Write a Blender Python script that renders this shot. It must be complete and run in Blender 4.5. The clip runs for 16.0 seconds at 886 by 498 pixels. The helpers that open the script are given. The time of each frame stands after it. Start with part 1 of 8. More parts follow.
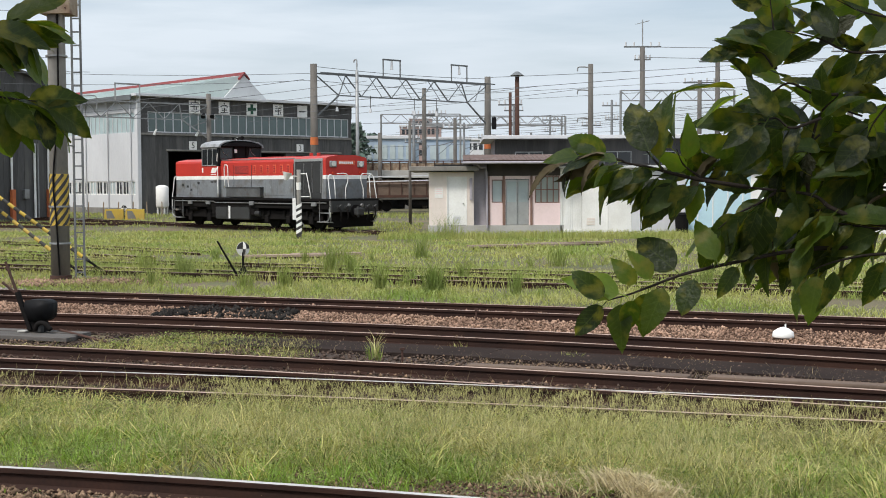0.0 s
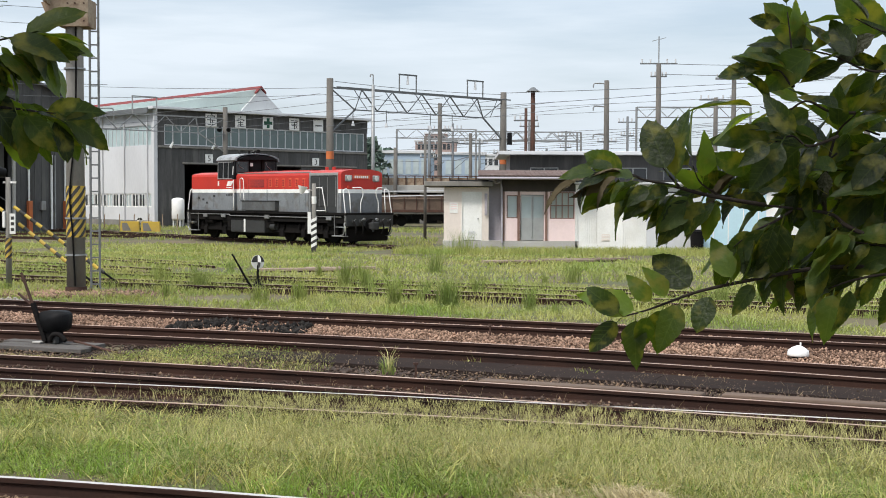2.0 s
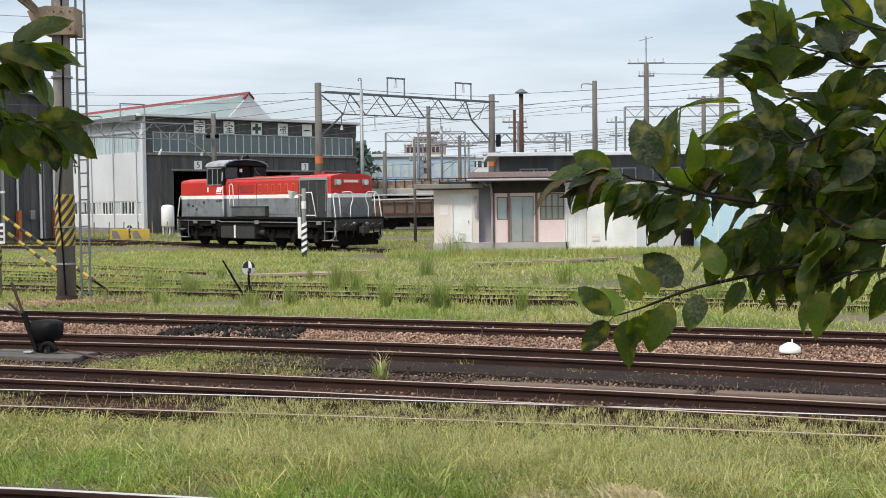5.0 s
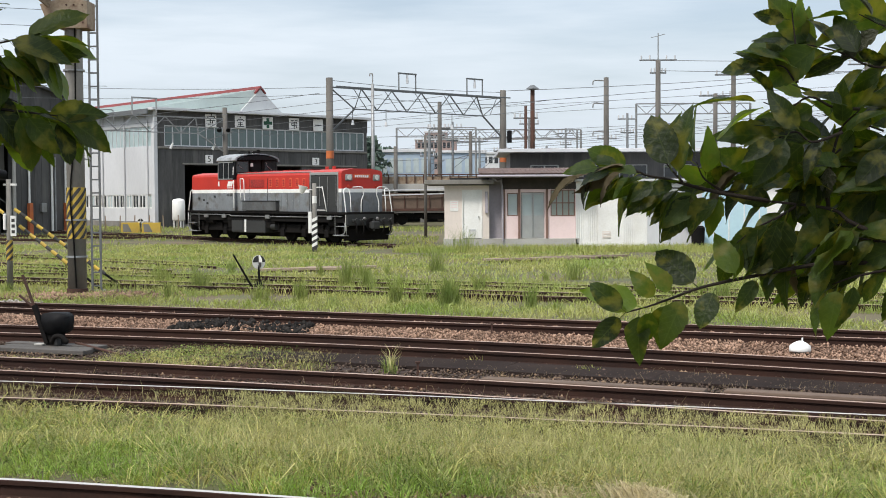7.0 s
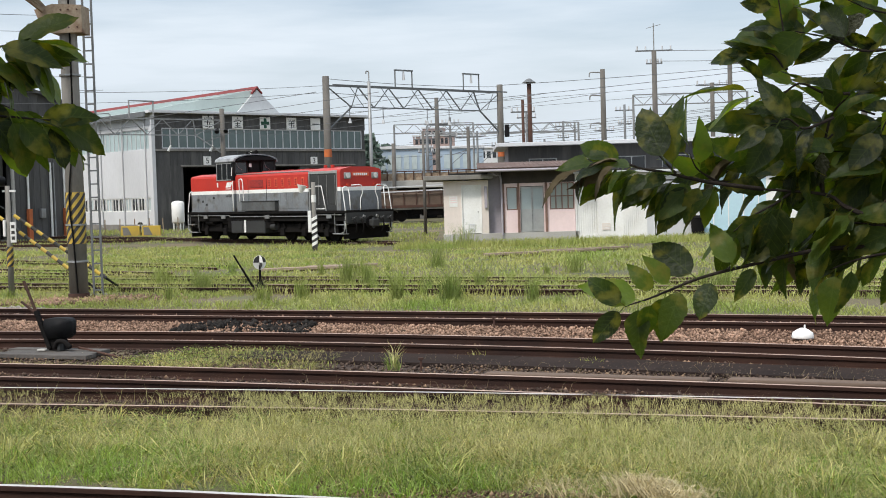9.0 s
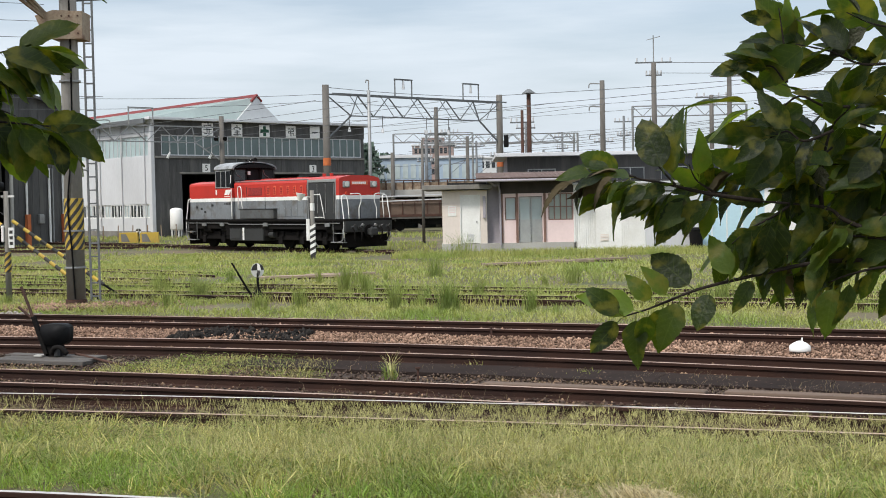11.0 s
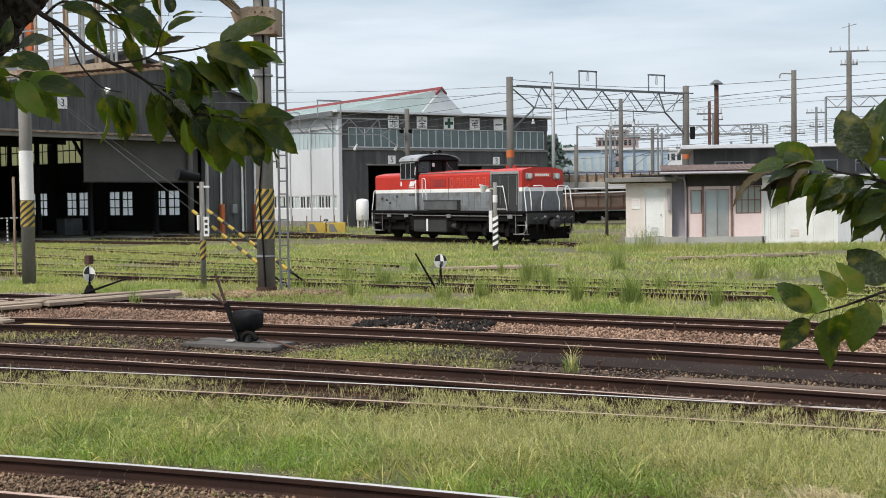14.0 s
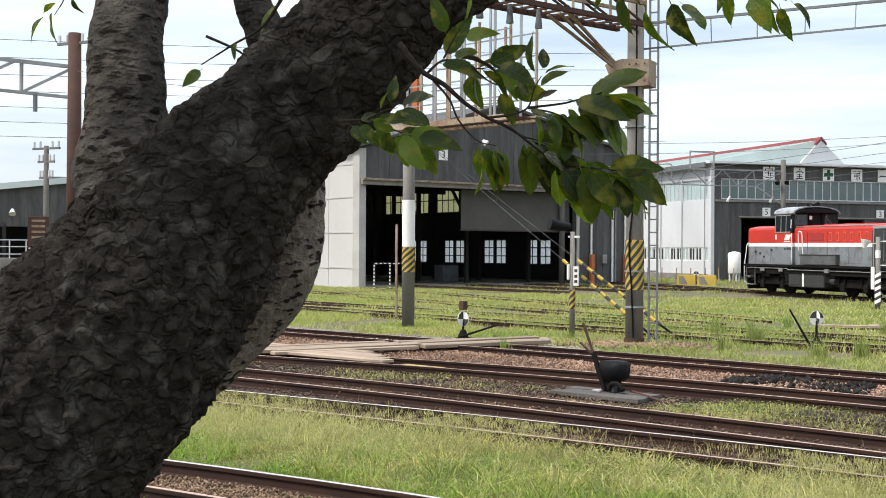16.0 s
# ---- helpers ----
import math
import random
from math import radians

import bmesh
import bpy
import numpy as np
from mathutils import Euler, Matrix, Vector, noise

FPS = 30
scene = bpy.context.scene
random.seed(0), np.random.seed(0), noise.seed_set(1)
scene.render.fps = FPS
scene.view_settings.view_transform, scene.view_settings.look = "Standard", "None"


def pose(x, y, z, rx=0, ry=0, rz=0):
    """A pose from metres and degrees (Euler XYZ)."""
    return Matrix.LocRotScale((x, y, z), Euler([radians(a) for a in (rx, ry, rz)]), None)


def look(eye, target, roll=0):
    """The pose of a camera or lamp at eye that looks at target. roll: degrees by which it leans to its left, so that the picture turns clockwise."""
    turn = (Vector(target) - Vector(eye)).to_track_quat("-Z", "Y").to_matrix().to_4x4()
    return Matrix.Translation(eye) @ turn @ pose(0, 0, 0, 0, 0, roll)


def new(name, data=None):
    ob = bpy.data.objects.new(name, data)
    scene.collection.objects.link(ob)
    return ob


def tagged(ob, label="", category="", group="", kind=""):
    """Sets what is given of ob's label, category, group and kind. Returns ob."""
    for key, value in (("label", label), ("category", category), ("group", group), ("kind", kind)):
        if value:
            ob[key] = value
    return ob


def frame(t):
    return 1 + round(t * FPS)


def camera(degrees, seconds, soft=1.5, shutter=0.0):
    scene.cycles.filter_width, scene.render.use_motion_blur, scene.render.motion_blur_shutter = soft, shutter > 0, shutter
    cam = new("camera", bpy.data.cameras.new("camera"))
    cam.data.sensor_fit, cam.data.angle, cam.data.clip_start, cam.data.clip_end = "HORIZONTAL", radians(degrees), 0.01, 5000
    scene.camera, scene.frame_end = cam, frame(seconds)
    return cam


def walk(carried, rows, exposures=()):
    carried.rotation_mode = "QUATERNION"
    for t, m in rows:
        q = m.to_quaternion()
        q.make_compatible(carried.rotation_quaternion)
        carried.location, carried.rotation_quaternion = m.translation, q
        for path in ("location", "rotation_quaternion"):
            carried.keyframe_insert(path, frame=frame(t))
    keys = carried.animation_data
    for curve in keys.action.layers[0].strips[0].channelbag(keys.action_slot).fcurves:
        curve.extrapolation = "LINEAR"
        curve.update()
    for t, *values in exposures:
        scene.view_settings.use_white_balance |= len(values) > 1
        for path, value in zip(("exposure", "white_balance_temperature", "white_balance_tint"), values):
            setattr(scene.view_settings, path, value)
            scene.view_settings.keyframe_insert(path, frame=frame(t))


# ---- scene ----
# Camera: stands still, held by hand, and turns.
EYE = 2.05
cam = camera(38.62, 16.0, soft=0.95)
TURNS = (
    (0.0, 87.11, 0.27, 0.35), (0.5, 86.52, -0.44, 0.73), (1.0, 87.07, -1.01, 1.03), (1.5, 87.48, -0.85, 1.07),
    (2.0, 87.79, -0.22, 1.03), (2.5, 87.83, 0.35, 0.99), (3.0, 86.97, 1.32, 0.88), (3.5, 86.79, 1.57, 0.72),
    (4.0, 87.91, 1.03, 0.55), (6.5, 87.91, 0.49, 0.71), (7.0, 87.72, 0.29, 1.05), (7.5, 87.63, 0.41, 1.22),
    (8.0, 87.67, 1.07, 1.18), (8.5, 87.54, 1.74, 1.05), (9.0, 87.53, 1.69, 1.01), (11.5, 88.01, 1.09, 0.95),
    (12.0, 87.91, 1.92, 0.60), (12.5, 87.83, 3.01, -0.18), (13.0, 87.58, 3.44, -0.75), (13.5, 88.04, 1.93, 3.10),
    (14.0, 87.74, 0.79, 9.21), (14.5, 87.34, 0.53, 14.93), (15.0, 87.53, 0.36, 18.62), (15.5, 88.96, -0.02, 22.14),
    (16.0, 90.11, -0.32, 25.84))
walk(cam, [(t, pose(0, 0, EYE, rx, ry, rz)) for t, rx, ry, rz in TURNS], ((0.0, 0.08), (0.5, 0.2), (4.0, 0.19), (8.0, 0.15), (13.0, 0.12), (14.0, 0.13), (14.5, 0.33), (15.0, 0.58), (15.5, 0.53), (16.0, 0.50)))

# World: thin high cloud over a pale blue sky, brighter overhead.
world = bpy.data.worlds.new("sky")
scene.world = world
world.use_nodes = True


def world_nodes():
    n, l = world.node_tree.nodes, world.node_tree.links
    n.clear()
    out, bg = n.new("ShaderNodeOutputWorld"), n.new("ShaderNodeBackground")
    sky = n.new("ShaderNodeTexSky")
    sky.sky_type, sky.sun_disc = "NISHITA", False
    sky.sun_elevation, sky.sun_rotation = radians(53), radians(-139)
    sky.dust_density, sky.air_density = 2.0, 1.0
    dim = n.new("ShaderNodeVectorMath")
    dim.operation = "SCALE"
    dim.inputs["Scale"].default_value = 0.11
    l.new(sky.outputs[0], dim.inputs[0])
    tc, mp = n.new("ShaderNodeTexCoord"), n.new("ShaderNodeMapping")
    mp.inputs["Scale"].default_value = (1.1, 1.1, 9.0)
    mp.inputs["Rotation"].default_value = (0.0, radians(4), 0.3)
    noise_tex = n.new("ShaderNodeTexNoise")
    noise_tex.inputs["Scale"].default_value, noise_tex.inputs["Detail"].default_value = 2.3, 7
    noise_tex.inputs["Roughness"].default_value = 0.55
    ramp = n.new("ShaderNodeMapRange")
    ramp.inputs["From Min"].default_value, ramp.inputs["From Max"].default_value = 0.34, 0.66
    ramp.inputs["To Min"].default_value, ramp.inputs["To Max"].default_value = 0.38, 1.0
    l.new(tc.outputs["Generated"], mp.inputs[0])
    l.new(mp.outputs[0], noise_tex.inputs[0])
    l.new(noise_tex.outputs[0], ramp.inputs[0])
    sep = n.new("ShaderNodeSeparateXYZ")
    l.new(tc.outputs["Generated"], sep.inputs[0])
    up = n.new("ShaderNodeMapRange")
    up.inputs["From Min"].default_value, up.inputs["From Max"].default_value = 0.05, 0.9
    up.inputs["To Min"].default_value, up.inputs["To Max"].default_value = 0.95, 2.0
    l.new(sep.outputs[2], up.inputs[0])
    low = n.new("ShaderNodeMapRange")
    low.inputs["From Min"].default_value, low.inputs["From Max"].default_value = 0.0, 0.16
    low.inputs["To Min"].default_value, low.inputs["To Max"].default_value = 0.35, 0.0
    l.new(sep.outputs[2], low.inputs[0])
    addf = n.new("ShaderNodeMath")
    addf.operation, addf.use_clamp = "ADD", True
    l.new(ramp.outputs[0], addf.inputs[0])
    l.new(low.outputs[0], addf.inputs[1])
    mix = n.new("ShaderNodeMix")
    mix.data_type = "RGBA"
    mix.inputs["B"].default_value = (0.70, 0.775, 0.85, 1)
    l.new(addf.outputs[0], mix.inputs["Factor"])
    l.new(dim.outputs[0], mix.inputs["A"])
    rise = n.new("ShaderNodeVectorMath")
    rise.operation = "SCALE"
    l.new(mix.outputs["Result"], rise.inputs[0])
    l.new(up.outputs[0], rise.inputs["Scale"])
    l.new(rise.outputs[0], bg.inputs["Color"])
    l.new(bg.outputs[0], out.inputs[0])


world_nodes()
sun_data = bpy.data.lights.new("sun", "SUN")
sun_data.energy, sun_data.angle, sun_data.color = 3.2, radians(10), (1.0, 0.96, 0.90)
sun = new("sun", sun_data)
sun.matrix_world = look((-26, 10, 52), (0, 40, 0))


# Materials.
def mat(name, col, col2=None, rough=0.8, metal=0.0, scale=3.0, amount=0.5, fine=30.0, bump=0.2, spec=0.25, stretch=(1, 1, 1),
        stain=None, island=0.0, rand=0.0, coat=0.0):
    """A surface with variation at two scales, stains and fine relief."""
    m = bpy.data.materials.new(name)
    m.use_nodes = True
    n, l = m.node_tree.nodes, m.node_tree.links
    b = n["Principled BSDF"]
    b.inputs["Roughness"].default_value, b.inputs["Metallic"].default_value = rough, metal
    b.inputs["Specular IOR Level"].default_value = spec
    b.inputs["Coat Weight"].default_value = coat
    tc, mp = n.new("ShaderNodeTexCoord"), n.new("ShaderNodeMapping")
    mp.inputs["Scale"].default_value = stretch
    l.new(tc.outputs["Object"], mp.inputs[0])
    big, small = n.new("ShaderNodeTexNoise"), n.new("ShaderNodeTexNoise")
    for node, sc, det in ((big, scale, 4), (small, fine, 5)):
        node.inputs["Scale"].default_value, node.inputs["Detail"].default_value = sc, det
        l.new(mp.outputs[0], node.inputs[0])
    col2 = col2 or tuple(c * 0.6 for c in col)
    fac = n.new("ShaderNodeMath")
    fac.operation = "MULTIPLY_ADD"
    l.new(small.outputs[0], fac.inputs[0])
    fac.inputs[1].default_value = 0.5
    l.new(big.outputs[0], fac.inputs[2])
    rg = n.new("ShaderNodeMapRange")
    rg.inputs["From Min"].default_value, rg.inputs["From Max"].default_value = 0.5, 1.0
    rg.inputs["To Min"].default_value, rg.inputs["To Max"].default_value = 0.0, amount * 2
    l.new(fac.outputs[0], rg.inputs[0])
    mix = n.new("ShaderNodeMix")
    mix.data_type = "RGBA"
    mix.inputs["A"].default_value, mix.inputs["B"].default_value = (*col, 1), (*col2, 1)
    l.new(rg.outputs[0], mix.inputs["Factor"])
    last = mix.outputs["Result"]
    if stain:
        st = n.new("ShaderNodeTexNoise")
        st.inputs["Scale"].default_value, st.inputs["Detail"].default_value = scale * 2.3, 8
        l.new(mp.outputs[0], st.inputs[0])
        sr = n.new("ShaderNodeMapRange")
        sr.inputs["From Min"].default_value, sr.inputs["From Max"].default_value = 0.52, 0.7
        sr.inputs["To Max"].default_value = 0.85
        l.new(st.outputs[0], sr.inputs[0])
        m2 = n.new("ShaderNodeMix")
        m2.data_type = "RGBA"
        m2.inputs["B"].default_value = (*stain, 1)
        l.new(sr.outputs[0], m2.inputs["Factor"])
        l.new(last, m2.inputs["A"])
        last = m2.outputs["Result"]
    for value, source in ((island, "g"), (rand, "o")):
        if value:
            info = n.new("ShaderNodeNewGeometry" if source == "g" else "ShaderNodeObjectInfo")
            hs, mr = n.new("ShaderNodeHueSaturation"), n.new("ShaderNodeMapRange")
            mr.inputs["To Min"].default_value, mr.inputs["To Max"].default_value = 1 - value, 1 + value
            l.new(info.outputs["Random Per Island" if source == "g" else "Random"], mr.inputs[0])
            l.new(mr.outputs[0], hs.inputs["Value"])
            l.new(last, hs.inputs["Color"])
            last = hs.outputs[0]
    l.new(last, b.inputs["Base Color"])
    if bump:
        bp = n.new("ShaderNodeBump")
        bp.inputs["Strength"].default_value, bp.inputs["Distance"].default_value = bump, 0.02
        l.new(small.outputs[0], bp.inputs["Height"])
        l.new(bp.outputs[0], b.inputs["Normal"])
    return m


def blade(name, col, col2, tip, scale=0.35, spread=0.3):
    """Leaves and blades: lets light through, varies from tuft to tuft and from blade to blade."""
    m = mat(name, col, col2, rough=0.6, scale=scale, amount=0.7, fine=3.0, bump=0.0, island=spread)
    n, l = m.node_tree.nodes, m.node_tree.links
    b = n["Principled BSDF"]
    tr, ad = n.new("ShaderNodeBsdfTranslucent"), n.new("ShaderNodeMixShader")
    ad.inputs[0].default_value = 0.35
    src = b.inputs["Base Color"].links[0].from_socket
    tint = n.new("ShaderNodeMix")
    tint.data_type, tint.blend_type = "RGBA", "MULTIPLY"
    tint.inputs["Factor"].default_value = 1.0
    tint.inputs["B"].default_value = (*tip, 1)
    l.new(src, tint.inputs["A"])
    l.new(tint.outputs["Result"], tr.inputs["Color"])
    l.new(b.outputs[0], ad.inputs[1])
    l.new(tr.outputs[0], ad.inputs[2])
    l.new(ad.outputs[0], n["Material Output"].inputs["Surface"])
    return m


def glass_mat(name, col=(0.55, 0.62, 0.62), rough=0.08):
    m = mat(name, col, rough=rough, scale=0.8, amount=0.3, bump=0.02, spec=0.6)
    return m


M = {}
M["dirt"] = mat("dirt_and_gravel", (0.165, 0.125, 0.08), (0.10, 0.09, 0.05), rough=1, scale=0.25, amount=0.8, fine=18, bump=0.8, stain=(0.10, 0.115, 0.05))
M["soil"] = mat("brown_soil", (0.145, 0.103, 0.068), (0.085, 0.062, 0.042), rough=1, scale=1.6, amount=0.8, fine=34, bump=1.0, stain=(0.19, 0.155, 0.11))
M["ballast"] = mat("rusty_ballast", (0.20, 0.115, 0.075), (0.09, 0.055, 0.04), rough=1, scale=0.8, fine=26, bump=1.0, amount=0.7)
M["ballast_dark"] = mat("dark_ballast", (0.085, 0.058, 0.044), (0.05, 0.035, 0.028), rough=1, scale=0.8, fine=26, bump=1.0, amount=0.7)
M["stone"] = mat("ballast_stones", (0.335, 0.215, 0.15), (0.14, 0.085, 0.06), rough=0.95, scale=0.7, fine=20, bump=0.3, island=0.6, spec=0.1)
M["stone_near"] = mat("brown_gravel", (0.23, 0.155, 0.10), (0.10, 0.065, 0.045), rough=0.95, scale=1.2, fine=20, bump=0.3, island=0.6, spec=0.1)
M["stone_grey"] = mat("grey_stones", (0.33, 0.30, 0.26), (0.2, 0.175, 0.15), rough=0.95, scale=0.7, fine=20, bump=0.3, island=0.4)
M["oil"] = mat("oily_ballast", (0.03, 0.026, 0.023), (0.015, 0.014, 0.013), rough=0.9, scale=2, fine=30, bump=0.8, island=0.5, spec=0.06)
# Rust colours also carry light: sides darkened as shadow, dull heads lightened.
M["rail_side"] = mat("rusted_shaded_rail", (0.042, 0.018, 0.011), (0.018, 0.009, 0.007), rough=0.85, metal=0.0, scale=1.2, fine=40, bump=0.15)
M["rail_top"] = mat("worn_rail_head", (0.82, 0.76, 0.70), (0.62, 0.55, 0.50), rough=0.52, metal=1.0, scale=0.5, fine=20, bump=0.03, amount=0.5)
M["rail_dull"] = mat("rusty_lit_rail_head", (0.50, 0.36, 0.28), (0.33, 0.205, 0.15), rough=0.5, metal=0.2, scale=0.8, fine=20, bump=0.05)
M["tie"] = mat("sleeper_wood", (0.075, 0.05, 0.038), (0.035, 0.026, 0.022), rough=0.95, scale=2, fine=40, stretch=(0.3, 2, 1), bump=0.5, rand=0.25)
M["plank"] = mat("grey_planks", (0.37, 0.285, 0.21), (0.20, 0.15, 0.11), rough=0.95, scale=2, fine=30, stretch=(0.4, 3, 1), bump=0.4, rand=0.2)
M["grass_lush"] = blade("lush_grass_blades", (0.15, 0.26, 0.04), (0.26, 0.34, 0.08), (1.3, 1.4, 0.6), scale=1.2, spread=0.5)
M["hay"] = blade("dry_stalks", (0.36, 0.29, 0.17), (0.22, 0.165, 0.09), (1.0, 1.0, 0.8), scale=1.0, spread=0.5)
M["grass"] = blade("grass_blades", (0.165, 0.225, 0.045), (0.43, 0.375, 0.165), (1.3, 1.35, 0.65), scale=0.9, spread=0.65)
M["grass_dark"] = blade("dark_grass_blades", (0.09, 0.15, 0.03), (0.17, 0.21, 0.06), (1.3, 1.35, 0.65), scale=0.9, spread=0.5)
M["grass_far"] = blade("yard_grass_blades", (0.19, 0.275, 0.06), (0.36, 0.35, 0.135), (1.3, 1.35, 0.65), scale=0.35, spread=0.3)
M["weed"] = blade("tall_weeds", (0.15, 0.20, 0.055), (0.25, 0.27, 0.09), (1.2, 1.4, 0.7), spread=0.35)
M["straw"] = blade("cut_straw", (0.66, 0.57, 0.36), (0.46, 0.38, 0.22), (1.0, 1.0, 0.8), spread=0.3)
M["seed"] = blade("seed_heads", (0.50, 0.46, 0.22), (0.38, 0.36, 0.15), (1.0, 1.0, 0.7), spread=0.3)
M["red"] = mat("red_paint", (0.47, 0.040, 0.028), (0.36, 0.034, 0.026), rough=0.42, scale=0.9, fine=12, amount=0.45, bump=0.04)
M["loco_grey"] = mat("grey_paint", (0.20, 0.215, 0.225), (0.13, 0.135, 0.14), rough=0.5, scale=0.8, fine=10, amount=0.5, bump=0.04, stain=(0.10, 0.085, 0.07))
M["battery"] = mat("worn_grey_box", (0.105, 0.11, 0.112), (0.06, 0.06, 0.06), rough=0.6, scale=1.2, fine=14, bump=0.05, stain=(0.07, 0.06, 0.05))
M["faded_red"] = mat("faded_orange_red", (0.62, 0.13, 0.06), (0.50, 0.09, 0.05), rough=0.6, scale=2, fine=20, bump=0.05)
M["loco_dark"] = mat("dark_grey_panel", (0.042, 0.043, 0.043), (0.03, 0.03, 0.029), rough=0.55, scale=1, fine=14, bump=0.05)
M["white"] = mat("white_paint", (0.78, 0.77, 0.74), (0.6, 0.58, 0.54), rough=0.5, scale=1.2, fine=15, amount=0.4, bump=0.04)
M["black"] = mat("black_underframe", (0.007, 0.007, 0.007), (0.015, 0.013, 0.012), rough=0.9, spec=0.06, scale=1.5, fine=25, bump=0.1)
M["blackpaint"] = mat("black_paint", (0.007, 0.007, 0.008), (0.013, 0.013, 0.013), rough=0.6, spec=0.1, scale=1.0, fine=15, bump=0.05)
M["steel"] = mat("galvanised_steel", (0.33, 0.34, 0.34), (0.22, 0.21, 0.2), rough=0.55, metal=0.6, scale=1.5, fine=20, bump=0.05)
M["darksteel"] = mat("grey_truss_steel", (0.17, 0.18, 0.185), (0.11, 0.11, 0.11), rough=0.65, metal=0.3, scale=1.0, fine=20, bump=0.05)
M["wire"] = mat("wire", (0.16, 0.165, 0.17), rough=0.6, metal=0.4, bump=0)
M["rust"] = mat("rusted_steel", (0.085, 0.042, 0.030), (0.05, 0.03, 0.024), rough=0.9, scale=2, fine=25, bump=0.3)
M["rustpaint"] = mat("rusty_cream_paint", (0.36, 0.30, 0.22), (0.20, 0.13, 0.085), rough=0.8, scale=1.5, fine=20, amount=0.6, bump=0.2, stain=(0.13, 0.065, 0.04))
M["orange"] = mat("orange_paint", (0.50, 0.14, 0.04), (0.35, 0.10, 0.05), rough=0.7, scale=2, fine=20, bump=0.1)
M["concrete"] = mat("weathered_concrete", (0.24, 0.225, 0.20), (0.15, 0.14, 0.125), rough=0.95, scale=0.8, fine=25, bump=0.25, stretch=(1, 1, 0.35), stain=(0.14, 0.13, 0.115))
M["pole"] = mat("dark_weathered_pole", (0.15, 0.138, 0.122), (0.09, 0.082, 0.074), rough=0.95, scale=0.8, fine=25, bump=0.25, stretch=(1, 1, 0.35), stain=(0.075, 0.068, 0.06))
M["concrete_lt"] = mat("pale_concrete", (0.44, 0.43, 0.40), (0.30, 0.28, 0.25), rough=0.95, scale=0.6, fine=20, bump=0.2)
M["yellow"] = mat("hazard_yellow", (0.55, 0.37, 0.05), (0.40, 0.28, 0.07), rough=0.65, scale=2, fine=20, bump=0.08)
M["hazblack"] = mat("hazard_black", (0.03, 0.03, 0.03), (0.06, 0.055, 0.05), rough=0.7, scale=2, fine=20, bump=0.08)
M["sheet_lt"] = mat("pale_grey_sheeting", (0.57, 0.57, 0.575), (0.47, 0.47, 0.475), rough=0.7, scale=0.35, fine=6, amount=0.5, bump=0.06, stretch=(1, 1, 0.4))
M["sheet_dk"] = mat("dark_slate_sheeting", (0.098, 0.095, 0.092), (0.058, 0.056, 0.054), rough=0.85, scale=0.5, fine=8, amount=0.6, bump=0.1, stretch=(2, 2, 0.25), stain=(0.12, 0.115, 0.105))
M["roof_lt"] = mat("pale_green_roofing", (0.52, 0.58, 0.55), (0.42, 0.47, 0.45), rough=0.7, scale=0.4, fine=8, bump=0.05)
M["redtrim"] = mat("red_ridge_cap", (0.20, 0.035, 0.035), (0.15, 0.035, 0.033), rough=0.7, scale=1, fine=10, bump=0.05)
# Pale base colour stands in for the sky reflected in these panes.
M["glass"] = glass_mat("window_glass", (0.44, 0.50, 0.50), 0.12)
M["glass_green"] = glass_mat("green_wired_glass", (0.12, 0.16, 0.155), 0.2)
M["glass_pale"] = glass_mat("pale_green_glazing", (0.38, 0.47, 0.47), 0.35)
M["glass_dark"] = glass_mat("dark_glass", (0.02, 0.022, 0.024), 0.08)
# Near-black stand-in for unlit rooms: the shade is put into the colour.
M["inside"] = mat("shaded_interior", (0.035, 0.033, 0.03), (0.02, 0.02, 0.02), rough=0.95, scale=0.5, fine=8, bump=0.1)
M["cream"] = mat("cream_wall", (0.71, 0.62, 0.56), (0.57, 0.50, 0.44), rough=0.9, scale=0.7, fine=10, bump=0.1, amount=0.4, stretch=(1, 1, 0.5))
M["pink"] = mat("faded_pink_wall", (0.76, 0.60, 0.585), (0.66, 0.52, 0.50), rough=0.9, scale=0.9, fine=10, bump=0.1, amount=0.5)
M["mauve"] = mat("mauve_grey_with_shade", (0.36, 0.33, 0.36), (0.28, 0.26, 0.28), rough=0.9, scale=0.9, fine=10, bump=0.1)
M["tinroof"] = mat("rusty_red_tin_roof", (0.15, 0.095, 0.08), (0.09, 0.065, 0.055), rough=0.85, scale=0.8, fine=12, bump=0.15, stain=(0.20, 0.15, 0.13))
M["eave"] = mat("dark_eave_timber", (0.07, 0.055, 0.05), (0.04, 0.035, 0.03), rough=0.9, scale=2, fine=20, bump=0.1)
M["frame_brown"] = mat("brown_window_frame", (0.22, 0.13, 0.10), (0.15, 0.09, 0.07), rough=0.7, scale=2, fine=15, bump=0.05)
M["alu"] = mat("aluminium_frame", (0.42, 0.42, 0.41), (0.33, 0.33, 0.32), rough=0.45, metal=0.5, scale=2, fine=15, bump=0.03)
M["blue"] = mat("pale_blue_panel", (0.46, 0.62, 0.68), (0.38, 0.53, 0.60), rough=0.6, scale=1, fine=10, bump=0.03)
M["fac_blue"] = mat("blue_grey_factory", (0.33, 0.40, 0.48), (0.27, 0.33, 0.40), rough=0.8, scale=0.15, fine=2, bump=0.0)
M["fac_white"] = mat("white_blocks", (0.60, 0.60, 0.60), (0.5, 0.5, 0.5), rough=0.8, scale=0.1, fine=2, bump=0.0)
M["fac_brick"] = mat("brown_apartment_block", (0.34, 0.25, 0.22), (0.27, 0.2, 0.18), rough=0.8, scale=0.2, fine=2, bump=0.0)
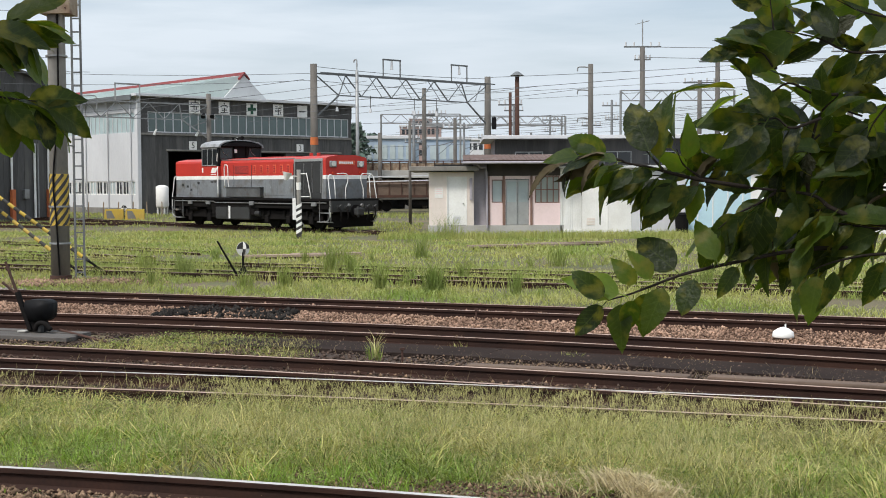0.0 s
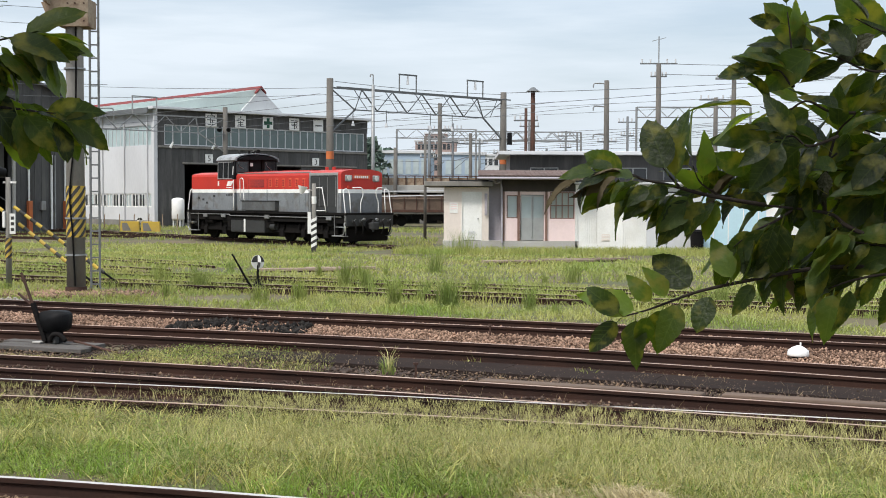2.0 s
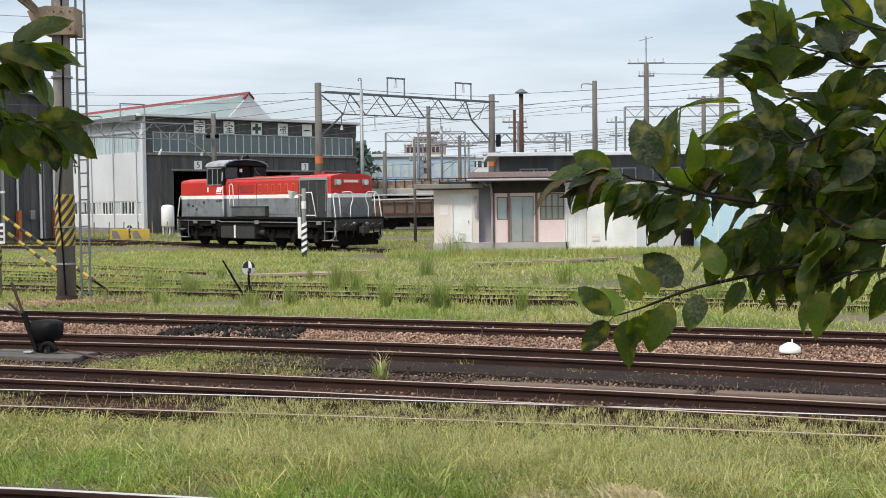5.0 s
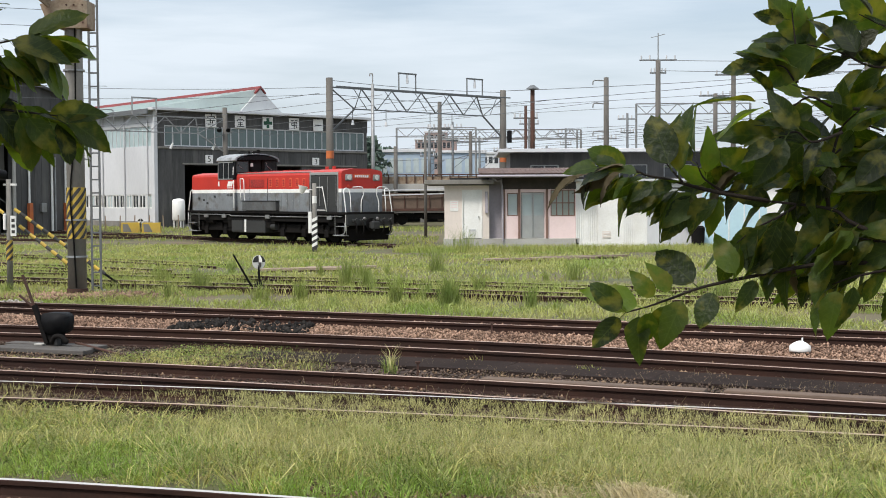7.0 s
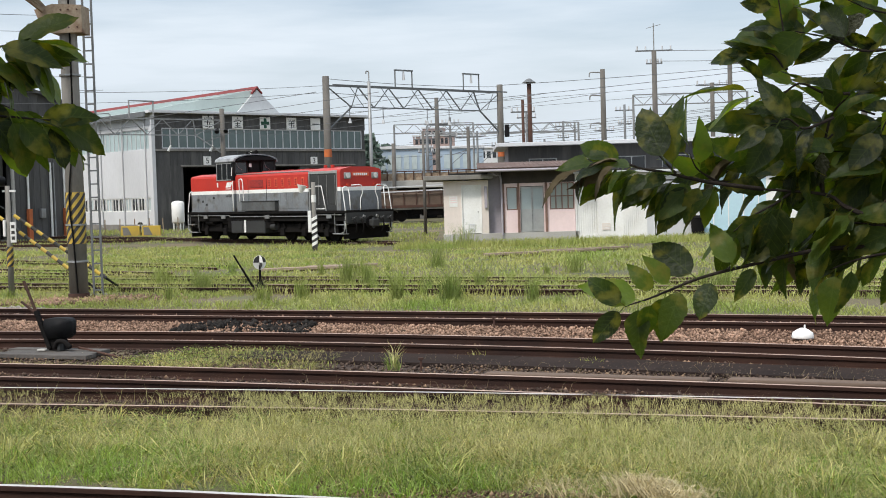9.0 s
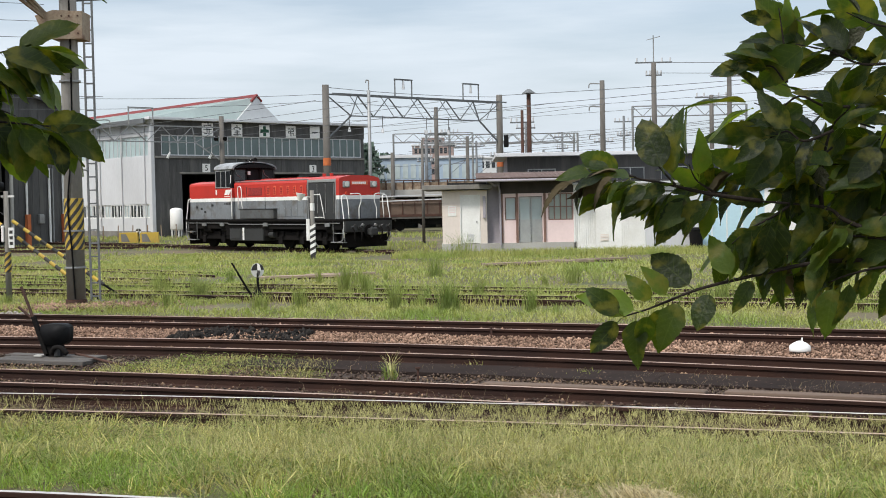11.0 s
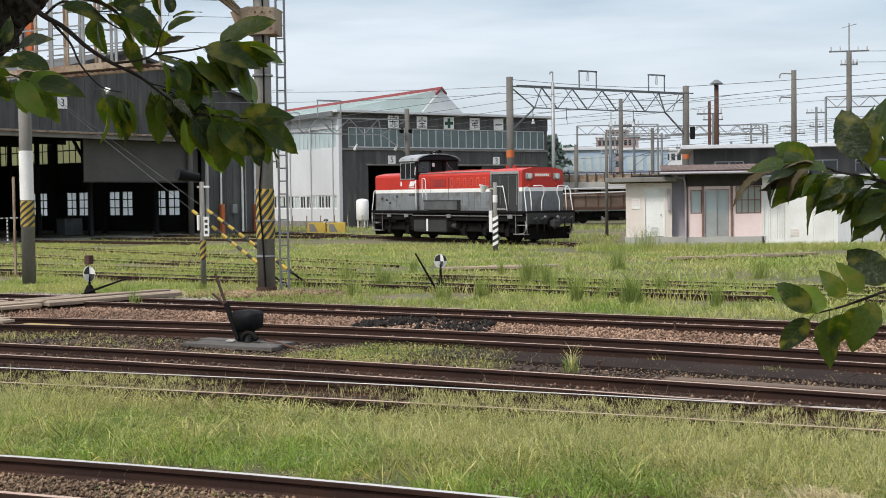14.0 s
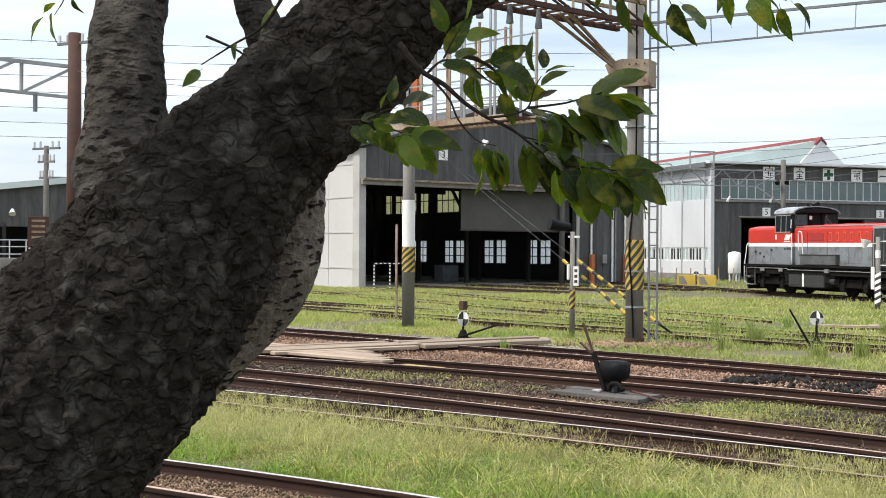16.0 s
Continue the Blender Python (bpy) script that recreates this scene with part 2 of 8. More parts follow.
M["hill"] = mat("wooded_hill", (0.10, 0.14, 0.11), (0.07, 0.10, 0.08), rough=1, scale=0.3, fine=2, bump=0.0, island=0.3)
M["leaf_grey"] = mat("webbed_dry_leaf", (0.17, 0.165, 0.125), (0.06, 0.065, 0.035), rough=0.55, scale=22, fine=120, amount=0.8, bump=0.6, stain=(0.05, 0.06, 0.02), rand=0.3)
M["leaf_brown"] = mat("withered_leaf", (0.075, 0.058, 0.03), (0.16, 0.125, 0.075), rough=0.8, scale=9, fine=60, bump=0.2, rand=0.3)
M["twig"] = mat("twig_bark", (0.022, 0.016, 0.013), (0.04, 0.03, 0.025), rough=0.9, scale=20, fine=120, bump=0.3)
M["lens"] = mat("lamp_lens", (0.75, 0.74, 0.68), rough=0.15, scale=6, bump=0.0)
M["signred"] = mat("red_plastic", (0.55, 0.06, 0.03), rough=0.4, scale=3, bump=0.02)


# Building blocks.
def part(name, bm, material, parent=None, label="", smooth=False, m=None):
    me = bpy.data.meshes.new(name)
    bm.to_mesh(me)
    bm.free()
    me.materials.append(material)
    if smooth:
        me.shade_smooth()
    ob = new(name, me)
    if parent is not None:
        ob.parent = parent
    if m is not None:
        ob.matrix_local = m
    if label:
        tagged(ob, label)
    return ob


def thing(name, m, label, category, group="", kind=""):
    ob = new(name)
    ob.empty_display_size = 0.2
    ob.matrix_world = m
    return tagged(ob, label, category, group, kind)


def box(x0, x1, y0, y1, z0, z1, bevel=0.0, bm=None, m=None):
    own = bmesh.new()
    bmesh.ops.create_cube(own, size=1)
    bmesh.ops.transform(own, verts=own.verts, matrix=Matrix.Translation(((x0 + x1) / 2, (y0 + y1) / 2, (z0 + z1) / 2)) @ Matrix.Diagonal((abs(x1 - x0), abs(y1 - y0), abs(z1 - z0), 1)))
    if bevel:
        bmesh.ops.bevel(own, geom=own.edges[:], offset=bevel, segments=2, affect="EDGES", profile=0.5)
    if m is not None:
        bmesh.ops.transform(own, verts=own.verts, matrix=m)
    return joined(bm, own)


def joined(bm, own):
    if bm is None:
        return own
    me = bpy.data.meshes.new("tmp")
    own.to_mesh(me)
    own.free()
    bm.from_mesh(me)
    bpy.data.meshes.remove(me)
    return bm


def rod(p0, p1, r0, r1=None, seg=10, bm=None, caps=True):
    """A round bar from p0 to p1."""
    p0, p1 = Vector(p0), Vector(p1)
    own = bmesh.new()
    bmesh.ops.create_cone(own, cap_ends=caps, segments=seg, radius1=r0, radius2=r0 if r1 is None else r1, depth=(p1 - p0).length)
    bmesh.ops.transform(own, verts=own.verts, matrix=Matrix.Translation((p0 + p1) / 2) @ (p1 - p0).to_track_quat("Z", "Y").to_matrix().to_4x4())
    return joined(bm, own)


def bar(p0, p1, w, bm=None):
    """A square bar from p0 to p1."""
    p0, p1 = Vector(p0), Vector(p1)
    own = bmesh.new()
    bmesh.ops.create_cube(own, size=1)
    bmesh.ops.transform(own, verts=own.verts, matrix=Matrix.Translation((p0 + p1) / 2) @ (p1 - p0).to_track_quat("Z", "Y").to_matrix().to_4x4() @ Matrix.Diagonal((w, w, (p1 - p0).length, 1)))
    return joined(bm, own)


def prism(poly, y0, y1, bm=None, axis="y"):
    """A polygon in x and z drawn out along y (or in y and z along x)."""
    own = bmesh.new()
    put = (lambda a, b, c: (a, c, b)) if axis == "y" else (lambda a, b, c: (c, a, b))
    lo = [own.verts.new(put(a, b, y0)) for a, b in poly]
    hi = [own.verts.new(put(a, b, y1)) for a, b in poly]
    own.faces.new(lo)
    own.faces.new(hi[::-1])
    for i in range(len(poly)):
        j = (i + 1) % len(poly)
        own.faces.new((lo[j], lo[i], hi[i], hi[j]))
    bmesh.ops.recalc_face_normals(own, faces=own.faces)
    return joined(bm, own)


def tube(points, radii, seg=8, bm=None, wobble=0.0):
    """A tapering tube along a line of points."""
    own = bmesh.new()
    pts = [Vector(p) for p in points]
    rings = []
    for i, p in enumerate(pts):
        d = (pts[min(i + 1, len(pts) - 1)] - pts[max(i - 1, 0)]).normalized()
        a = d.orthogonal() if i == 0 else side - d * side.dot(d)
        side = a.normalized()
        b = d.cross(side)
        r = radii[i] if hasattr(radii, "__len__") else radii
        rings.append([own.verts.new(p + (side * math.cos(k * math.tau / seg) + b * math.sin(k * math.tau / seg)) * r * (1 + wobble * random.uniform(-1, 1))) for k in range(seg)])
    for u, v in zip(rings, rings[1:]):
        for k in range(seg):
            own.faces.new((u[k], u[(k + 1) % seg], v[(k + 1) % seg], v[k]))
    own.faces.new(rings[0][::-1])
    own.faces.new(rings[-1])
    return joined(bm, own)


def smooth_line(points, steps=6):
    """A smooth line through the points."""
    pts = [Vector(p) for p in points]
    pts = [2 * pts[0] - pts[1], *pts, 2 * pts[-1] - pts[-2]]
    out = []
    for i in range(1, len(pts) - 2):
        a, b, c, d = pts[i - 1:i + 3]
        for k in range(steps):
            t = k / steps
            out.append(0.5 * ((2 * b) + (c - a) * t + (2 * a - 5 * b + 4 * c - d) * t * t + (3 * b - a - 3 * c + d) * t ** 3))
    return out + [pts[-2]]


def mesh_object(name, verts, faces, material, label="", category="", kind="", parent=None, smooth=False):
    me = bpy.data.meshes.new(name)
    me.from_pydata(verts, [], faces)
    me.materials.append(material)
    if smooth:
        me.shade_smooth()
    ob = new(name, me)
    if parent is not None:
        ob.parent = parent
    return tagged(ob, label, category, "", kind)
# Ground: one sheet, lower than the rail heads.
LOW = -0.17


def ground_sheet():
    xs = [-2000, -600, -250, *np.arange(-120, 61, 4.0), 250, 600, 2000]
    ys = [-300, -60, *np.arange(-8, 140, 4.0), 300, 800, 3000]
    verts, faces = [], []
    for y in ys:
        for x in xs:
            verts.append((x, y, LOW + (0.05 * noise.noise((x * 0.15, y * 0.15, 0)) if abs(x) < 150 and 0 < y < 150 else 0)))
    w = len(xs)
    for j in range(len(ys) - 1):
        for i in range(w - 1):
            faces.append((j * w + i, j * w + i + 1, (j + 1) * w + i + 1, (j + 1) * w + i))
    mesh_object("ground", verts, faces, M["dirt"], "dirt and gravel yard ground overgrown with grass", "ground", "structure", smooth=True)


ground_sheet()


# Tracks. A rail's line: y = a + b x + c x^2 within its reach, straight on beyond it.
def line_y(c, x):
    lo, hi = c[3], c[4]
    xc = min(max(x, lo), hi)
    return c[0] + c[1] * xc + c[2] * xc * xc + (c[1] + 2 * c[2] * xc) * (x - xc)


def shifted(c, d):
    return (c[0] + d, *c[1:])


PROFILE = ((-0.063, -0.15), (0.063, -0.15), (0.063, -0.138), (0.012, -0.118), (0.010, -0.045), (0.032, -0.036), (0.033, -0.006), (0.028, 0.0), (-0.028, 0.0), (-0.033, -0.006), (-0.032, -0.036), (-0.010, -0.045), (-0.012, -0.118), (-0.063, -0.138))


def rail(c, x0, x1, parent, shiny, lift=0.0):
    xs = np.arange(x0, x1 + 0.01, 1.0)
    n = len(PROFILE)
    verts, faces, mats = [], [], []
    for x in xs:
        y = line_y(c, x)
        s = (line_y(c, x + 0.1) - line_y(c, x - 0.1)) / 0.2
        nx, ny = -s / math.hypot(1, s), 1 / math.hypot(1, s)
        verts += [(x + nx * a, y + ny * a, b + lift) for a, b in PROFILE]
    for i in range(len(xs) - 1):
        for k in range(n):
            faces.append((i * n + k, (i + 1) * n + k, (i + 1) * n + (k + 1) % n, i * n + (k + 1) % n))
            mats.append(1 if k == 7 else 0)
    ob = mesh_object("rail", verts, faces, M["rail_side"], parent=parent)
    ob.data.materials.append(M["rail_top"] if shiny else M["rail_dull"])
    ob.data.polygons.foreach_set("material_index", mats)
    return ob


def track(c, gauge, x0, x1, shiny, label, ties=None, near_shiny=None, lift=0.0):
    """A track whose far rail follows the line c; sleepers from ties[0] to ties[1]."""
    t = thing("railway_track", Matrix(), label, "railway track", "yard tracks", "structure")
    rail(c, x0, x1, t, shiny, lift)
    rail(shifted(c, -gauge), x0, x1, t, shiny if near_shiny is None else near_shiny, lift)
    if ties:
        bm = box(-0.10, 0.10, -1.0, 1.0, -0.29, -0.152, 0.008)
        me = bpy.data.meshes.new("sleeper")
        bm.to_mesh(me)
        bm.free()
        me.materials.append(M["tie"])
        x = ties[0]
        while x < ties[1]:
            s = line_y(c, x + 0.1) - line_y(c, x)
            ob = new("sleeper", me)
            ob.parent = t
            ob.matrix_local = pose(x, line_y(c, x) - gauge / 2, 0, 0, 0, math.degrees(math.atan2(s, 0.1)) + random.uniform(-1, 1))
            x += 0.62
    return t


RAIL_A = (8.25, -0.325, -0.0138, -9, 1)
RAIL_C = (12.967, -0.2647, -0.0047, -14, 6)
RAIL_D = (14.268, -0.3928, -0.0061, -16, 6)
RAIL_E = (18.189, -0.4286, -0.0124, -12, 5)
RAIL_F = (21.917, -0.3964, -0.0024, -20, 8)
RAIL_G = (28.917, -0.4238, 0.0022, -16, 6)
RAIL_H = (32.3, -0.47, 0.0, -16, 6)
track(RAIL_A, 1.10, -40, 25, True, "near track with a bright and a dull worn rail", None, False)
track(RAIL_C, 1.09, -50, 25, True, "track with bright rail heads half hidden by grass", (-14, 6), False)
track(RAIL_D, 1.13, -50, 22, False, "rusty brown turnout track joining its neighbour", (-16, 3))
track(RAIL_E, 1.14, -45, 25, False, "rusty brown siding track on red ballast", (-14, 7))
track(RAIL_F, 1.18, -60, 25, False, "dark rusty track with oily rails on red ballast", (-20, 8))
track(RAIL_G, 1.20, -60, 25, False, "overgrown rusty siding in tall grass", lift=-0.04)
track(RAIL_H, 1.20, -60, 25, False, "overgrown rusty siding in tall grass", lift=-0.07)
RAIL_P = (34.9, -0.856, 0.0, -60, 60)
RAIL_Q = (31.9, -0.722, 0.0, -60, 60)
track(RAIL_P, 1.40, -48, -7.5, False, "rusty track curving towards the old depot", lift=-0.08)
track(RAIL_Q, 1.32, -48, -8.5, False, "rusty track curving towards the old depot", lift=-0.08)
# The locomotive's siding and the tracks that lead to the depot.
RAIL_L = (54.62, -1.05, 0.0, -100, 100)
LOCO_AT = pose(-9.14, 63.44, 0.0, 0, 0.2, -46.4)
siding = track(RAIL_L, 1.547, -27, -3.0, False, "rusty siding in the grass under the locomotive")
siding.matrix_world = LOCO_AT @ pose(-9.14, 63.44, 0, 0, 0, -46.4).inverted()
# The locomotive. Local x points to its front, z up from the rail heads.
M["cab_roof"] = mat("sooty_roof_sheet", (0.40, 0.41, 0.42), (0.17, 0.175, 0.18), rough=0.6, scale=0.9, fine=20, amount=0.7, bump=0.1, stain=(0.10, 0.10, 0.10))


def wheelset(loco, x):
    w = part("wheelset", rod((x, -0.62, 0.45), (x, 0.62, 0.45), 0.08), M["black"], loco)
    for s in (-1, 1):
        bm = rod((x, s * 0.5, 0.45), (x, s * 0.62, 0.45), 0.45, seg=28)
        rod((x, s * 0.46, 0.45), (x, s * 0.51, 0.45), 0.475, seg=28, bm=bm)
        part("wheel", bm, M["black"], w)
        part("axle_box", box(x - 0.16, x + 0.16, s * 1.0, s * 1.12, 0.26, 0.62, 0.03), M["black"], w)


def bogie(loco, xs):
    x0, x1 = min(xs), max(xs)
    b = part("bogie_frame", box(x0 - 0.85, x1 + 0.85, -1.06, -0.94, 0.44, 0.86, 0.03), M["black"], loco)
    part("frame_side", box(x0 - 0.85, x1 + 0.85, 0.94, 1.06, 0.44, 0.86, 0.03), M["black"], b)
    for x in xs:
        part("brake_shoe", box(x - 0.58, x - 0.49, -0.7, -0.5, 0.3, 0.62, 0.02), M["black"], b)
        for k in (-0.24, 0.24):
            bm = bmesh.new()
            for i in range(5):
                rod((x + k, -1.1, 0.66 + 0.05 * i), (x + k, -1.1, 0.685 + 0.05 * i), 0.085, seg=10, bm=bm)
            part("spring", bm, M["black"], b)


def handrail(loco, pts, r=0.024):
    part("handrail", tube(smooth_line(pts, 3), r, 6), M["white"], loco, "white-painted tubular handrail", True)


def locomotive():
    lo = thing("diesel_locomotive", LOCO_AT, "red, white and grey diesel shunting locomotive on a grassy siding", "locomotive")
    for x in (-5.55, -3.75, 1.35, 3.1, 4.9):
        wheelset(lo, x)
    bogie(lo, (-5.55, -3.75))
    bogie(lo, (1.35, 3.1, 4.9))
    # Frame and running board.
    bm = box(-6.95, 6.85, -1.42, 1.42, 1.36, 1.47, 0.015)
    box(-6.8, 6.7, -1.3, 1.3, 0.98, 1.36, 0.02, bm)
    # Black core box added to fill the gaps with underbody shade.
    box(-6.4, 6.4, -0.43, 0.43, 0.2, 1.0, 0.02, bm)
    part("underframe", bm, M["black"], lo)
    for x in (-6.3, -4.6, -0.7, 1.0, 2.2, 4.3, 6.1):
        part("frame_bracket", prism([(-1.38, 1.34), (-1.1, 1.34), (-1.1, 0.98)], x - 0.03, x + 0.03, axis="x"), M["black"], lo)
    part("air_pipe", tube([(-6.6, -1.36, 1.28), (-2.9, -1.36, 1.28), (-2.8, -1.36, 1.22), (4.0, -1.36, 1.22), (4.1, -1.36, 1.28), (6.4, -1.36, 1.28)], 0.022, 6), M["steel"], lo)
    for x in (-6.2, -3.0, 0.4, 3.7):
        part("sandbox", box(x - 0.18, x + 0.18, -1.28, -1.06, 0.62, 0.98, 0.03), M["black"], lo)
    part("brake_cylinder", rod((0.55, -1.12, 0.72), (0.95, -1.12, 0.72), 0.16, seg=14), M["loco_dark"], lo)
    part("fuel_tank", box(-2.85, 0.15, -1.3, 1.3, 0.38, 1.1, 0.06), M["loco_dark"], lo, "grimy dark grey fuel tank")
    part("tank_gauge", box(-1.62, -1.48, -1.32, -1.3, 0.42, 1.05), M["white"], lo)
    part("tank_door", box(-2.6, -1.8, -1.32, -1.3, 0.5, 1.0, 0.008), M["loco_dark"], lo)
    part("battery_box", box(-1.62, 1.30, -1.46, -1.2, 1.50, 1.96, 0.03), M["battery"], lo, "darker grey battery box on the running board")
    part("battery_lid", box(-1.66, 1.34, -1.48, -1.2, 1.96, 2.0, 0.01), M["loco_dark"], lo)
    for x in (-3.3, 0.6, 5.6, -5.0):
        part("air_reservoir", rod((x - 0.35, -1.1, 0.95), (x + 0.35, -1.1, 0.95), 0.17, seg=14), M["black"], lo)
        part("step_bracket", box(x - 0.25, x + 0.1, -1.43, -1.36, 1.12, 1.3, 0.01), M["steel"], lo)
    # Hoods: lower half grey, white band, red above, rounded at the shoulders.
    def hood(x0, x1, half, top, n="hood"):
        base = part(n, box(x0, x1, -half, half, 1.47, 2.40, 0.015), M["loco_grey"], lo, "grey lower hood side, streaked with grime")
        part("white_band", box(x0 - 0.004, x1 + 0.004, -half - 0.006, half + 0.006, 2.38, 2.56, 0.004), M["white"], base)
        r = 0.14
        poly = [(-half, 2.56), (half, 2.56), (half, top - r), (half - r * 0.3, top - r * 0.3), (half - r, top), (half * 0.45, top + 0.09), (-half * 0.45, top + 0.09), (-half + r, top), (-half + r * 0.3, top - r * 0.3), (-half, top - r)]
        part("upper_hood", prism(poly, x0, x1, axis="x"), M["red"], base, "red painted hood top")
        return base
    rear = hood(-6.72, -3.95, 1.22, 3.36)
    long = hood(-2.45, 3.85, 1.22, 3.36)
    front = hood(5.95, 6.22, 1.22, 3.40, "nose")
    # Doors and louvres on the long hood.
    for i in range(6):
        x = 0.75 + i * 0.5
        d = part("hood_door", box(x - 0.23, x + 0.23, -1.232, -1.22, 1.6, 2.34, 0.004), M["loco_grey"], long)
        part("latch", box(x + 0.16, x + 0.2, -1.245, -1.232, 1.95, 2.03), M["steel"], d)
    # Small framed vents with faded edges, and one large dark grille.
    for i in range(6):
        x = 0.58 + i * 0.55
        v = part("louvre", box(x - 0.11, x + 0.11, -1.236, -1.22, 2.66, 3.08, 0.01), M["faded_red"], long, "vent with a faded orange rim")
        part("vent_core", box(x - 0.075, x + 0.075, -1.240, -1.236, 2.70, 3.04), M["red"], v)
        for k in range(4):
            part("slat", box(x - 0.075, x + 0.075, -1.245, -1.240, 2.73 + 0.08 * k, 2.755 + 0.08 * k), M["redtrim"], v)
    grille = part("grille", box(-1.18, 0.02, -1.232, -1.22, 2.66, 3.04, 0.01), M["redtrim"], long, "dark red ventilation grille")
    for k in range(14):
        part("grille_bar", box(-1.15 + 0.084 * k, -1.12 + 0.084 * k, -1.238, -1.232, 2.68, 3.02), M["red"], grille)
    for x in (-1.3, 0.3, 3.75):
        part("hood_seam", box(x - 0.012, x + 0.012, -1.235, -1.22, 1.5, 3.1), M["loco_dark"], long)
    part("shoulder_rail", rod((-2.4, -1.16, 3.36), (3.8, -1.16, 3.36), 0.022, seg=6), M["steel"], long)
    for x in (-1.4, -1.9):
        part("hood_door", box(x - 0.2, x + 0.2, -1.232, -1.22, 2.0, 2.34, 0.004), M["loco_grey"], long)
    for x, z in ((-6.0, 2.1), (-5.2, 1.85), (-5.55, 2.02), (-4.5, 2.2)):
        part("wear_mark", box(x - 0.09, x + 0.09, -1.238, -1.232, z - 0.05, z + 0.06, 0.01), M["loco_dark"], rear, "dark scraped patch in the paint")
    for x in (-0.6, 1.0, 2.4):
        part("roof_hatch", box(x - 0.45, x + 0.45, -0.5, 0.5, 3.44, 3.49, 0.02), M["red"], long)
    for i in range(3):
        x = -6.3 + i * 0.72
        part("hood_door", box(x - 0.27, x + 0.27, -1.232, -1.22, 1.6, 2.34, 0.004), M["loco_grey"], rear)
    # Radiator section, dark grey, with its frame.
    rad = part("radiator_housing", box(3.85, 5.95, -1.21, 1.21, 1.47, 3.30, 0.02), M["loco_dark"], lo, "dark grey radiator housing with louvred panels")
    part("roof_panel", prism([(-1.16, 3.30), (1.16, 3.30), (1.0, 3.40), (0.55, 3.48), (-0.55, 3.48), (-1.0, 3.40)], 3.85, 5.98, axis="x"), M["red"], rad, "red cambered roof over the radiator")
    part("fan_ring", rod((4.9, 0, 3.46), (4.9, 0, 3.54), 0.42, seg=20), M["redtrim"], rad)
    for i in range(3):
        x = 4.02 + i * 0.63
        p = part("radiator_panel", box(x, x + 0.56, -1.222, -1.21, 1.75, 3.12, 0.006), M["loco_dark"], rad)
        part("panel_edge", box(x + 0.53, x + 0.56, -1.234, -1.222, 1.75, 3.12), M["steel"], p)
        for k in range(11):
            part("slat", box(x + 0.03, x + 0.52, -1.230, -1.222, 1.80 + 0.118 * k, 1.84 + 0.118 * k), M["loco_dark"], p)
    for x in (3.83, 5.95):
        part("edge_strip", box(x - 0.04, x + 0.04, -1.235, -1.2, 1.47, 3.34, 0.008), M["steel"], rad)
    part("top_strip", box(3.79, 5.99, -1.238, -1.2, 3.20, 3.33, 0.008), M["alu"], rad)
    for x in (4.2, 4.75):
        part("lifting_eye", rod((x, -0.5, 3.44), (x, -0.5, 3.62), 0.09, seg=8), M["red"], rad)
    # Nose end: headlights, number plate, stripe, door.
    for y in (-0.82, 0.82):
        h = part("headlight", box(6.2, 6.3, y - 0.2, y + 0.2, 2.92, 3.22, 0.05), M["steel"], front)
        part("lens", rod((6.3, y, 3.08), (6.32, y, 3.08), 0.12, seg=18), M["lens"], h, "clear headlight lens")
        part("marker_lamp", rod((6.22, y, 2.66), (6.27, y, 2.66), 0.06, seg=12), M["signred"], front)
    plate = part("number_plate", box(6.222, 6.235, -0.52, 0.48, 3.04, 3.24), M["faded_red"], front)
    for k in range(7):
        part("raised_bar", box(6.235, 6.242, -0.44 + 0.12 * k, -0.36 + 0.12 * k, 3.08, 3.19), M["white"], plate)
    part("nose_seam", box(6.221, 6.228, -0.02, 0.02, 1.5, 2.3), M["loco_dark"], front)
    # Cab: grey, white and red below; above, raked side windows and a black front under an arched roof.
    cab = part("cab", box(-3.98, -2.42, -1.36, 1.36, 1.47, 2.60, 0.02), M["loco_grey"], lo, "driver's cab, grey below and black above")
    part("cab_band", box(-3.99, -2.41, -1.367, 1.367, 2.38, 2.56, 0.004), M["white"], cab)
    part("cab_red", box(-3.985, -2.415, -1.362, 1.362, 2.56, 3.06, 0.01), M["red"], cab)
    arch = [(1.30, 4.04), (1.24, 4.18), (1.0, 4.30), (0.55, 4.39), (0.0, 4.42), (-0.55, 4.39), (-1.0, 4.30), (-1.24, 4.18), (-1.30, 4.04)]
    part("cab_upper", prism([(-1.36, 3.06), (1.36, 3.06)] + [(y * 0.985, z - 0.04) for y, z in arch], -3.96, -2.44, axis="x"), M["blackpaint"], cab)
    outer = [(y * 1.06, z) for y, z in arch]
    inner = [(y * 1.0, z - 0.05) for y, z in reversed(arch)]
    part("cab_roof", prism(outer + inner, -4.08, -2.32, axis="x"), M["cab_roof"], cab, "grey arched cab roof with soot stains")
    # Side windows, each in a pale frame.
    for x in (-3.92, -3.42, -2.96):
        wdt = 0.44 if x < -3.0 else 0.34
        w = part("side_window", box(x, x + wdt, -1.352, -1.30, 3.14, 3.92, 0.01), M["glass_dark"], cab)
        part("frame", bar((x - 0.02, -1.358, 3.10), (x - 0.02, -1.335, 3.96), 0.04), M["alu"], w)
        part("frame", bar((x - 0.02, -1.366, 3.10), (x + wdt + 0.02, -1.366, 3.10), 0.045), M["alu"], w)
        part("frame", bar((x - 0.02, -1.33, 3.95), (x + wdt + 0.02, -1.33, 3.95), 0.035), M["alu"], w)
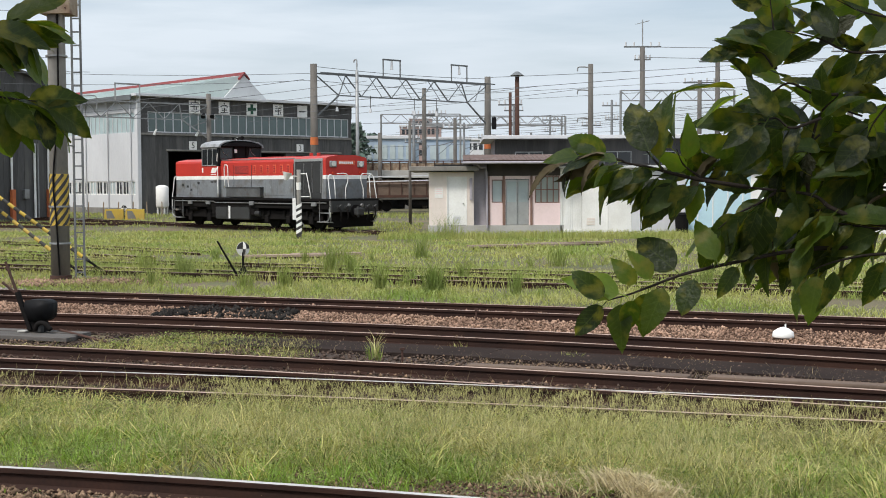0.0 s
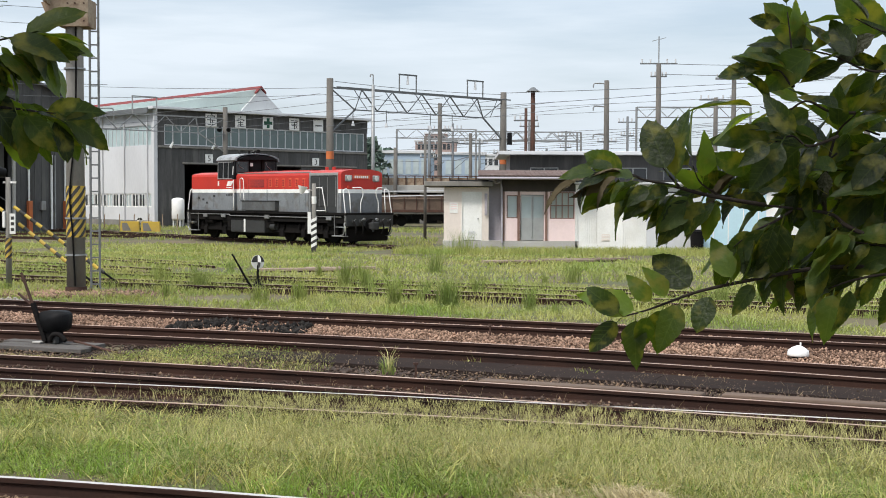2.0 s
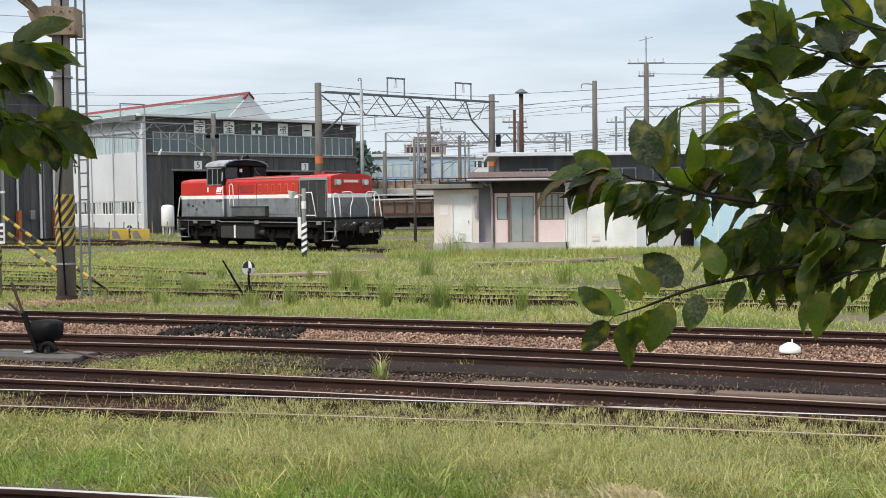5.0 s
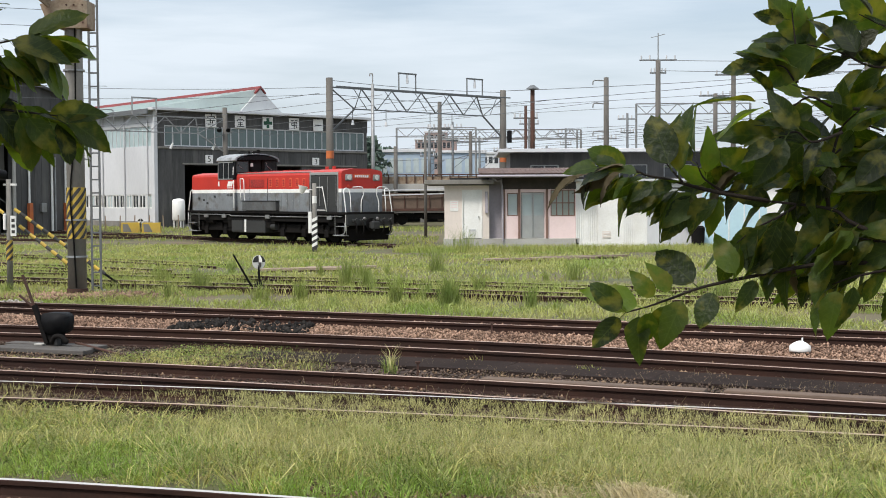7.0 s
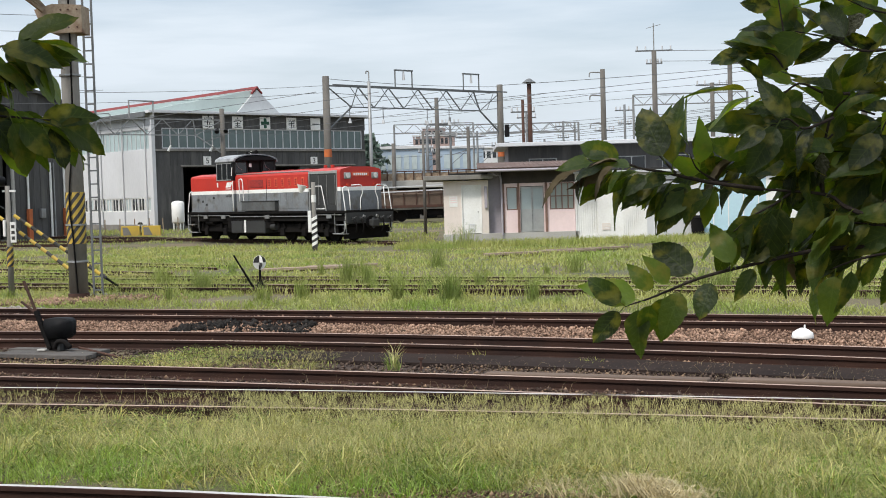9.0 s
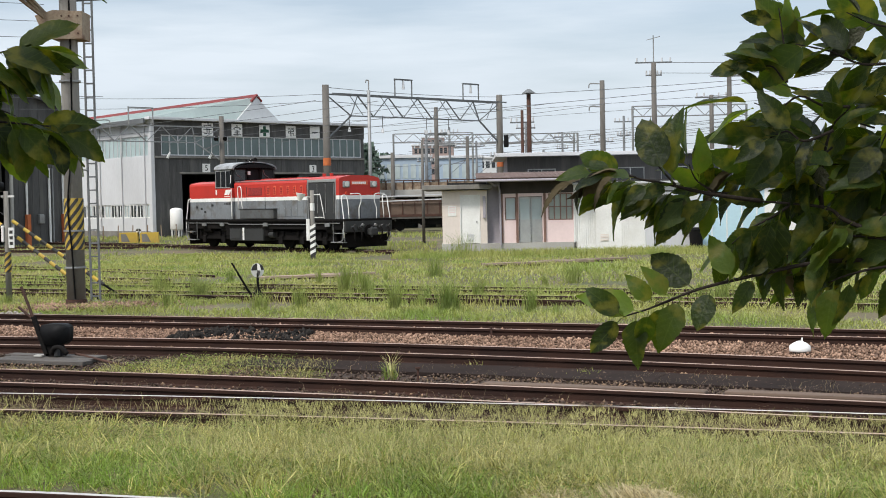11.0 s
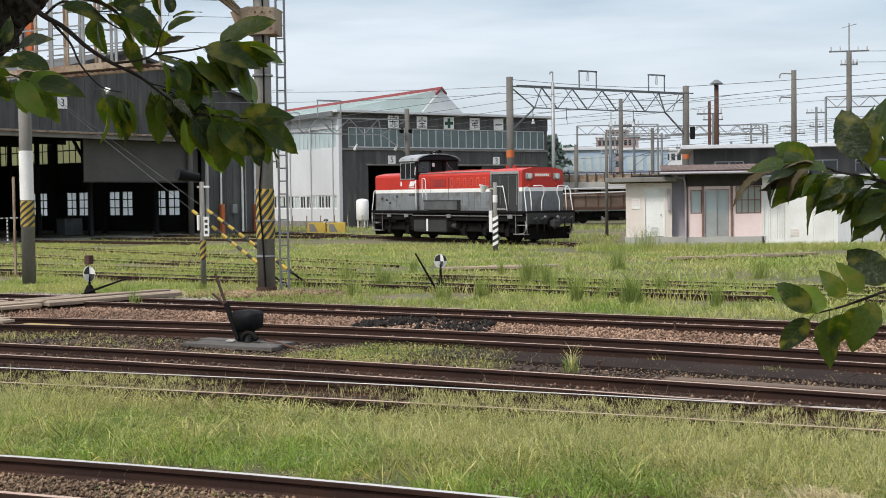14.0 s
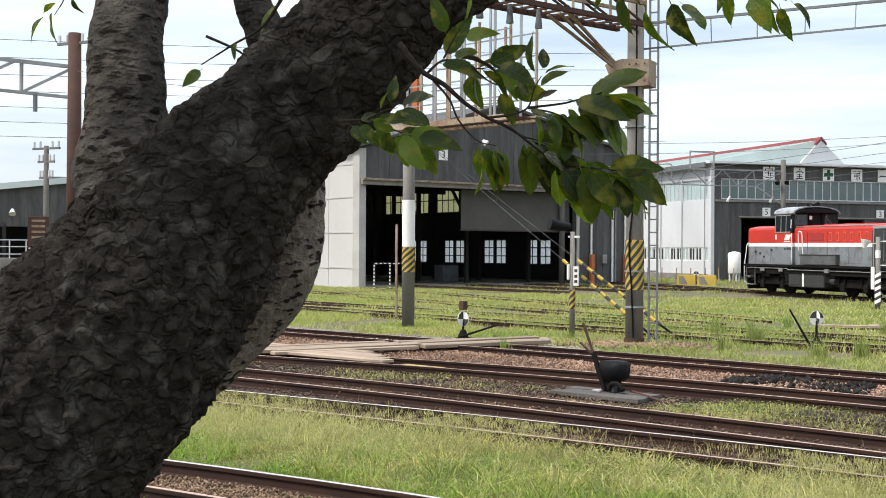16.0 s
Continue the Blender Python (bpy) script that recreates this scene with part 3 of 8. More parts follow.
    for y in (-0.95, -0.32, 0.32, 0.95):
        w = part("rear_window", box(-3.99, -3.96, y - 0.27, y + 0.27, 3.34, 3.9, 0.01), M["glass_dark"], cab)
        part("frame", box(-4.0, -3.97, y - 0.32, y - 0.27, 3.3, 3.94), M["alu"], w)
    # Black front wall: two windows with wipers, a door between, a small white plate.
    for y in (-0.86, 0.86):
        w = part("front_window", box(-2.442, -2.425, y - 0.33, y + 0.33, 3.42, 3.98, 0.01), M["glass_dark"], cab)
        for z in (3.40, 4.0):
            part("frame", bar((-2.42, y - 0.36, z), (-2.42, y + 0.36, z), 0.03), M["loco_dark"], w)
        for q in (-0.36, 0.36):
            part("frame", bar((-2.42, y + q, 3.4), (-2.42, y + q, 4.0), 0.03), M["loco_dark"], w)
        part("wiper", tube(smooth_line([(-2.40, y - 0.3, 3.98), (-2.40, y - 0.2, 3.75), (-2.40, y + 0.05, 3.6)], 4), 0.012, 5), M["steel"], w)
    part("front_post", box(-2.44, -2.36, -0.42, -0.30, 3.3, 4.2, 0.02), M["black"], cab)
    part("front_post", box(-2.44, -2.36, 0.30, 0.42, 3.3, 4.2, 0.02), M["black"], cab)
    part("front_visor", prism([(-1.2, 4.08), (1.2, 4.08), (0.9, 4.22), (0.0, 4.31), (-0.9, 4.22)], -2.43, -2.18, axis="x"), M["blackpaint"], cab)
    part("data_plate", box(-2.35, -2.33, -0.44, -0.28, 3.74, 3.92), M["white"], cab)
    part("grab_iron", rod((-2.47, -1.42, 3.3), (-2.42, -1.42, 3.72), 0.022, seg=6), M["white"], cab)
    # An emblem reduced to slanted white bars.
    logo = part("emblem", prism([(-3.12, 2.72), (-2.86, 2.72), (-2.72, 2.98), (-2.98, 2.98)], -1.378, -1.362), M["white"], cab, "white slanted emblem bar")
    part("emblem_bar", prism([(-2.83, 2.72), (-2.70, 2.72), (-2.48, 2.98), (-2.69, 2.98)], -1.378, -1.362), M["white"], logo)
    part("emblem_bar", box(-3.12, -2.62, -1.376, -1.362, 2.63, 2.665), M["white"], logo)
    part("builder_plate", box(-3.94, -3.82, -1.374, -1.362, 2.74, 2.98), M["white"], cab)
    for k in range(5):
        part("raised_bar", box(-3.15 + 0.14 * k, -3.07 + 0.14 * k, -1.372, -1.362, 2.22, 2.32), M["loco_dark"], cab)
    for x, y in ((-3.4, -0.4), (-3.1, 0.3), (-2.8, -0.2), (-2.55, 0.15)):
        part("roof_fitting", rod((x, y, 4.36), (x, y, 4.52), 0.05, seg=10), M["black"], cab)
    part("horn", rod((-2.95, 0.1, 4.49), (-2.4, 0.1, 4.52), 0.04, 0.1, seg=12), M["black"], cab)
    part("roof_aerial", rod((-3.2, -0.55, 4.36), (-3.2, -0.55, 4.7), 0.012, seg=5), M["darksteel"], cab)
    # Buffer beams, couplers, ploughs, hoses, steps.
    for s, e in ((-1, 6.95), (1, 6.85)):
        beam = part("buffer_beam", box(s * (e - 0.14), s * e, -1.40, 1.40, 0.86, 1.40, 0.03), M["loco_dark"], lo)
        bm = box(s * e, s * (e + 0.30), -0.14, 0.14, 0.74, 1.02, 0.04)
        box(s * (e + 0.22), s * (e + 0.44), -0.22, 0.2, 0.70, 1.06, 0.06, bm)
        rod((s * (e + 0.33), -0.1, 0.62), (s * (e + 0.33), -0.1, 1.14), 0.05, seg=8, bm=bm)
        part("coupler", bm, M["loco_dark"], beam, "dark grimy knuckle coupler")
        part("coupler_pocket", rod((s * e, 0, 0.90), (s * (e + 0.05), 0, 0.90), 0.30, seg=16), M["black"], beam)
        # A plough of two raked halves.
        for q in (-1, 1):
            bm = prism([(0.0, 0.16), (q * 1.30, 0.16), (q * 1.36, 0.74), (0.0, 0.66)], s * (e - 0.40), s * (e - 0.30), axis="x")
            part("snow_plough", bm, M["black"], beam)
        for y in (-1.05, -0.62, 0.62, 1.05):
            part("brake_hose", tube(smooth_line([(s * e, y, 1.08), (s * (e + 0.16), y, 1.02), (s * (e + 0.22), y * 0.96, 0.7), (s * (e + 0.12), y * 0.9, 0.46)], 4), 0.035, 7), M["black"], beam, "", True)
            part("valve", box(s * e, s * (e + 0.10), y - 0.06, y + 0.06, 1.02, 1.16, 0.025), M["loco_dark"], beam)
            part("valve_handle", bar((s * (e + 0.09), y, 1.12), (s * (e + 0.12), y + 0.12, 1.2), 0.02), M["steel"], beam)
        part("jumper_socket", rod((s * e, 0.36, 1.18), (s * (e + 0.09), 0.36, 1.16), 0.07, seg=12), M["steel"], beam)
        part("jumper_socket", rod((s * e, -0.40, 1.20), (s * (e + 0.09), -0.40, 1.18), 0.06, seg=12), M["steel"], beam)
        for y in (-1.30, 1.30):
            st = part("step", box(s * (e - 1.05), s * (e - 0.15), y - 0.14, y + 0.12, 0.38, 0.42, 0.01), M["steel"], beam)
            part("step", box(s * (e - 0.80), s * (e - 0.15), y - 0.13, y + 0.12, 0.80, 0.835, 0.01), M["steel"], beam)
            part("step_side", tube(smooth_line([(s * (e - 1.02), y * 1.08, 0.40), (s * (e - 0.5), y * 1.08, 0.42), (s * (e - 0.18), y * 1.08, 0.55), (s * (e - 0.16), y * 1.08, 1.0)], 4), 0.028, 6), M["steel"], st)
            for x in (e - 1.02, e - 0.18):
                part("step_bar", bar((s * x, y, 0.40), (s * x, y, 1.36), 0.03), M["steel"], st)
            # Entry rail that leans outwards, and the loop along the end of the platform.
            handrail(lo, [(s * (e - 0.12), y * 1.06, 0.62), (s * (e - 0.12), y * 1.06, 1.45), (s * (e - 0.22), y * 1.05, 2.0), (s * (e - 0.30), y * 1.03, 2.5), (s * (e - 0.30), y * 0.84, 2.54), (s * (e - 0.22), y * 0.80, 2.2), (s * (e - 0.16), y * 0.80, 1.48)])
            handrail(lo, [(s * (e - 0.06), y * 0.78, 2.62), (s * (e - 0.06), y * 0.40, 2.63), (s * (e - 0.06), y * 0.31, 2.5), (s * (e - 0.06), y * 0.31, 2.25), (s * (e - 0.06), y * 0.40, 1.95), (s * (e - 0.06), y * 0.40, 1.44)])
    handrail(lo, [(4.42, -1.40, 1.48), (4.46, -1.40, 2.55), (4.54, -1.40, 2.62), (4.92, -1.40, 2.62), (5.02, -1.40, 2.55), (5.32, -1.40, 1.48)])
    part("handrail", rod((4.42, -1.40, 1.56), (5.32, -1.40, 1.56), 0.02, seg=6), M["white"], lo)
    handrail(lo, [(-1.75, -1.44, 1.96), (-1.78, -1.44, 3.0), (-1.70, -1.44, 3.1), (-1.55, -1.44, 3.1), (-1.46, -1.44, 2.9), (-1.44, -1.44, 2.3), (-1.40, -1.44, 1.98)])
    handrail(lo, [(-2.36, -1.44, 1.5), (-2.38, -1.44, 2.4), (-2.38, -1.44, 3.04)])
    part("sand_pipe", tube(smooth_line([(4.0, -1.1, 1.1), (4.05, -1.1, 0.5), (4.2, -0.9, 0.12)], 3), 0.03, 6), M["steel"], lo)


locomotive()
# Buildings.
def wall(u0, u1, z0, z1, holes, t0, t1, axis="x"):
    """A wall from u0 to u1 along an axis, t0 to t1 thick, with openings through it."""
    us = sorted({u0, u1, *[min(max(h[i], u0), u1) for h in holes for i in (0, 1)]})
    zs = sorted({z0, z1, *[min(max(h[i], z0), z1) for h in holes for i in (2, 3)]})
    bm = bmesh.new()
    for a, b in zip(us, us[1:]):
        for c, d in zip(zs, zs[1:]):
            mu, mz = (a + b) / 2, (c + d) / 2
            if any(h[0] < mu < h[1] and h[2] < mz < h[3] for h in holes):
                continue
            if axis == "x":
                box(a, b, t0, t1, c, d, 0, bm)
            else:
                box(t0, t1, a, b, c, d, 0, bm)
    bmesh.ops.remove_doubles(bm, verts=bm.verts, dist=0.001)
    return bm


def window(parent, u0, u1, z0, z1, t, cols, rows, glass, frame_mat, axis="x", w=0.05, deep=0.06, name="window"):
    """A framed window: one pane a light, bars between."""
    def b(a0, a1, c0, c1, d0, d1):
        return box(a0, a1, t + d0, t + d1, c0, c1) if axis == "x" else box(t + d0, t + d1, a0, a1, c0, c1)
    bm = b(u0, u1, z0, z0 + w, -deep, deep)
    for a0, a1, c0, c1 in ((u0, u1, z1 - w, z1), (u0, u0 + w, z0 + w, z1 - w), (u1 - w, u1, z0 + w, z1 - w)):
        joined(bm, b(a0, a1, c0, c1, -deep, deep))
    win = part(name, bm, frame_mat, parent)
    du, dz = (u1 - u0) / cols, (z1 - z0) / rows
    for i in range(1, cols):
        part("mullion", b(u0 + du * i - w / 2, u0 + du * i + w / 2, z0 + w, z1 - w, -deep * 0.8, deep * 0.8), frame_mat, win)
    for j in range(1, rows):
        part("glazing_bar", b(u0 + w, u1 - w, z0 + dz * j - w / 2, z0 + dz * j + w / 2, -deep * 0.7, deep * 0.7), frame_mat, win)
    for i in range(cols):
        for j in range(rows):
            p = part("pane", b(u0 + du * i + w / 2, u0 + du * (i + 1) - w / 2, z0 + dz * j + w / 2, z0 + dz * (j + 1) - w / 2, -0.006, 0.006), glass, win)
            p.visible_shadow = False
    return win


def letters(text, size, m, material, parent, name="lettering"):
    cu = bpy.data.curves.new(name, "FONT")
    cu.body, cu.size, cu.align_x, cu.align_y, cu.extrude = text, size, "CENTER", "CENTER", 0.004
    tmp = new(name, cu)
    bpy.context.view_layer.update()
    me = bpy.data.meshes.new_from_object(tmp.evaluated_get(bpy.context.evaluated_depsgraph_get()))
    bpy.data.objects.remove(tmp)
    me.materials.append(material)
    ob = new(name, me)
    ob.parent, ob.matrix_local = parent, m
    return ob


SIGN_STROKES = {
    "an": ((0, 0.42, 0.1, 0.3), (-0.36, 0.3, 0.72, 0.07), (-0.36, 0.18, 0.07, 0.18), (0.29, 0.18, 0.07, 0.18), (-0.4, -0.02, 0.8, 0.07), (-0.1, -0.2, 0.08, 0.4), (0.1, -0.25, 0.08, 0.3), (-0.32, -0.38, 0.3, 0.07), (0.05, -0.38, 0.3, 0.07)),
    "zen": ((-0.05, 0.3, 0.1, 0.14), (-0.25, 0.18, 0.5, 0.07), (-0.36, 0.06, 0.15, 0.1), (0.22, 0.06, 0.15, 0.1), (-0.25, -0.1, 0.5, 0.06), (-0.25, -0.24, 0.5, 0.06), (-0.04, -0.38, 0.08, 0.42), (-0.36, -0.4, 0.72, 0.07)),
    "dai": ((-0.34, 0.28, 0.3, 0.06), (0.05, 0.28, 0.3, 0.06), (-0.3, 0.14, 0.6, 0.06), (0.24, 0.02, 0.06, 0.14), (-0.3, 0.0, 0.6, 0.06), (-0.3, -0.14, 0.06, 0.14), (-0.3, -0.14, 0.6, 0.06), (-0.04, -0.4, 0.08, 0.6), (0.2, -0.32, 0.07, 0.2)),
    "ichi": ((-0.34, -0.05, 0.68, 0.09),),
}


def sign_board(parent, x, y, z, kind):
    s = 0.52
    b = part("sign_board", box(x - s, x + s, y - 0.05, y, z - s, z + s, 0.015), M["white"], parent, "white square safety sign")
    if kind == "cross":
        bm = box(x - 0.42, x + 0.42, y - 0.062, y - 0.05, z - 0.14, z + 0.14)
        box(x - 0.14, x + 0.14, y - 0.064, y - 0.05, z - 0.42, z + 0.42, 0, bm)
        part("cross", bm, M["signgreen"], b, "dark green cross")
        return
    bm = bmesh.new()
    for a, c, w, h in SIGN_STROKES[kind]:
        box(x + a, x + a + w, y - 0.062, y - 0.05, z + c, z + c + h, 0, bm)
    part("lettering", bm, M["hazblack"], b)


def number_board(parent, x, y, z, text, s=0.36):
    b = part("number_board", box(x - s, x + s, y - 0.05, y, z - s, z + s, 0.01), M["white"], parent, "white square road number board")
    letters(text, s * 1.9, pose(x, y - 0.058, z, 90, 0, 0), M["hazblack"], b)


M["signgreen"] = mat("sign_green", (0.02, 0.09, 0.05), rough=0.5, bump=0)


def engine_shed():
    sh = thing("engine_shed", pose(-24.6, 99.6, 0, 0, 0, 43), "large grey engine shed with a dark front and red-ridged roof", "engine shed")
    W, L, T = 21.4, 34.0, 9.15
    holes = [(2.7, 8.6, -1, 4.85), (9.6, 14.2, -1, 4.85), (15.2, 20.0, -1, 4.7), (0.9, 21.1, 6.35, 8.0)]
    front = part("front_wall", wall(0.25, W, LOW - 0.05, T, holes, 0, 0.3), M["sheet_dk"], sh, "dark slate-grey sheeted front wall")
    for i in range(36):
        x = 0.4 + i * 0.6
        for z0, z1 in ((5.0, 6.33), (8.02, T - 0.05)):
            part("rib", box(x, x + 0.05, -0.025, 0.0, z0, z1), M["sheet_dk"], front)
    window(sh, 0.9, 21.1, 6.35, 8.0, 0.1, 26, 1, M["glass_green"], M["sheet_lt"], w=0.085)
    # Dark sheet added behind the panes in place of the hall's shaded depth.
    part("window_backing", box(0.9, 21.1, 0.9, 0.95, 6.3, 8.05), M["inside"], sh)
    part("corner_pilaster", box(-0.06, 0.26, -0.06, 0.3, LOW - 0.05, T, 0.02), M["sheet_lt"], sh)
    part("sill_band", box(0.3, W, -0.1, 0.0, 6.14, 6.3, 0.01), M["concrete"], sh)
    part("lintel_band", box(2.5, 20.2, -0.12, 0.0, 4.9, 5.02, 0.01), M["concrete"], sh)
    part("fascia", box(-0.4, W + 0.4, -0.5, 0.3, T, T + 0.22, 0.02), M["sheet_lt"], sh, "pale flat roof edge")
    # Side wall with a high glazed band and low windows.
    hs = [(0.5, 33, 6.3, 7.95)] + [(0.5 + i * 1.1, 0.5 + i * 1.1 + 1.0, 1.4, 2.5) for i in range(28)]
    side = part("side_wall", wall(0.3, L, LOW - 0.05, T, hs, 0, 0.25, "y"), M["sheet_lt"], sh, "pale grey sheeted side wall")
    window(sh, 0.5, 33, 6.3, 7.95, 0.12, 44, 1, M["glass_pale"], M["sheet_lt"], "y", 0.07)
    for i in range(28):
        y = 0.5 + i * 1.1
        window(sh, y, y + 1.0, 1.4, 2.5, 0.1, 2, 1, M["glass_dark"] if i % 3 else M["glass"], M["white"], "y", 0.08)
    for i in range(9):
        part("downpipe", rod((-0.08, 1.0 + i * 3.8, 0.1), (-0.08, 1.0 + i * 3.8, T - 0.2), 0.05, seg=8), M["sheet_lt"], sh)
    part("plinth", box(-0.1, 0.0, 0.3, L, LOW - 0.05, 0.35, 0.01), M["concrete"], sh)
    part("back_wall", box(0.25, W, L - 0.3, L, LOW - 0.05, T), M["sheet_dk"], sh)
    part("far_side_wall", box(W - 0.25, W, 0.3, L - 0.3, LOW - 0.05, T), M["sheet_dk"], sh)
    part("floor_slab", box(0.25, W - 0.25, 0.3, L - 0.3, LOW - 0.05, -0.02), M["concrete"], sh)
    # Roof: low slopes and a raised ridge monitor.
    bm = prism([(-0.5, T - 0.05), (10.7, T + 0.06), (W + 0.5, T - 0.05), (W + 0.5, T + 0.12), (10.7, T + 0.24), (-0.5, T + 0.12)], 0.3, L + 0.4)
    roof = part("roof", bm, M["roof_lt"], sh, "pale green corrugated roof")
    part("eave_board", box(-0.62, -0.5, 0.0, L + 0.4, T - 0.3, T + 0.1, 0.01), M["darksteel"], roof)
    part("slope", prism([(-0.45, T + 0.14), (13.0, T + 0.14), (10.7, 11.45)], 1.2, L), M["roof_lt"], roof)
    part("monitor_gable", prism([(8.6, T + 0.2), (13.1, T + 0.2), (10.7, 11.42)], 1.0, 1.19), M["sheet_lt"], roof)
    bm = prism([(10.2, 11.04), (10.7, 11.52), (11.2, 11.04), (11.2, 11.16), (10.7, 11.7), (10.2, 11.16)], 0.9, L)
    part("ridge_cap", bm, M["redtrim"], roof, "dull red ridge capping")
    for i in range(26):
        y = 1.8 + i * 1.25
        part("roof_seam", bar((-0.4, y, T + 0.18), (10.3, y, 11.38), 0.05), M["roof_lt"], roof)
    for x, k in ((5.15, "an"), (7.97, "zen"), (10.7, "cross"), (13.4, "dai"), (15.95, "ichi")):
        sign_board(sh, x, -0.03, 8.5, k)
    number_board(sh, 4.95, -0.03, 5.35, "5")
    number_board(sh, 15.67, -0.03, 5.3, "3")
    for x in (8.9,):
        f = part("flood_lamp", rod((x, -0.1, 6.05), (x, -0.55, 5.98), 0.03, seg=6), M["darksteel"], sh)
        part("shade", rod((x, -0.55, 6.08), (x, -0.62, 5.82), 0.06, 0.2, seg=12), M["white"], f)


engine_shed()


def depot():
    d = thing("locomotive_depot", pose(-36.7, 64.7, 0, 0, 0, 62.4), "old dark grey locomotive depot, open-fronted, with pale side wall", "depot")
    W, L, E = 21.75, 30.0, 8.2
    top = [(-0.15, E), (10.7, 11.4), (W + 0.1, 8.9)]
    # Front: gable above the wide opening, a pier to one side.
    poly = [(0.0, 6.35), (W, 6.35), (W, 8.85), (10.7, 11.3), (0.0, 8.15)]
    g = part("gable_wall", prism(poly, 0.0, 0.3), M["sheet_dk"], d, "dark weathered sheeting over the opening")
    for i in range(27):
        x = 0.4 + i * 0.8
        ht = 8.15 + (11.3 - 8.15) * x / 10.7 if x < 10.7 else 11.3 - (11.3 - 8.85) * (x - 10.7) / (W - 10.7)
        part("rib", box(x, x + 0.04, -0.02, 0.0, 6.4, ht - 0.05), M["sheet_dk"], g)
    part("pier_wall", box(17.0, W, 0.0, 0.3, LOW - 0.05, 6.35), M["sheet_dk"], d, "dark grey sheeted pier")
    for i in range(8):
        part("rib", box(17.2 + i * 0.58, 17.24 + i * 0.58, -0.02, 0.0, 0.2, 6.3), M["sheet_dk"], d)
    part("lintel", box(-0.1, 17.1, -0.35, 0.0, 5.95, 6.35, 0.02), M["concrete"], d, "weathered horizontal door track beam")
    part("lintel_rail", box(-0.1, 17.1, -0.5, -0.35, 6.22, 6.32), M["rustpaint"], d)
    part("corner_pier", box(-0.2, 0.28, -0.12, 0.6, LOW - 0.05, 8.1, 0.02), M["concrete_lt"], d, "pale concrete corner pier")
    # Pale side wall with cladding joints.
    sd = part("side_wall", box(0.0, 0.25, 0.6, L, LOW - 0.05, 8.1), M["cladding"], d, "pale grey panel side wall")
    for z in (1.02, 3.13, 5.24, 7.2):
        part("joint_strip", box(-0.03, 0.0, 0.6, L, z - 0.03, z + 0.03), M["concrete_lt"], sd)
    for i in range(9):
        part("panel_seam", box(-0.02, 0.0, 3.6 + 3 * i, 3.63 + 3 * i, 0.0, 8.1), M["concrete_lt"], sd)
    # Far side wall with two rows of windows that let daylight in, and the back wall.
    lows = [(7.6 + 5.2 * i, 8.9 + 5.2 * i, 1.1, 3.0) for i in range(4)] + [(9.1 + 5.2 * i, 10.4 + 5.2 * i, 1.1, 3.0) for i in range(4)]
    highs = [(15.4, 18.5, 5.2, 7.3), (18.8, 21.9, 5.2, 7.3), (23.0, 26.1, 5.2, 7.3), (26.4, 29.5, 5.2, 7.3), (10.5, 11.6, 4.9, 5.9), (6.5, 7.6, 4.9, 5.9)]
    # Inner walls hold the depot's indoor shade in their dark colour.
    part("far_side_wall", wall(0.3, L, LOW - 0.05, 8.6, lows + highs, W - 0.25, W, "y"), M["inside"], d, "inner wall pierced by windows, indoor shade put into its colour")
    for h in lows + highs:
        window(d, *h, W - 0.12, 4 if h[2] > 4 else 2, 2 if h[2] > 4 else 3, M["milk_warm" if h[2] > 5 else "milk"], M["eave"], "y", 0.07, 0.05)
    backs = [(3.2 + i * 4.4, 4.6 + i * 4.4, 1.1, 3.0) for i in range(4)] + [(2.6 + i * 4.4, 5.0 + i * 4.4, 4.9, 6.6) for i in range(4)]
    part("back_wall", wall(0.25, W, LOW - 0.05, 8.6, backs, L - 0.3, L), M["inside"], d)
    for h in backs:
        window(d, *h, L - 0.12, 3, 2, M["milk"], M["eave"], "x", 0.07, 0.05)
    part("curtain_panel", box(7.8, 16.9, 0.5, 0.58, 3.45, 5.95), M["tarp"], d, "grey-brown hanging curtain panel under the lintel")
    part("curtain_rail", box(7.7, 17.0, 0.46, 0.6, 3.36, 3.45), M["eave"], d)
    part("floor_slab", box(0.25, W - 0.25, 0.3, L - 0.3, LOW - 0.05, -0.02), M["concrete"], d)
    for x in (3.6, 8.6, 13.4):
        for s in (-0.53, 0.53):
            part("inspection_rail", box(x + s - 0.03, x + s + 0.03, -14, L - 0.5, -0.10, 0.0), M["rail_side"], d)
    # Columns, trusses and braces are darkened with the same indoor shade.
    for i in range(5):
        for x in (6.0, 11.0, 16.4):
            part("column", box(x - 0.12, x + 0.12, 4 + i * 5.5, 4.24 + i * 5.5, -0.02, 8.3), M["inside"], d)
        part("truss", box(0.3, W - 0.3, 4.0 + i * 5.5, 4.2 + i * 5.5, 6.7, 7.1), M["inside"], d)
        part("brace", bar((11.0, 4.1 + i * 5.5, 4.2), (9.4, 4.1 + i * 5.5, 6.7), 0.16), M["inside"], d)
    # Roof with its eaves.
    bm = prism([(-0.5, E - 0.12), (10.7, 11.32), (W + 0.5, 8.72), (W + 0.5, 8.88), (10.7, 11.5), (-0.5, E + 0.05)], -0.35, L + 0.4)
    part("roof", bm, M["sheet_dk"], d, "dark low-pitched sheet roof")
    number_board(d, 5.95, -0.03, 8.0, "3", 0.34)
    f = part("flood_lamp", bar((8.2, -0.05, 8.9), (8.6, -0.6, 8.95), 0.06), M["darksteel"], d)
    part("shade", rod((8.6, -0.6, 9.0), (8.75, -0.8, 8.78), 0.08, 0.22, seg=12), M["white"], f)
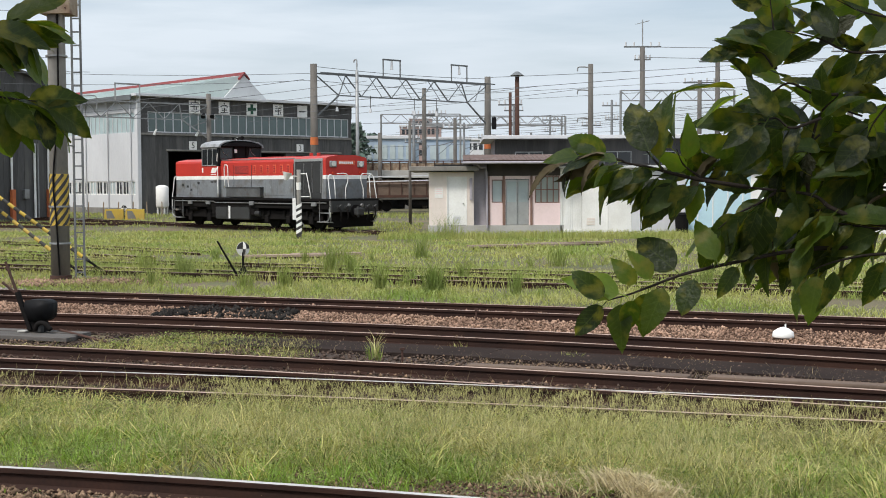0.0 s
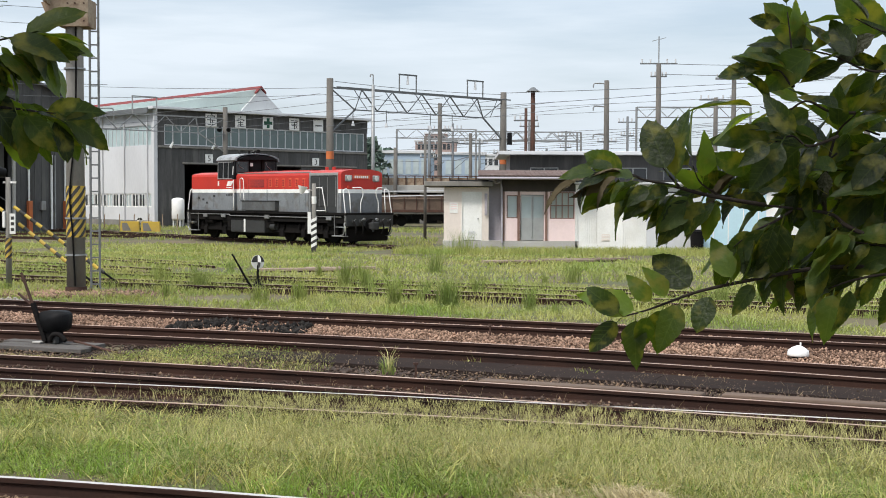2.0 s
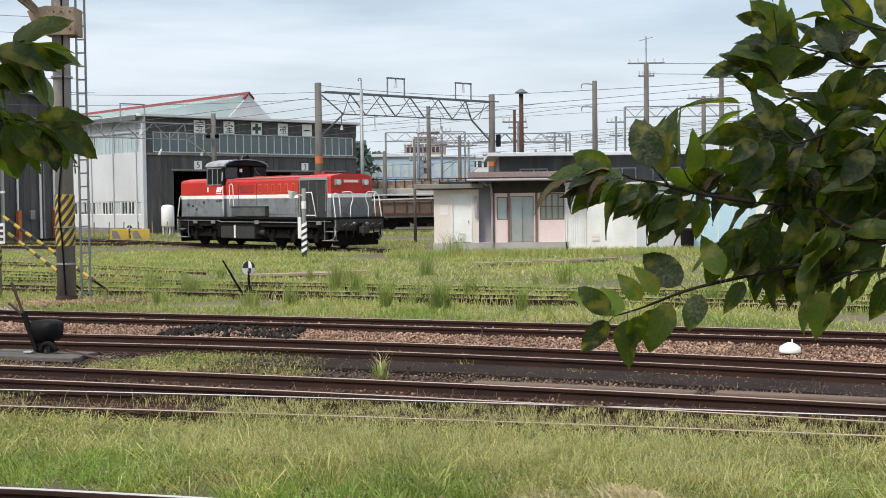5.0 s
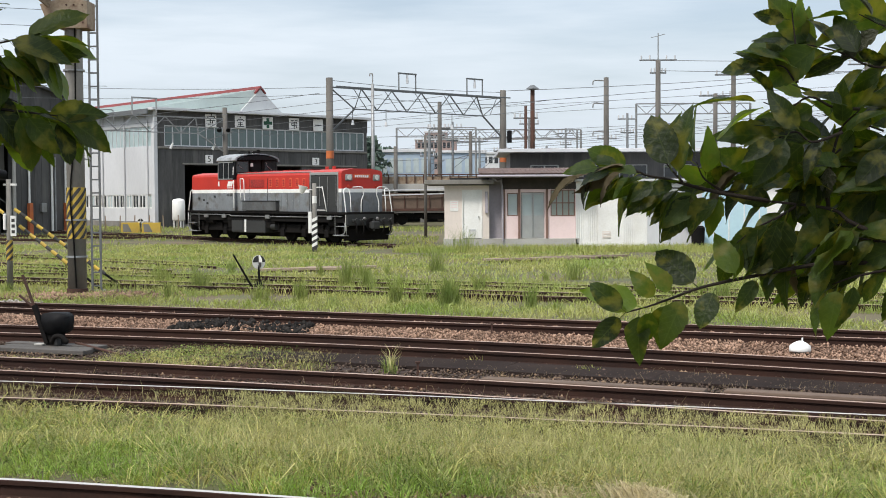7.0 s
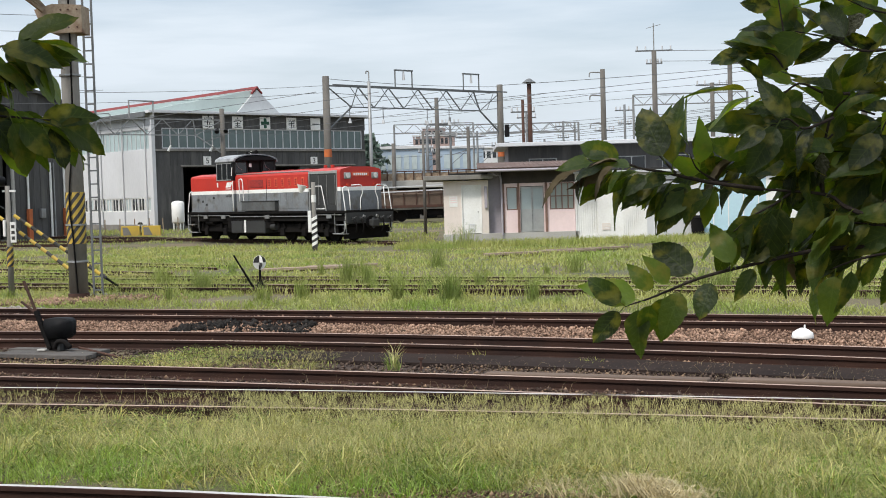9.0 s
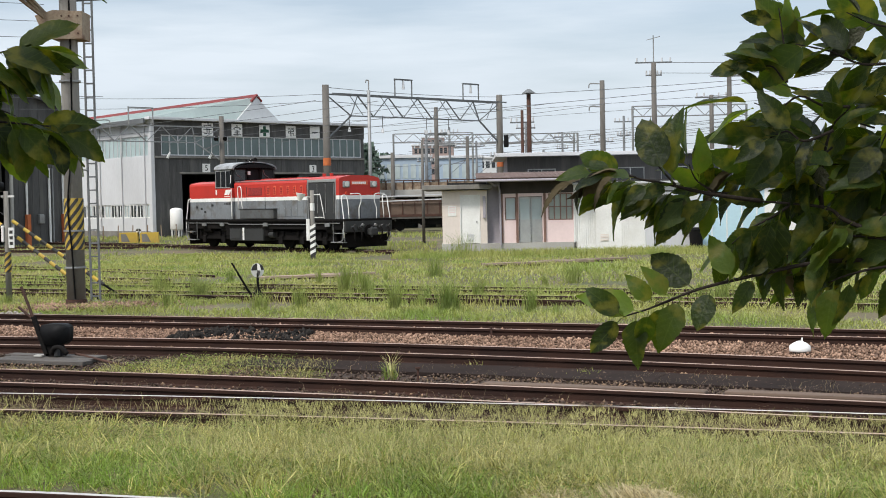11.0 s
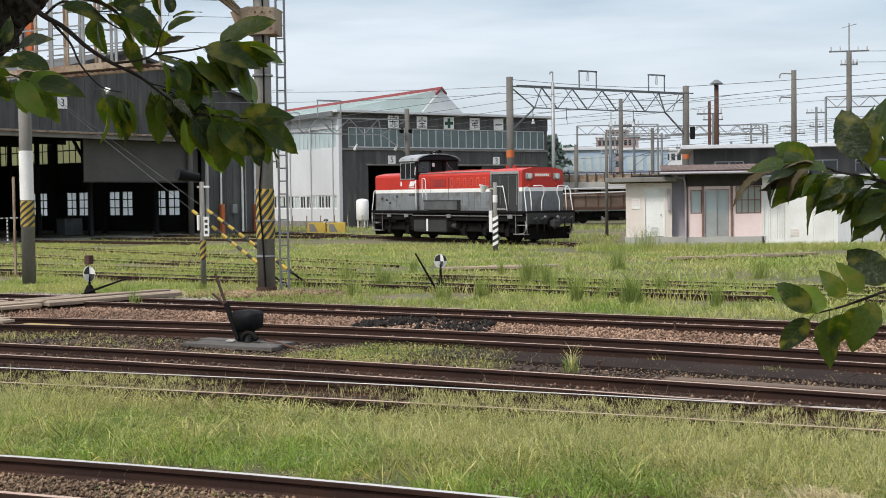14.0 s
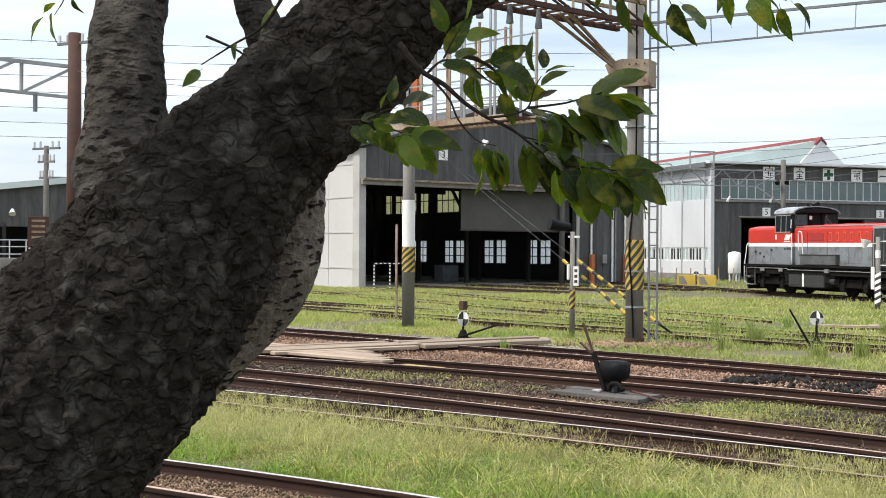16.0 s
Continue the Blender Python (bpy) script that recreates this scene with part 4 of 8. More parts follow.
    # Pipes, conduits and orange guards on the pier.
    for x, z0, z1, r, m in ((18.35, 1.9, 6.3, 0.07, "white"), (20.3, 0.0, 4.9, 0.08, "white"), (20.6, 0.0, 4.9, 0.05, "steel"), (21.5, 0.0, 5.2, 0.07, "white"), (17.1, 0, 6.2, 0.12, "concrete_lt")):
        part("pipe", rod((x, -0.12, z0), (x, -0.12, z1), r, seg=10), M[m], d)
    part("pipe_guard", box(18.2, 18.5, -0.3, -0.05, LOW - 0.05, 1.9, 0.02), M["orange"], d, "faded orange pipe guard")
    part("pipe_guard", box(21.35, 21.65, -0.3, -0.05, LOW - 0.05, 1.9, 0.02), M["orange"], d, "faded orange pipe guard")
    part("junction_box", box(19.3, 19.7, -0.25, -0.02, 1.3, 1.9, 0.02), M["steel"], d)


M["cladding"] = mat("pale_panel_cladding", (0.50, 0.48, 0.46), (0.42, 0.40, 0.38), rough=0.85, scale=0.3, fine=6, amount=0.4, bump=0.08, stretch=(1, 1, 0.4))
M["tarp"] = mat("grey_brown_tarpaulin", (0.10, 0.095, 0.084), (0.07, 0.066, 0.058), rough=0.9, scale=0.4, fine=6, bump=0.1)


def milk(name, col):
    m = mat(name, col, rough=0.5, bump=0)
    n, l = m.node_tree.nodes, m.node_tree.links
    tr = n.new("ShaderNodeBsdfTranslucent")
    tr.inputs["Color"].default_value = (*col, 1)
    mx = n.new("ShaderNodeMixShader")
    mx.inputs[0].default_value = 0.85
    l.new(n["Principled BSDF"].outputs[0], mx.inputs[1])
    l.new(tr.outputs[0], mx.inputs[2])
    l.new(mx.outputs[0], n["Material Output"].inputs["Surface"])
    return m


M["milk"] = milk("frosted_panes", (0.93, 0.95, 0.95))
M["milk_warm"] = milk("yellowed_frosted_panes", (0.74, 0.72, 0.50))
depot()


def depot_clutter():
    """A plain barrier, a fence and low machines inside the depot."""
    base = pose(-36.7, 64.7, 0, 0, 0, 62.4)
    bar_thing = thing("striped_barrier", base @ pose(1.2, -1.0, LOW), "black and white striped barrier before the depot", "barrier")
    for p0, p1 in (((-0.9, 0, 0), (-0.9, 0, 1.5)), ((0.2, 0, 0), (0.2, 0, 1.5)), ((1.3, 0, 0), (1.3, 0, 1.5)), ((-0.9, 0, 1.5), (1.3, 0, 1.5))):
        n = 7
        a, b = Vector(p0), Vector(p1)
        r = part("rail", bar(a, b, 0.05), M["hazblack"], bar_thing)
        for i in range(n):
            part("stripe", bar(a.lerp(b, (i + 0.1) / n), a.lerp(b, (i + 0.6) / n), 0.062), M["white"], r)
    for x, y, w, h in ((13.0, 9, 1.4, 1.1), (7.5, 14, 2.2, 0.8), (15.0, 16, 1.0, 1.3)):
        t = thing("machine_cabinet", base @ pose(x, y, -0.02), "grimy dark cabinet standing in the depot", "cabinet", "depot cabinets")
        part("body", box(-w / 2, w / 2, -0.5, 0.5, 0, h, 0.04), M["loco_grey"], t)
        part("lid", box(-w / 2 - 0.03, w / 2 + 0.03, -0.53, 0.53, h, h + 0.06, 0.02), M["loco_dark"], t)


depot_clutter()


def yard_hut():
    h = thing("yard_hut", pose(-1.2, 55, 0, 0, 0, 0), "low cream, pink and white hut under a rusty tin roof", "hut")
    B = LOW - 0.05
    part("plinth", box(0.2, 6.1, -0.05, 6, B, 0.3, 0.01), M["concrete_lt"], h, "concrete plinth")
    # Cream block with a white steel door.
    c = part("cream_wall", wall(0.25, 2.2, 0.3, 2.62, [(1.02, 1.9, 0.3, 2.42)], 0.0, 0.2), M["cream"], h, "cream rendered wall")
    part("end_wall", box(0.25, 0.45, 0.2, 6, 0.3, 2.62), M["cream"], h)
    dr = part("steel_door", box(1.06, 1.86, 0.03, 0.08, 0.32, 2.38, 0.008), M["white"], h, "white steel door with a small vent")
    part("door_frame", wall(1.02, 1.9, 0.3, 2.42, [(1.06, 1.86, 0.2, 2.38)], -0.02, 0.12), M["white"], dr)
    part("door_handle", rod((1.74, -0.03, 1.25), (1.74, 0.03, 1.25), 0.03), M["steel"], dr)
    vent = part("vent", box(1.3, 1.6, 0.01, 0.03, 0.42, 0.72), M["sheet_lt"], dr)
    for k in range(5):
        part("slat", box(1.31, 1.59, 0.0, 0.012, 0.45 + k * 0.055, 0.47 + k * 0.055), M["white"], vent)
    n = part("notice", box(0.5, 0.85, -0.015, 0.0, 1.5, 1.95), M["white"], h, "white paper notice")
    for k in range(3):
        part("notice_bar", box(0.54, 0.81, -0.019, -0.015, 1.86 - 0.1 * k, 1.9 - 0.1 * k), M["pink"], n)
    part("meter_box", box(2.02, 2.14, -0.1, 0.0, 1.4, 2.35, 0.01), M["mauve"], h)
    # Recess and pink front.
    # The recess lies in shadow; that shadow is put into the mauve-grey.
    part("mauve_wall", box(2.2, 2.78, 0.35, 0.5, 0.3, 3.0), M["mauve"], h, "recessed wall, its shadow put into the mauve-grey")
    part("mauve_return", box(2.0, 2.2, 0.2, 0.5, 0.3, 2.6), M["mauve"], h)
    pk = part("pink_wall", wall(2.86, 5.95, 0.3, 3.05, [(2.98, 3.46, 1.28, 2.28), (3.58, 4.6, 0.3, 2.3), (4.86, 5.92, 1.26, 2.42)], 0.0, 0.2), M["pink"], h, "faded pink wall below a dark strip of eave shade")
    # Thin dark strip stands in for the eave's soft shadow on the wall.
    part("dark_boarding", box(2.8, 5.96, -0.03, 0.0, 2.44, 3.05, 0.005), M["eave"], pk)
    for x in (2.84, 3.5, 4.7):
        part("timber_post", box(x - 0.05, x + 0.05, -0.06, 0.0, 0.3, 2.44, 0.006), M["frame_brown"], pk)
    window(h, 2.98, 3.46, 1.28, 2.28, 0.08, 1, 1, M["glass"], M["frame_brown"], w=0.04)
    window(h, 4.86, 5.92, 1.26, 2.42, 0.08, 4, 2, M["glass_curtain"], M["frame_brown"], w=0.045)
    for i in range(2):
        x = 3.6 + i * 0.5
        sdoor = part("sliding_door", wall(x, x + 0.49, 0.32, 2.28, [(x + 0.05, x + 0.44, 1.3, 2.2)], 0.05 + 0.05 * i, 0.09 + 0.05 * i), M["alu"], h, "grey aluminium sliding door with a glazed top")
        part("pane", box(x + 0.05, x + 0.44, 0.062 + 0.05 * i, 0.07 + 0.05 * i, 1.3, 2.2), M["glass"], sdoor)
    part("downspout", tube(smooth_line([(2.3, -0.5, 3.0), (2.5, -0.35, 2.8), (2.75, -0.12, 2.6), (2.78, -0.1, 0.2)], 4), 0.045, 8), M["mauve"], h)
    # Dark wall added so that the shaded room shows behind the windows.
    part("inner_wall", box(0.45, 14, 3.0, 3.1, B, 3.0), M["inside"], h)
    # White steel store with corrugated doors, then the grey wall and the blue panel.
    part("white_wall", wall(5.96, 9.05, B, 2.75, [(6.02, 6.9, 0.1, 2.35)], -0.05, 0.2), M["white"], h, "white painted steel store wall")
    door = part("corrugated_door", box(6.02, 6.9, 0.0, 0.05, 0.05, 2.35), M["white"], h, "white corrugated steel door")
    for k in range(9):
        part("rib", box(6.06 + k * 0.095, 6.1 + k * 0.095, -0.03, 0.0, 0.06, 2.34, 0.004), M["white"], door)
    v = part("vent", box(7.1, 7.45, -0.07, -0.05, 0.3, 0.6), M["cream"], h)
    for k in range(4):
        part("slat", box(7.12, 7.43, -0.08, -0.068, 0.34 + k * 0.065, 0.36 + k * 0.065), M["white"], v)
    for k in range(12):
        part("rib", box(8.0 + k * 0.09, 8.04 + k * 0.09, -0.075, -0.05, 0.0, 2.7), M["white"], h)
    part("grey_wall", box(9.05, 11.4, -0.05, 0.2, B, 2.75), M["sheet_lt"], h, "pale grey sheet wall")
    part("blue_panel", box(11.4, 14.2, -0.04, 0.2, B, 2.6), M["blue"], h, "pale blue panel wall")
    for k in range(4):
        part("panel_seam", box(11.9 + 0.65 * k, 11.94 + 0.65 * k, -0.06, -0.04, 0, 2.5), M["white"], h)
    part("long_wall", box(14.2, 24, -0.04, 0.2, B, 2.75), M["white"], h)
    part("back_wall", box(0.25, 24, 6.0, 6.2, B, 2.75), M["cream"], h)
    # Roofs.
    part("flat_roof", box(-0.6, 2.4, -0.45, 6.3, 2.66, 2.86, 0.02), M["concrete"], h, "thin concrete flat roof")
    bm = prism([(-0.75, 3.04), (3.2, 3.36), (3.2, 3.44), (-0.8, 3.12)], 1.75, 6.15, axis="x")
    roof = part("tin_roof", bm, M["tinroof"], h, "rusty red ribbed tin roof")
    for k in range(22):
        part("roof_rib", bar((1.85 + 0.2 * k, -0.78, 3.13), (1.85 + 0.2 * k, 3.1, 3.44), 0.035), M["tinroof"], roof)
    part("eave_board", box(1.72, 6.15, -0.82, -0.74, 2.93, 3.08, 0.01), M["eave"], roof)
    part("gutter", rod((1.7, -0.88, 3.0), (6.2, -0.88, 3.0), 0.055, seg=10), M["mauve"], roof)
    part("soffit", box(1.8, 6.1, -0.74, 0.2, 2.98, 3.03), M["eave"], roof)
    part("store_roof", box(5.9, 24, -0.3, 6.4, 2.76, 2.86, 0.01), M["sheet_lt"], h)
    # The taller building behind.
    b = thing("office_block", pose(2.2, 63, 0), "low office block behind the hut, front darkened as eave shade", "building")
    # Front takes a dark colour in place of the shade under the eaves.
    part("wall", wall(0, 24, LOW - 0.05, 4.3, [(1.0 + 2.2 * i, 2.4 + 2.2 * i, 2.6, 3.7) for i in range(10)], 0, 0.25), M["sheet_dk"], b)
    for i in range(10):
        window(b, 1.0 + 2.2 * i, 2.4 + 2.2 * i, 2.6, 3.7, 0.12, 2, 1, M["glass_dark"], M["alu"])
    part("roof", box(-0.6, 24.6, -0.8, 7, 4.3, 4.48, 0.02), M["sheet_lt"], b, "pale overhanging flat roof")
    part("end_wall", box(0, 0.25, 0.25, 6, LOW - 0.05, 4.3), M["mauve"], b)
    part("back_wall", box(0, 24, 6, 6.2, LOW - 0.05, 4.3), M["mauve"], b)


M["glass_curtain"] = glass_mat("curtained_glass", (0.33, 0.36, 0.32), 0.2)
yard_hut()


def extinguisher():
    e = thing("fire_extinguisher", pose(9.48, 54.8, 1.0), "red fire extinguisher hung on the grey wall", "extinguisher")
    part("cylinder", rod((0, 0, -0.12), (0, 0, 0.4), 0.11, seg=16), M["signred"], e)
    part("neck", rod((0, 0, 0.4), (0, 0, 0.5), 0.05, 0.03), M["black"], e)
    part("bracket", box(-0.06, 0.06, 0.08, 0.16, 0.0, 0.1), M["black"], e)
    s = thing("dark_bin", pose(9.95, 54.5, LOW), "dark bin standing by the grey wall", "bin")
    part("body", rod((0, 0, 0), (0, 0, 0.9), 0.26, 0.3, seg=18), M["black"], s)
    part("lid", rod((0, 0, 0.9), (0, 0, 1.0), 0.32, 0.2, seg=18), M["black"], s)


extinguisher()
# Poles, gantries, wires.
def hazard_band(parent, r, z0, z1, n=5, slant=0.55, seg=24):
    """Yellow band with black slanting stripes wound round a round shaft."""
    part("hazard_band", rod((0, 0, z0), (0, 0, z1), r + 0.006, seg=seg), M["yellow"], parent, "yellow and black hazard band")
    step = (z1 - z0) / n
    for k in range(-int(slant * 1.6 / step) - 1, n + 1):
        own = bmesh.new()
        a0 = k * step + z0
        prev = None
        for i in range(seg + 1):
            a = math.tau * i / seg
            tri = abs((i / seg * 2) % 2 - 1)
            lo = min(max(a0 + tri * slant * 1.6, z0), z1)
            hi = min(max(a0 + tri * slant * 1.6 + step * 0.5, z0), z1)
            p = [own.verts.new(((r + 0.011) * math.cos(a), (r + 0.011) * math.sin(a), q)) for q in (lo, hi)]
            if prev and (hi - lo > 0.005):
                own.faces.new((prev[0], p[0], p[1], prev[1]))
            prev = p
        bmesh.ops.delete(own, geom=[v for v in own.verts if not v.link_faces], context="VERTS")
        if own.faces:
            part("stripe", own, M["hazblack"], parent)
        else:
            own.free()


def ladder(parent, p, h, w, n, mat_, lean=0.0):
    for s in (-w / 2, w / 2):
        part("ladder_stile", bar((p[0] + s, p[1], p[2]), (p[0] + s + lean, p[1], p[2] + h), 0.045), mat_, parent)
    for i in range(n):
        z = p[2] + h * (i + 0.5) / n
        part("rung", bar((p[0] - w / 2 + lean * (i + 0.5) / n, p[1], z), (p[0] + w / 2 + lean * (i + 0.5) / n, p[1], z), 0.035), mat_, parent)


def truss(parent, a, b, depth, n, w, mat_, name="truss_bar", drop=1.0):
    """A flat lattice girder from a to b, zigzag web below the top chord."""
    a, b = Vector(a), Vector(b)
    dz = Vector((0, 0, -depth))
    part("top_chord", bar(a, b, w * 1.3), mat_, parent)
    part("bottom_chord", bar(a + dz + (b - a) * 0.13, b + dz - (b - a) * 0.13, w * 1.1), mat_, parent)
    part("knee_brace", bar(a + dz * 2.2, a + dz + (b - a) * 0.13, w * 1.3), mat_, parent)
    part("knee_brace", bar(b + dz * 2.2, b + dz - (b - a) * 0.13, w * 1.3), mat_, parent)
    for i in range(n):
        u0, u1 = i / n, (i + 1) / n
        lo = min(max((u0 + u1) / 2, 0.13), 0.87)
        part(name, bar(a.lerp(b, u0), a.lerp(b, lo) + dz, w), mat_, parent)
        part(name, bar(a.lerp(b, lo) + dz, a.lerp(b, u1), w * 0.7), mat_, parent)


def main_pole():
    p = thing("gantry_pole", pose(-9.05, 29.2, LOW), "thick weathered concrete gantry pole with hazard stripes", "pole")
    part("shaft", rod((0, 0, 0), (0, 0, 9.2), 0.215, 0.19, seg=28), M["concrete"], p, "", True)
    part("base_collar", rod((0, 0, 0), (0, 0, 0.18), 0.245, seg=28), M["rust"], p)
    hazard_band(p, 0.214, 1.33, 2.52)
    part("cable", tube(smooth_line([(0.05, -0.235, 0.2), (0.0, -0.245, 1.4), (-0.06, -0.24, 2.4), (0.08, -0.235, 4), (0.1, -0.225, 6.3), (0.08, -0.22, 9)], 4), 0.022, 6), M["black"], p)
    for z in (0.9, 1.75, 3.6, 5.2):
        part("cable_strap", rod((0, 0, z), (0, 0, z + 0.04), 0.245, seg=24), M["steel"], p)
    # Riveted bracket box that carries the knee braces.
    bx = part("bracket_box", prism([(-0.66, 6.7), (-0.5, 6.3), (-0.28, 6.16), (0.42, 6.16), (0.42, 6.78), (-0.25, 6.82)], -0.33, 0.3), M["rustpaint"], p, "rusty riveted steel bracket box")
    for x in (-0.05, 0.12, 0.32):
        for z in (6.28, 6.48, 6.68):
            part("rivet", rod((x, -0.345, z), (x, -0.325, z), 0.022, seg=6), M["rust"], bx)
    # Rusty lattice walkway girder, running over the tracks.
    a, b = Vector((-0.1, 0, 7.62)), Vector((-6.4, -15.2, 7.62))
    d = (b - a).normalized()
    n = Vector((-d.y, d.x, 0))
    for s in (-0.42, 0.42):
        part("girder_chord", bar(a + n * s, b + n * s, 0.11), M["rust"], p, "rusted girder chord")
        part("girder_chord", bar(a + n * s + Vector((0, 0, 0.5)), b + n * s + Vector((0, 0, 0.5)), 0.08), M["rustpaint"], p)
        part("railing", bar(a + n * s + Vector((0, 0, 1.5)), b + n * s + Vector((0, 0, 1.5)), 0.04), M["rustpaint"], p)
        for i in range(14):
            q = a.lerp(b, i / 13) + n * s
            part("post", bar(q, q + Vector((0, 0, 1.5)), 0.05), M["rustpaint"], p)
            if i < 13:
                part("lattice", bar(q, a.lerp(b, (i + 1) / 13) + n * s + Vector((0, 0, 0.5)), 0.045), M["rust"], p)
    for i in range(44):
        q = a.lerp(b, (i + 0.5) / 44)
        part("deck_bar", bar(q - n * 0.42, q + n * 0.42, 0.05), M["rust"], p)
    for s in (-0.3, 0.05, 0.3):
        part("knee_brace", bar(Vector((-0.45, s, 6.65)), a + d * 2.6 + n * s, 0.06), M["rustpaint"], p)
    for i in range(4):
        q = a + d * (3.2 + i * 0.9)
        part("insulator", rod(q, q - Vector((0, 0, 0.42)), 0.05, 0.09, seg=8), M["darksteel"], p)
    # Catenary boom that runs the other way, with hangers.
    part("boom", bar((0, 0, 7.67), (12, -1.25, 7.67), 0.06), M["darksteel"], p)
    part("boom", bar((0, 0.2, 7.1), (12, -1.9, 7.1), 0.04), M["darksteel"], p)
    for i in range(11):
        u = (i + 0.7) / 11
        part("hanger", bar(Vector((0, 0.2, 7.1)).lerp(Vector((12, -1.9, 7.1)), u), Vector((0, 0, 7.67)).lerp(Vector((12, -1.25, 7.67)), u), 0.02), M["darksteel"], p)
    lad = thing("steel_ladder", pose(-8.95, 30.4, LOW), "tall narrow galvanised ladder beside the pole", "ladder")
    ladder(lad, (0, 0, 0), 9.6, 0.21, 30, M["darksteel"], 0.0)
    for z in (3.2, 6.4):
        part("standoff", bar((-0.1, 0, z), (-0.1, -1.0, z), 0.03), M["steel"], lad)
    part("foot_bar", bar((-0.35, 0.02, 0.03), (0.2, 0.02, 0.03), 0.06), M["steel"], lad)
    part("hook", tube(smooth_line([(0.1, 0, 4.4), (0.42, 0, 4.4), (0.46, 0, 4.3), (0.46, 0, 4.05)], 3), 0.015, 6), M["steel"], lad)


main_pole()


def signal_platform():
    p = thing("platform_pole", pose(-16.85, 32.5, LOW), "concrete pole with white band carrying a rusty signal platform", "pole")
    part("shaft", rod((0, 0, 0), (0, 0, 7.8), 0.185, 0.16, seg=24), M["concrete"], p, "", True)
    part("white_band", rod((0, 0, 2.35), (0, 0, 3.7), 0.186, seg=24), M["white"], p, "white painted band")
    hazard_band(p, 0.183, 1.62, 2.33, 4, 0.3)
    part("board", box(-0.42, -0.36, -0.03, 0.03, 0.3, 3.0, 0.005), M["rustpaint"], p)
    d = Vector((0.93, -0.36, 0))
    n = Vector((0.36, 0.93, 0))
    z0 = 5.75
    for s in (-0.5, 0.5):
        part("platform_beam", bar(Vector((0, 0, z0)) + n * s - d * 0.3, Vector((0, 0, z0)) + n * s + d * 4.6, 0.16), M["rustpaint"], p, "rusty platform edge beam")
        for k, zz in enumerate((0.55, 1.1, 1.7, 2.3)):
            part("railing", bar(Vector((0, 0, z0 + zz)) + n * s + d * 0.4, Vector((0, 0, z0 + zz)) + n * s + d * 4.6, 0.035), M["steel"], p)
        for i in range(8):
            q = Vector((0, 0, z0)) + n * s + d * (0.5 + i * 0.58)
            part("post", bar(q, q + Vector((0, 0, 2.6 if i % 2 else 3.2)), 0.06), M["rustpaint"] if i % 2 else M["steel"], p)
    for i in range(24):
        q = Vector((0, 0, z0)) + d * (i * 0.2)
        part("deck_bar", bar(q - n * 0.5, q + n * 0.5, 0.04), M["rust"], p)
    q = Vector((0, 0, z0)) + d * 0.62 - n * 0.3
    part("orange_post", bar(q, q + Vector((0, 0, 2.4)), 0.16), M["orange"], p, "orange painted post")
    part("signal_box", box(-0.2, 0.1, -0.35, -0.12, z0 + 0.7, z0 + 1.35, 0.03), M["black"], p)
    for i in range(5):
        part("strut", bar(Vector((0, 0, z0 - 1.0)), Vector((0, 0, z0)) + d * (0.9 + 0.1 * i), 0.03), M["rust"], p)
    # Guy wires with striped covers, down to the ground.
    for end in ((-9.0, 31.0), (-8.7, 31.9)):
        g = thing("guy_wire", Matrix(), "steel guy wire in a black and yellow striped cover", "guy wire", "guys of the platform pole")
        a, b = Vector((end[0], end[1], LOW)), Vector((-16.85, 32.5, 5.6))
        part("wire", rod(a, b, 0.006, seg=6), M["wire"], g)
        part("anchor", rod(a, a.lerp(b, 0.06), 0.03, seg=8), M["black"], g)
        for i in range(16):
            part("cover", rod(a.lerp(b, 0.06 + i * 0.018), a.lerp(b, 0.06 + (i + 1) * 0.018), 0.045, seg=10), M["yellow" if i % 2 else "hazblack"], g)


signal_platform()


def lamp_post():
    p = thing("shunting_signal", pose(-11.28, 31.0, LOW), "thin weathered post with a black shunting lamp", "signal")
    part("post", rod((0, 0, 0), (0, 0, 2.75), 0.075, 0.06, seg=14), M["concrete"], p, "", True)
    hazard_band(p, 0.073, 0.75, 1.25, 3, 0.15, 16)
    part("arm", bar((-0.12, 0, 2.62), (0.2, 0, 2.62), 0.05), M["white"], p)
    l = part("lamp_head", rod((-0.42, -0.28, 2.92), (-0.1, 0.05, 2.86), 0.14, 0.11, seg=18), M["blackpaint"], p, "black round lamp housing")
    part("visor", rod((-0.5, -0.36, 2.95), (-0.38, -0.25, 2.92), 0.165, 0.15, seg=18), M["blackpaint"], l)
    b = part("plate", box(0.06, 0.2, -0.09, -0.06, 1.35, 1.85, 0.005), M["white"], p, "small white plate")
    for k in range(3):
        part("plate_bar", box(0.09, 0.17, -0.095, -0.09, 1.42 + k * 0.14, 1.5 + k * 0.14), M["hazblack"], b)
    part("clamp", box(-0.12, -0.05, -0.1, 0.08, 1.5, 1.9, 0.02), M["white"], p)


lamp_post()


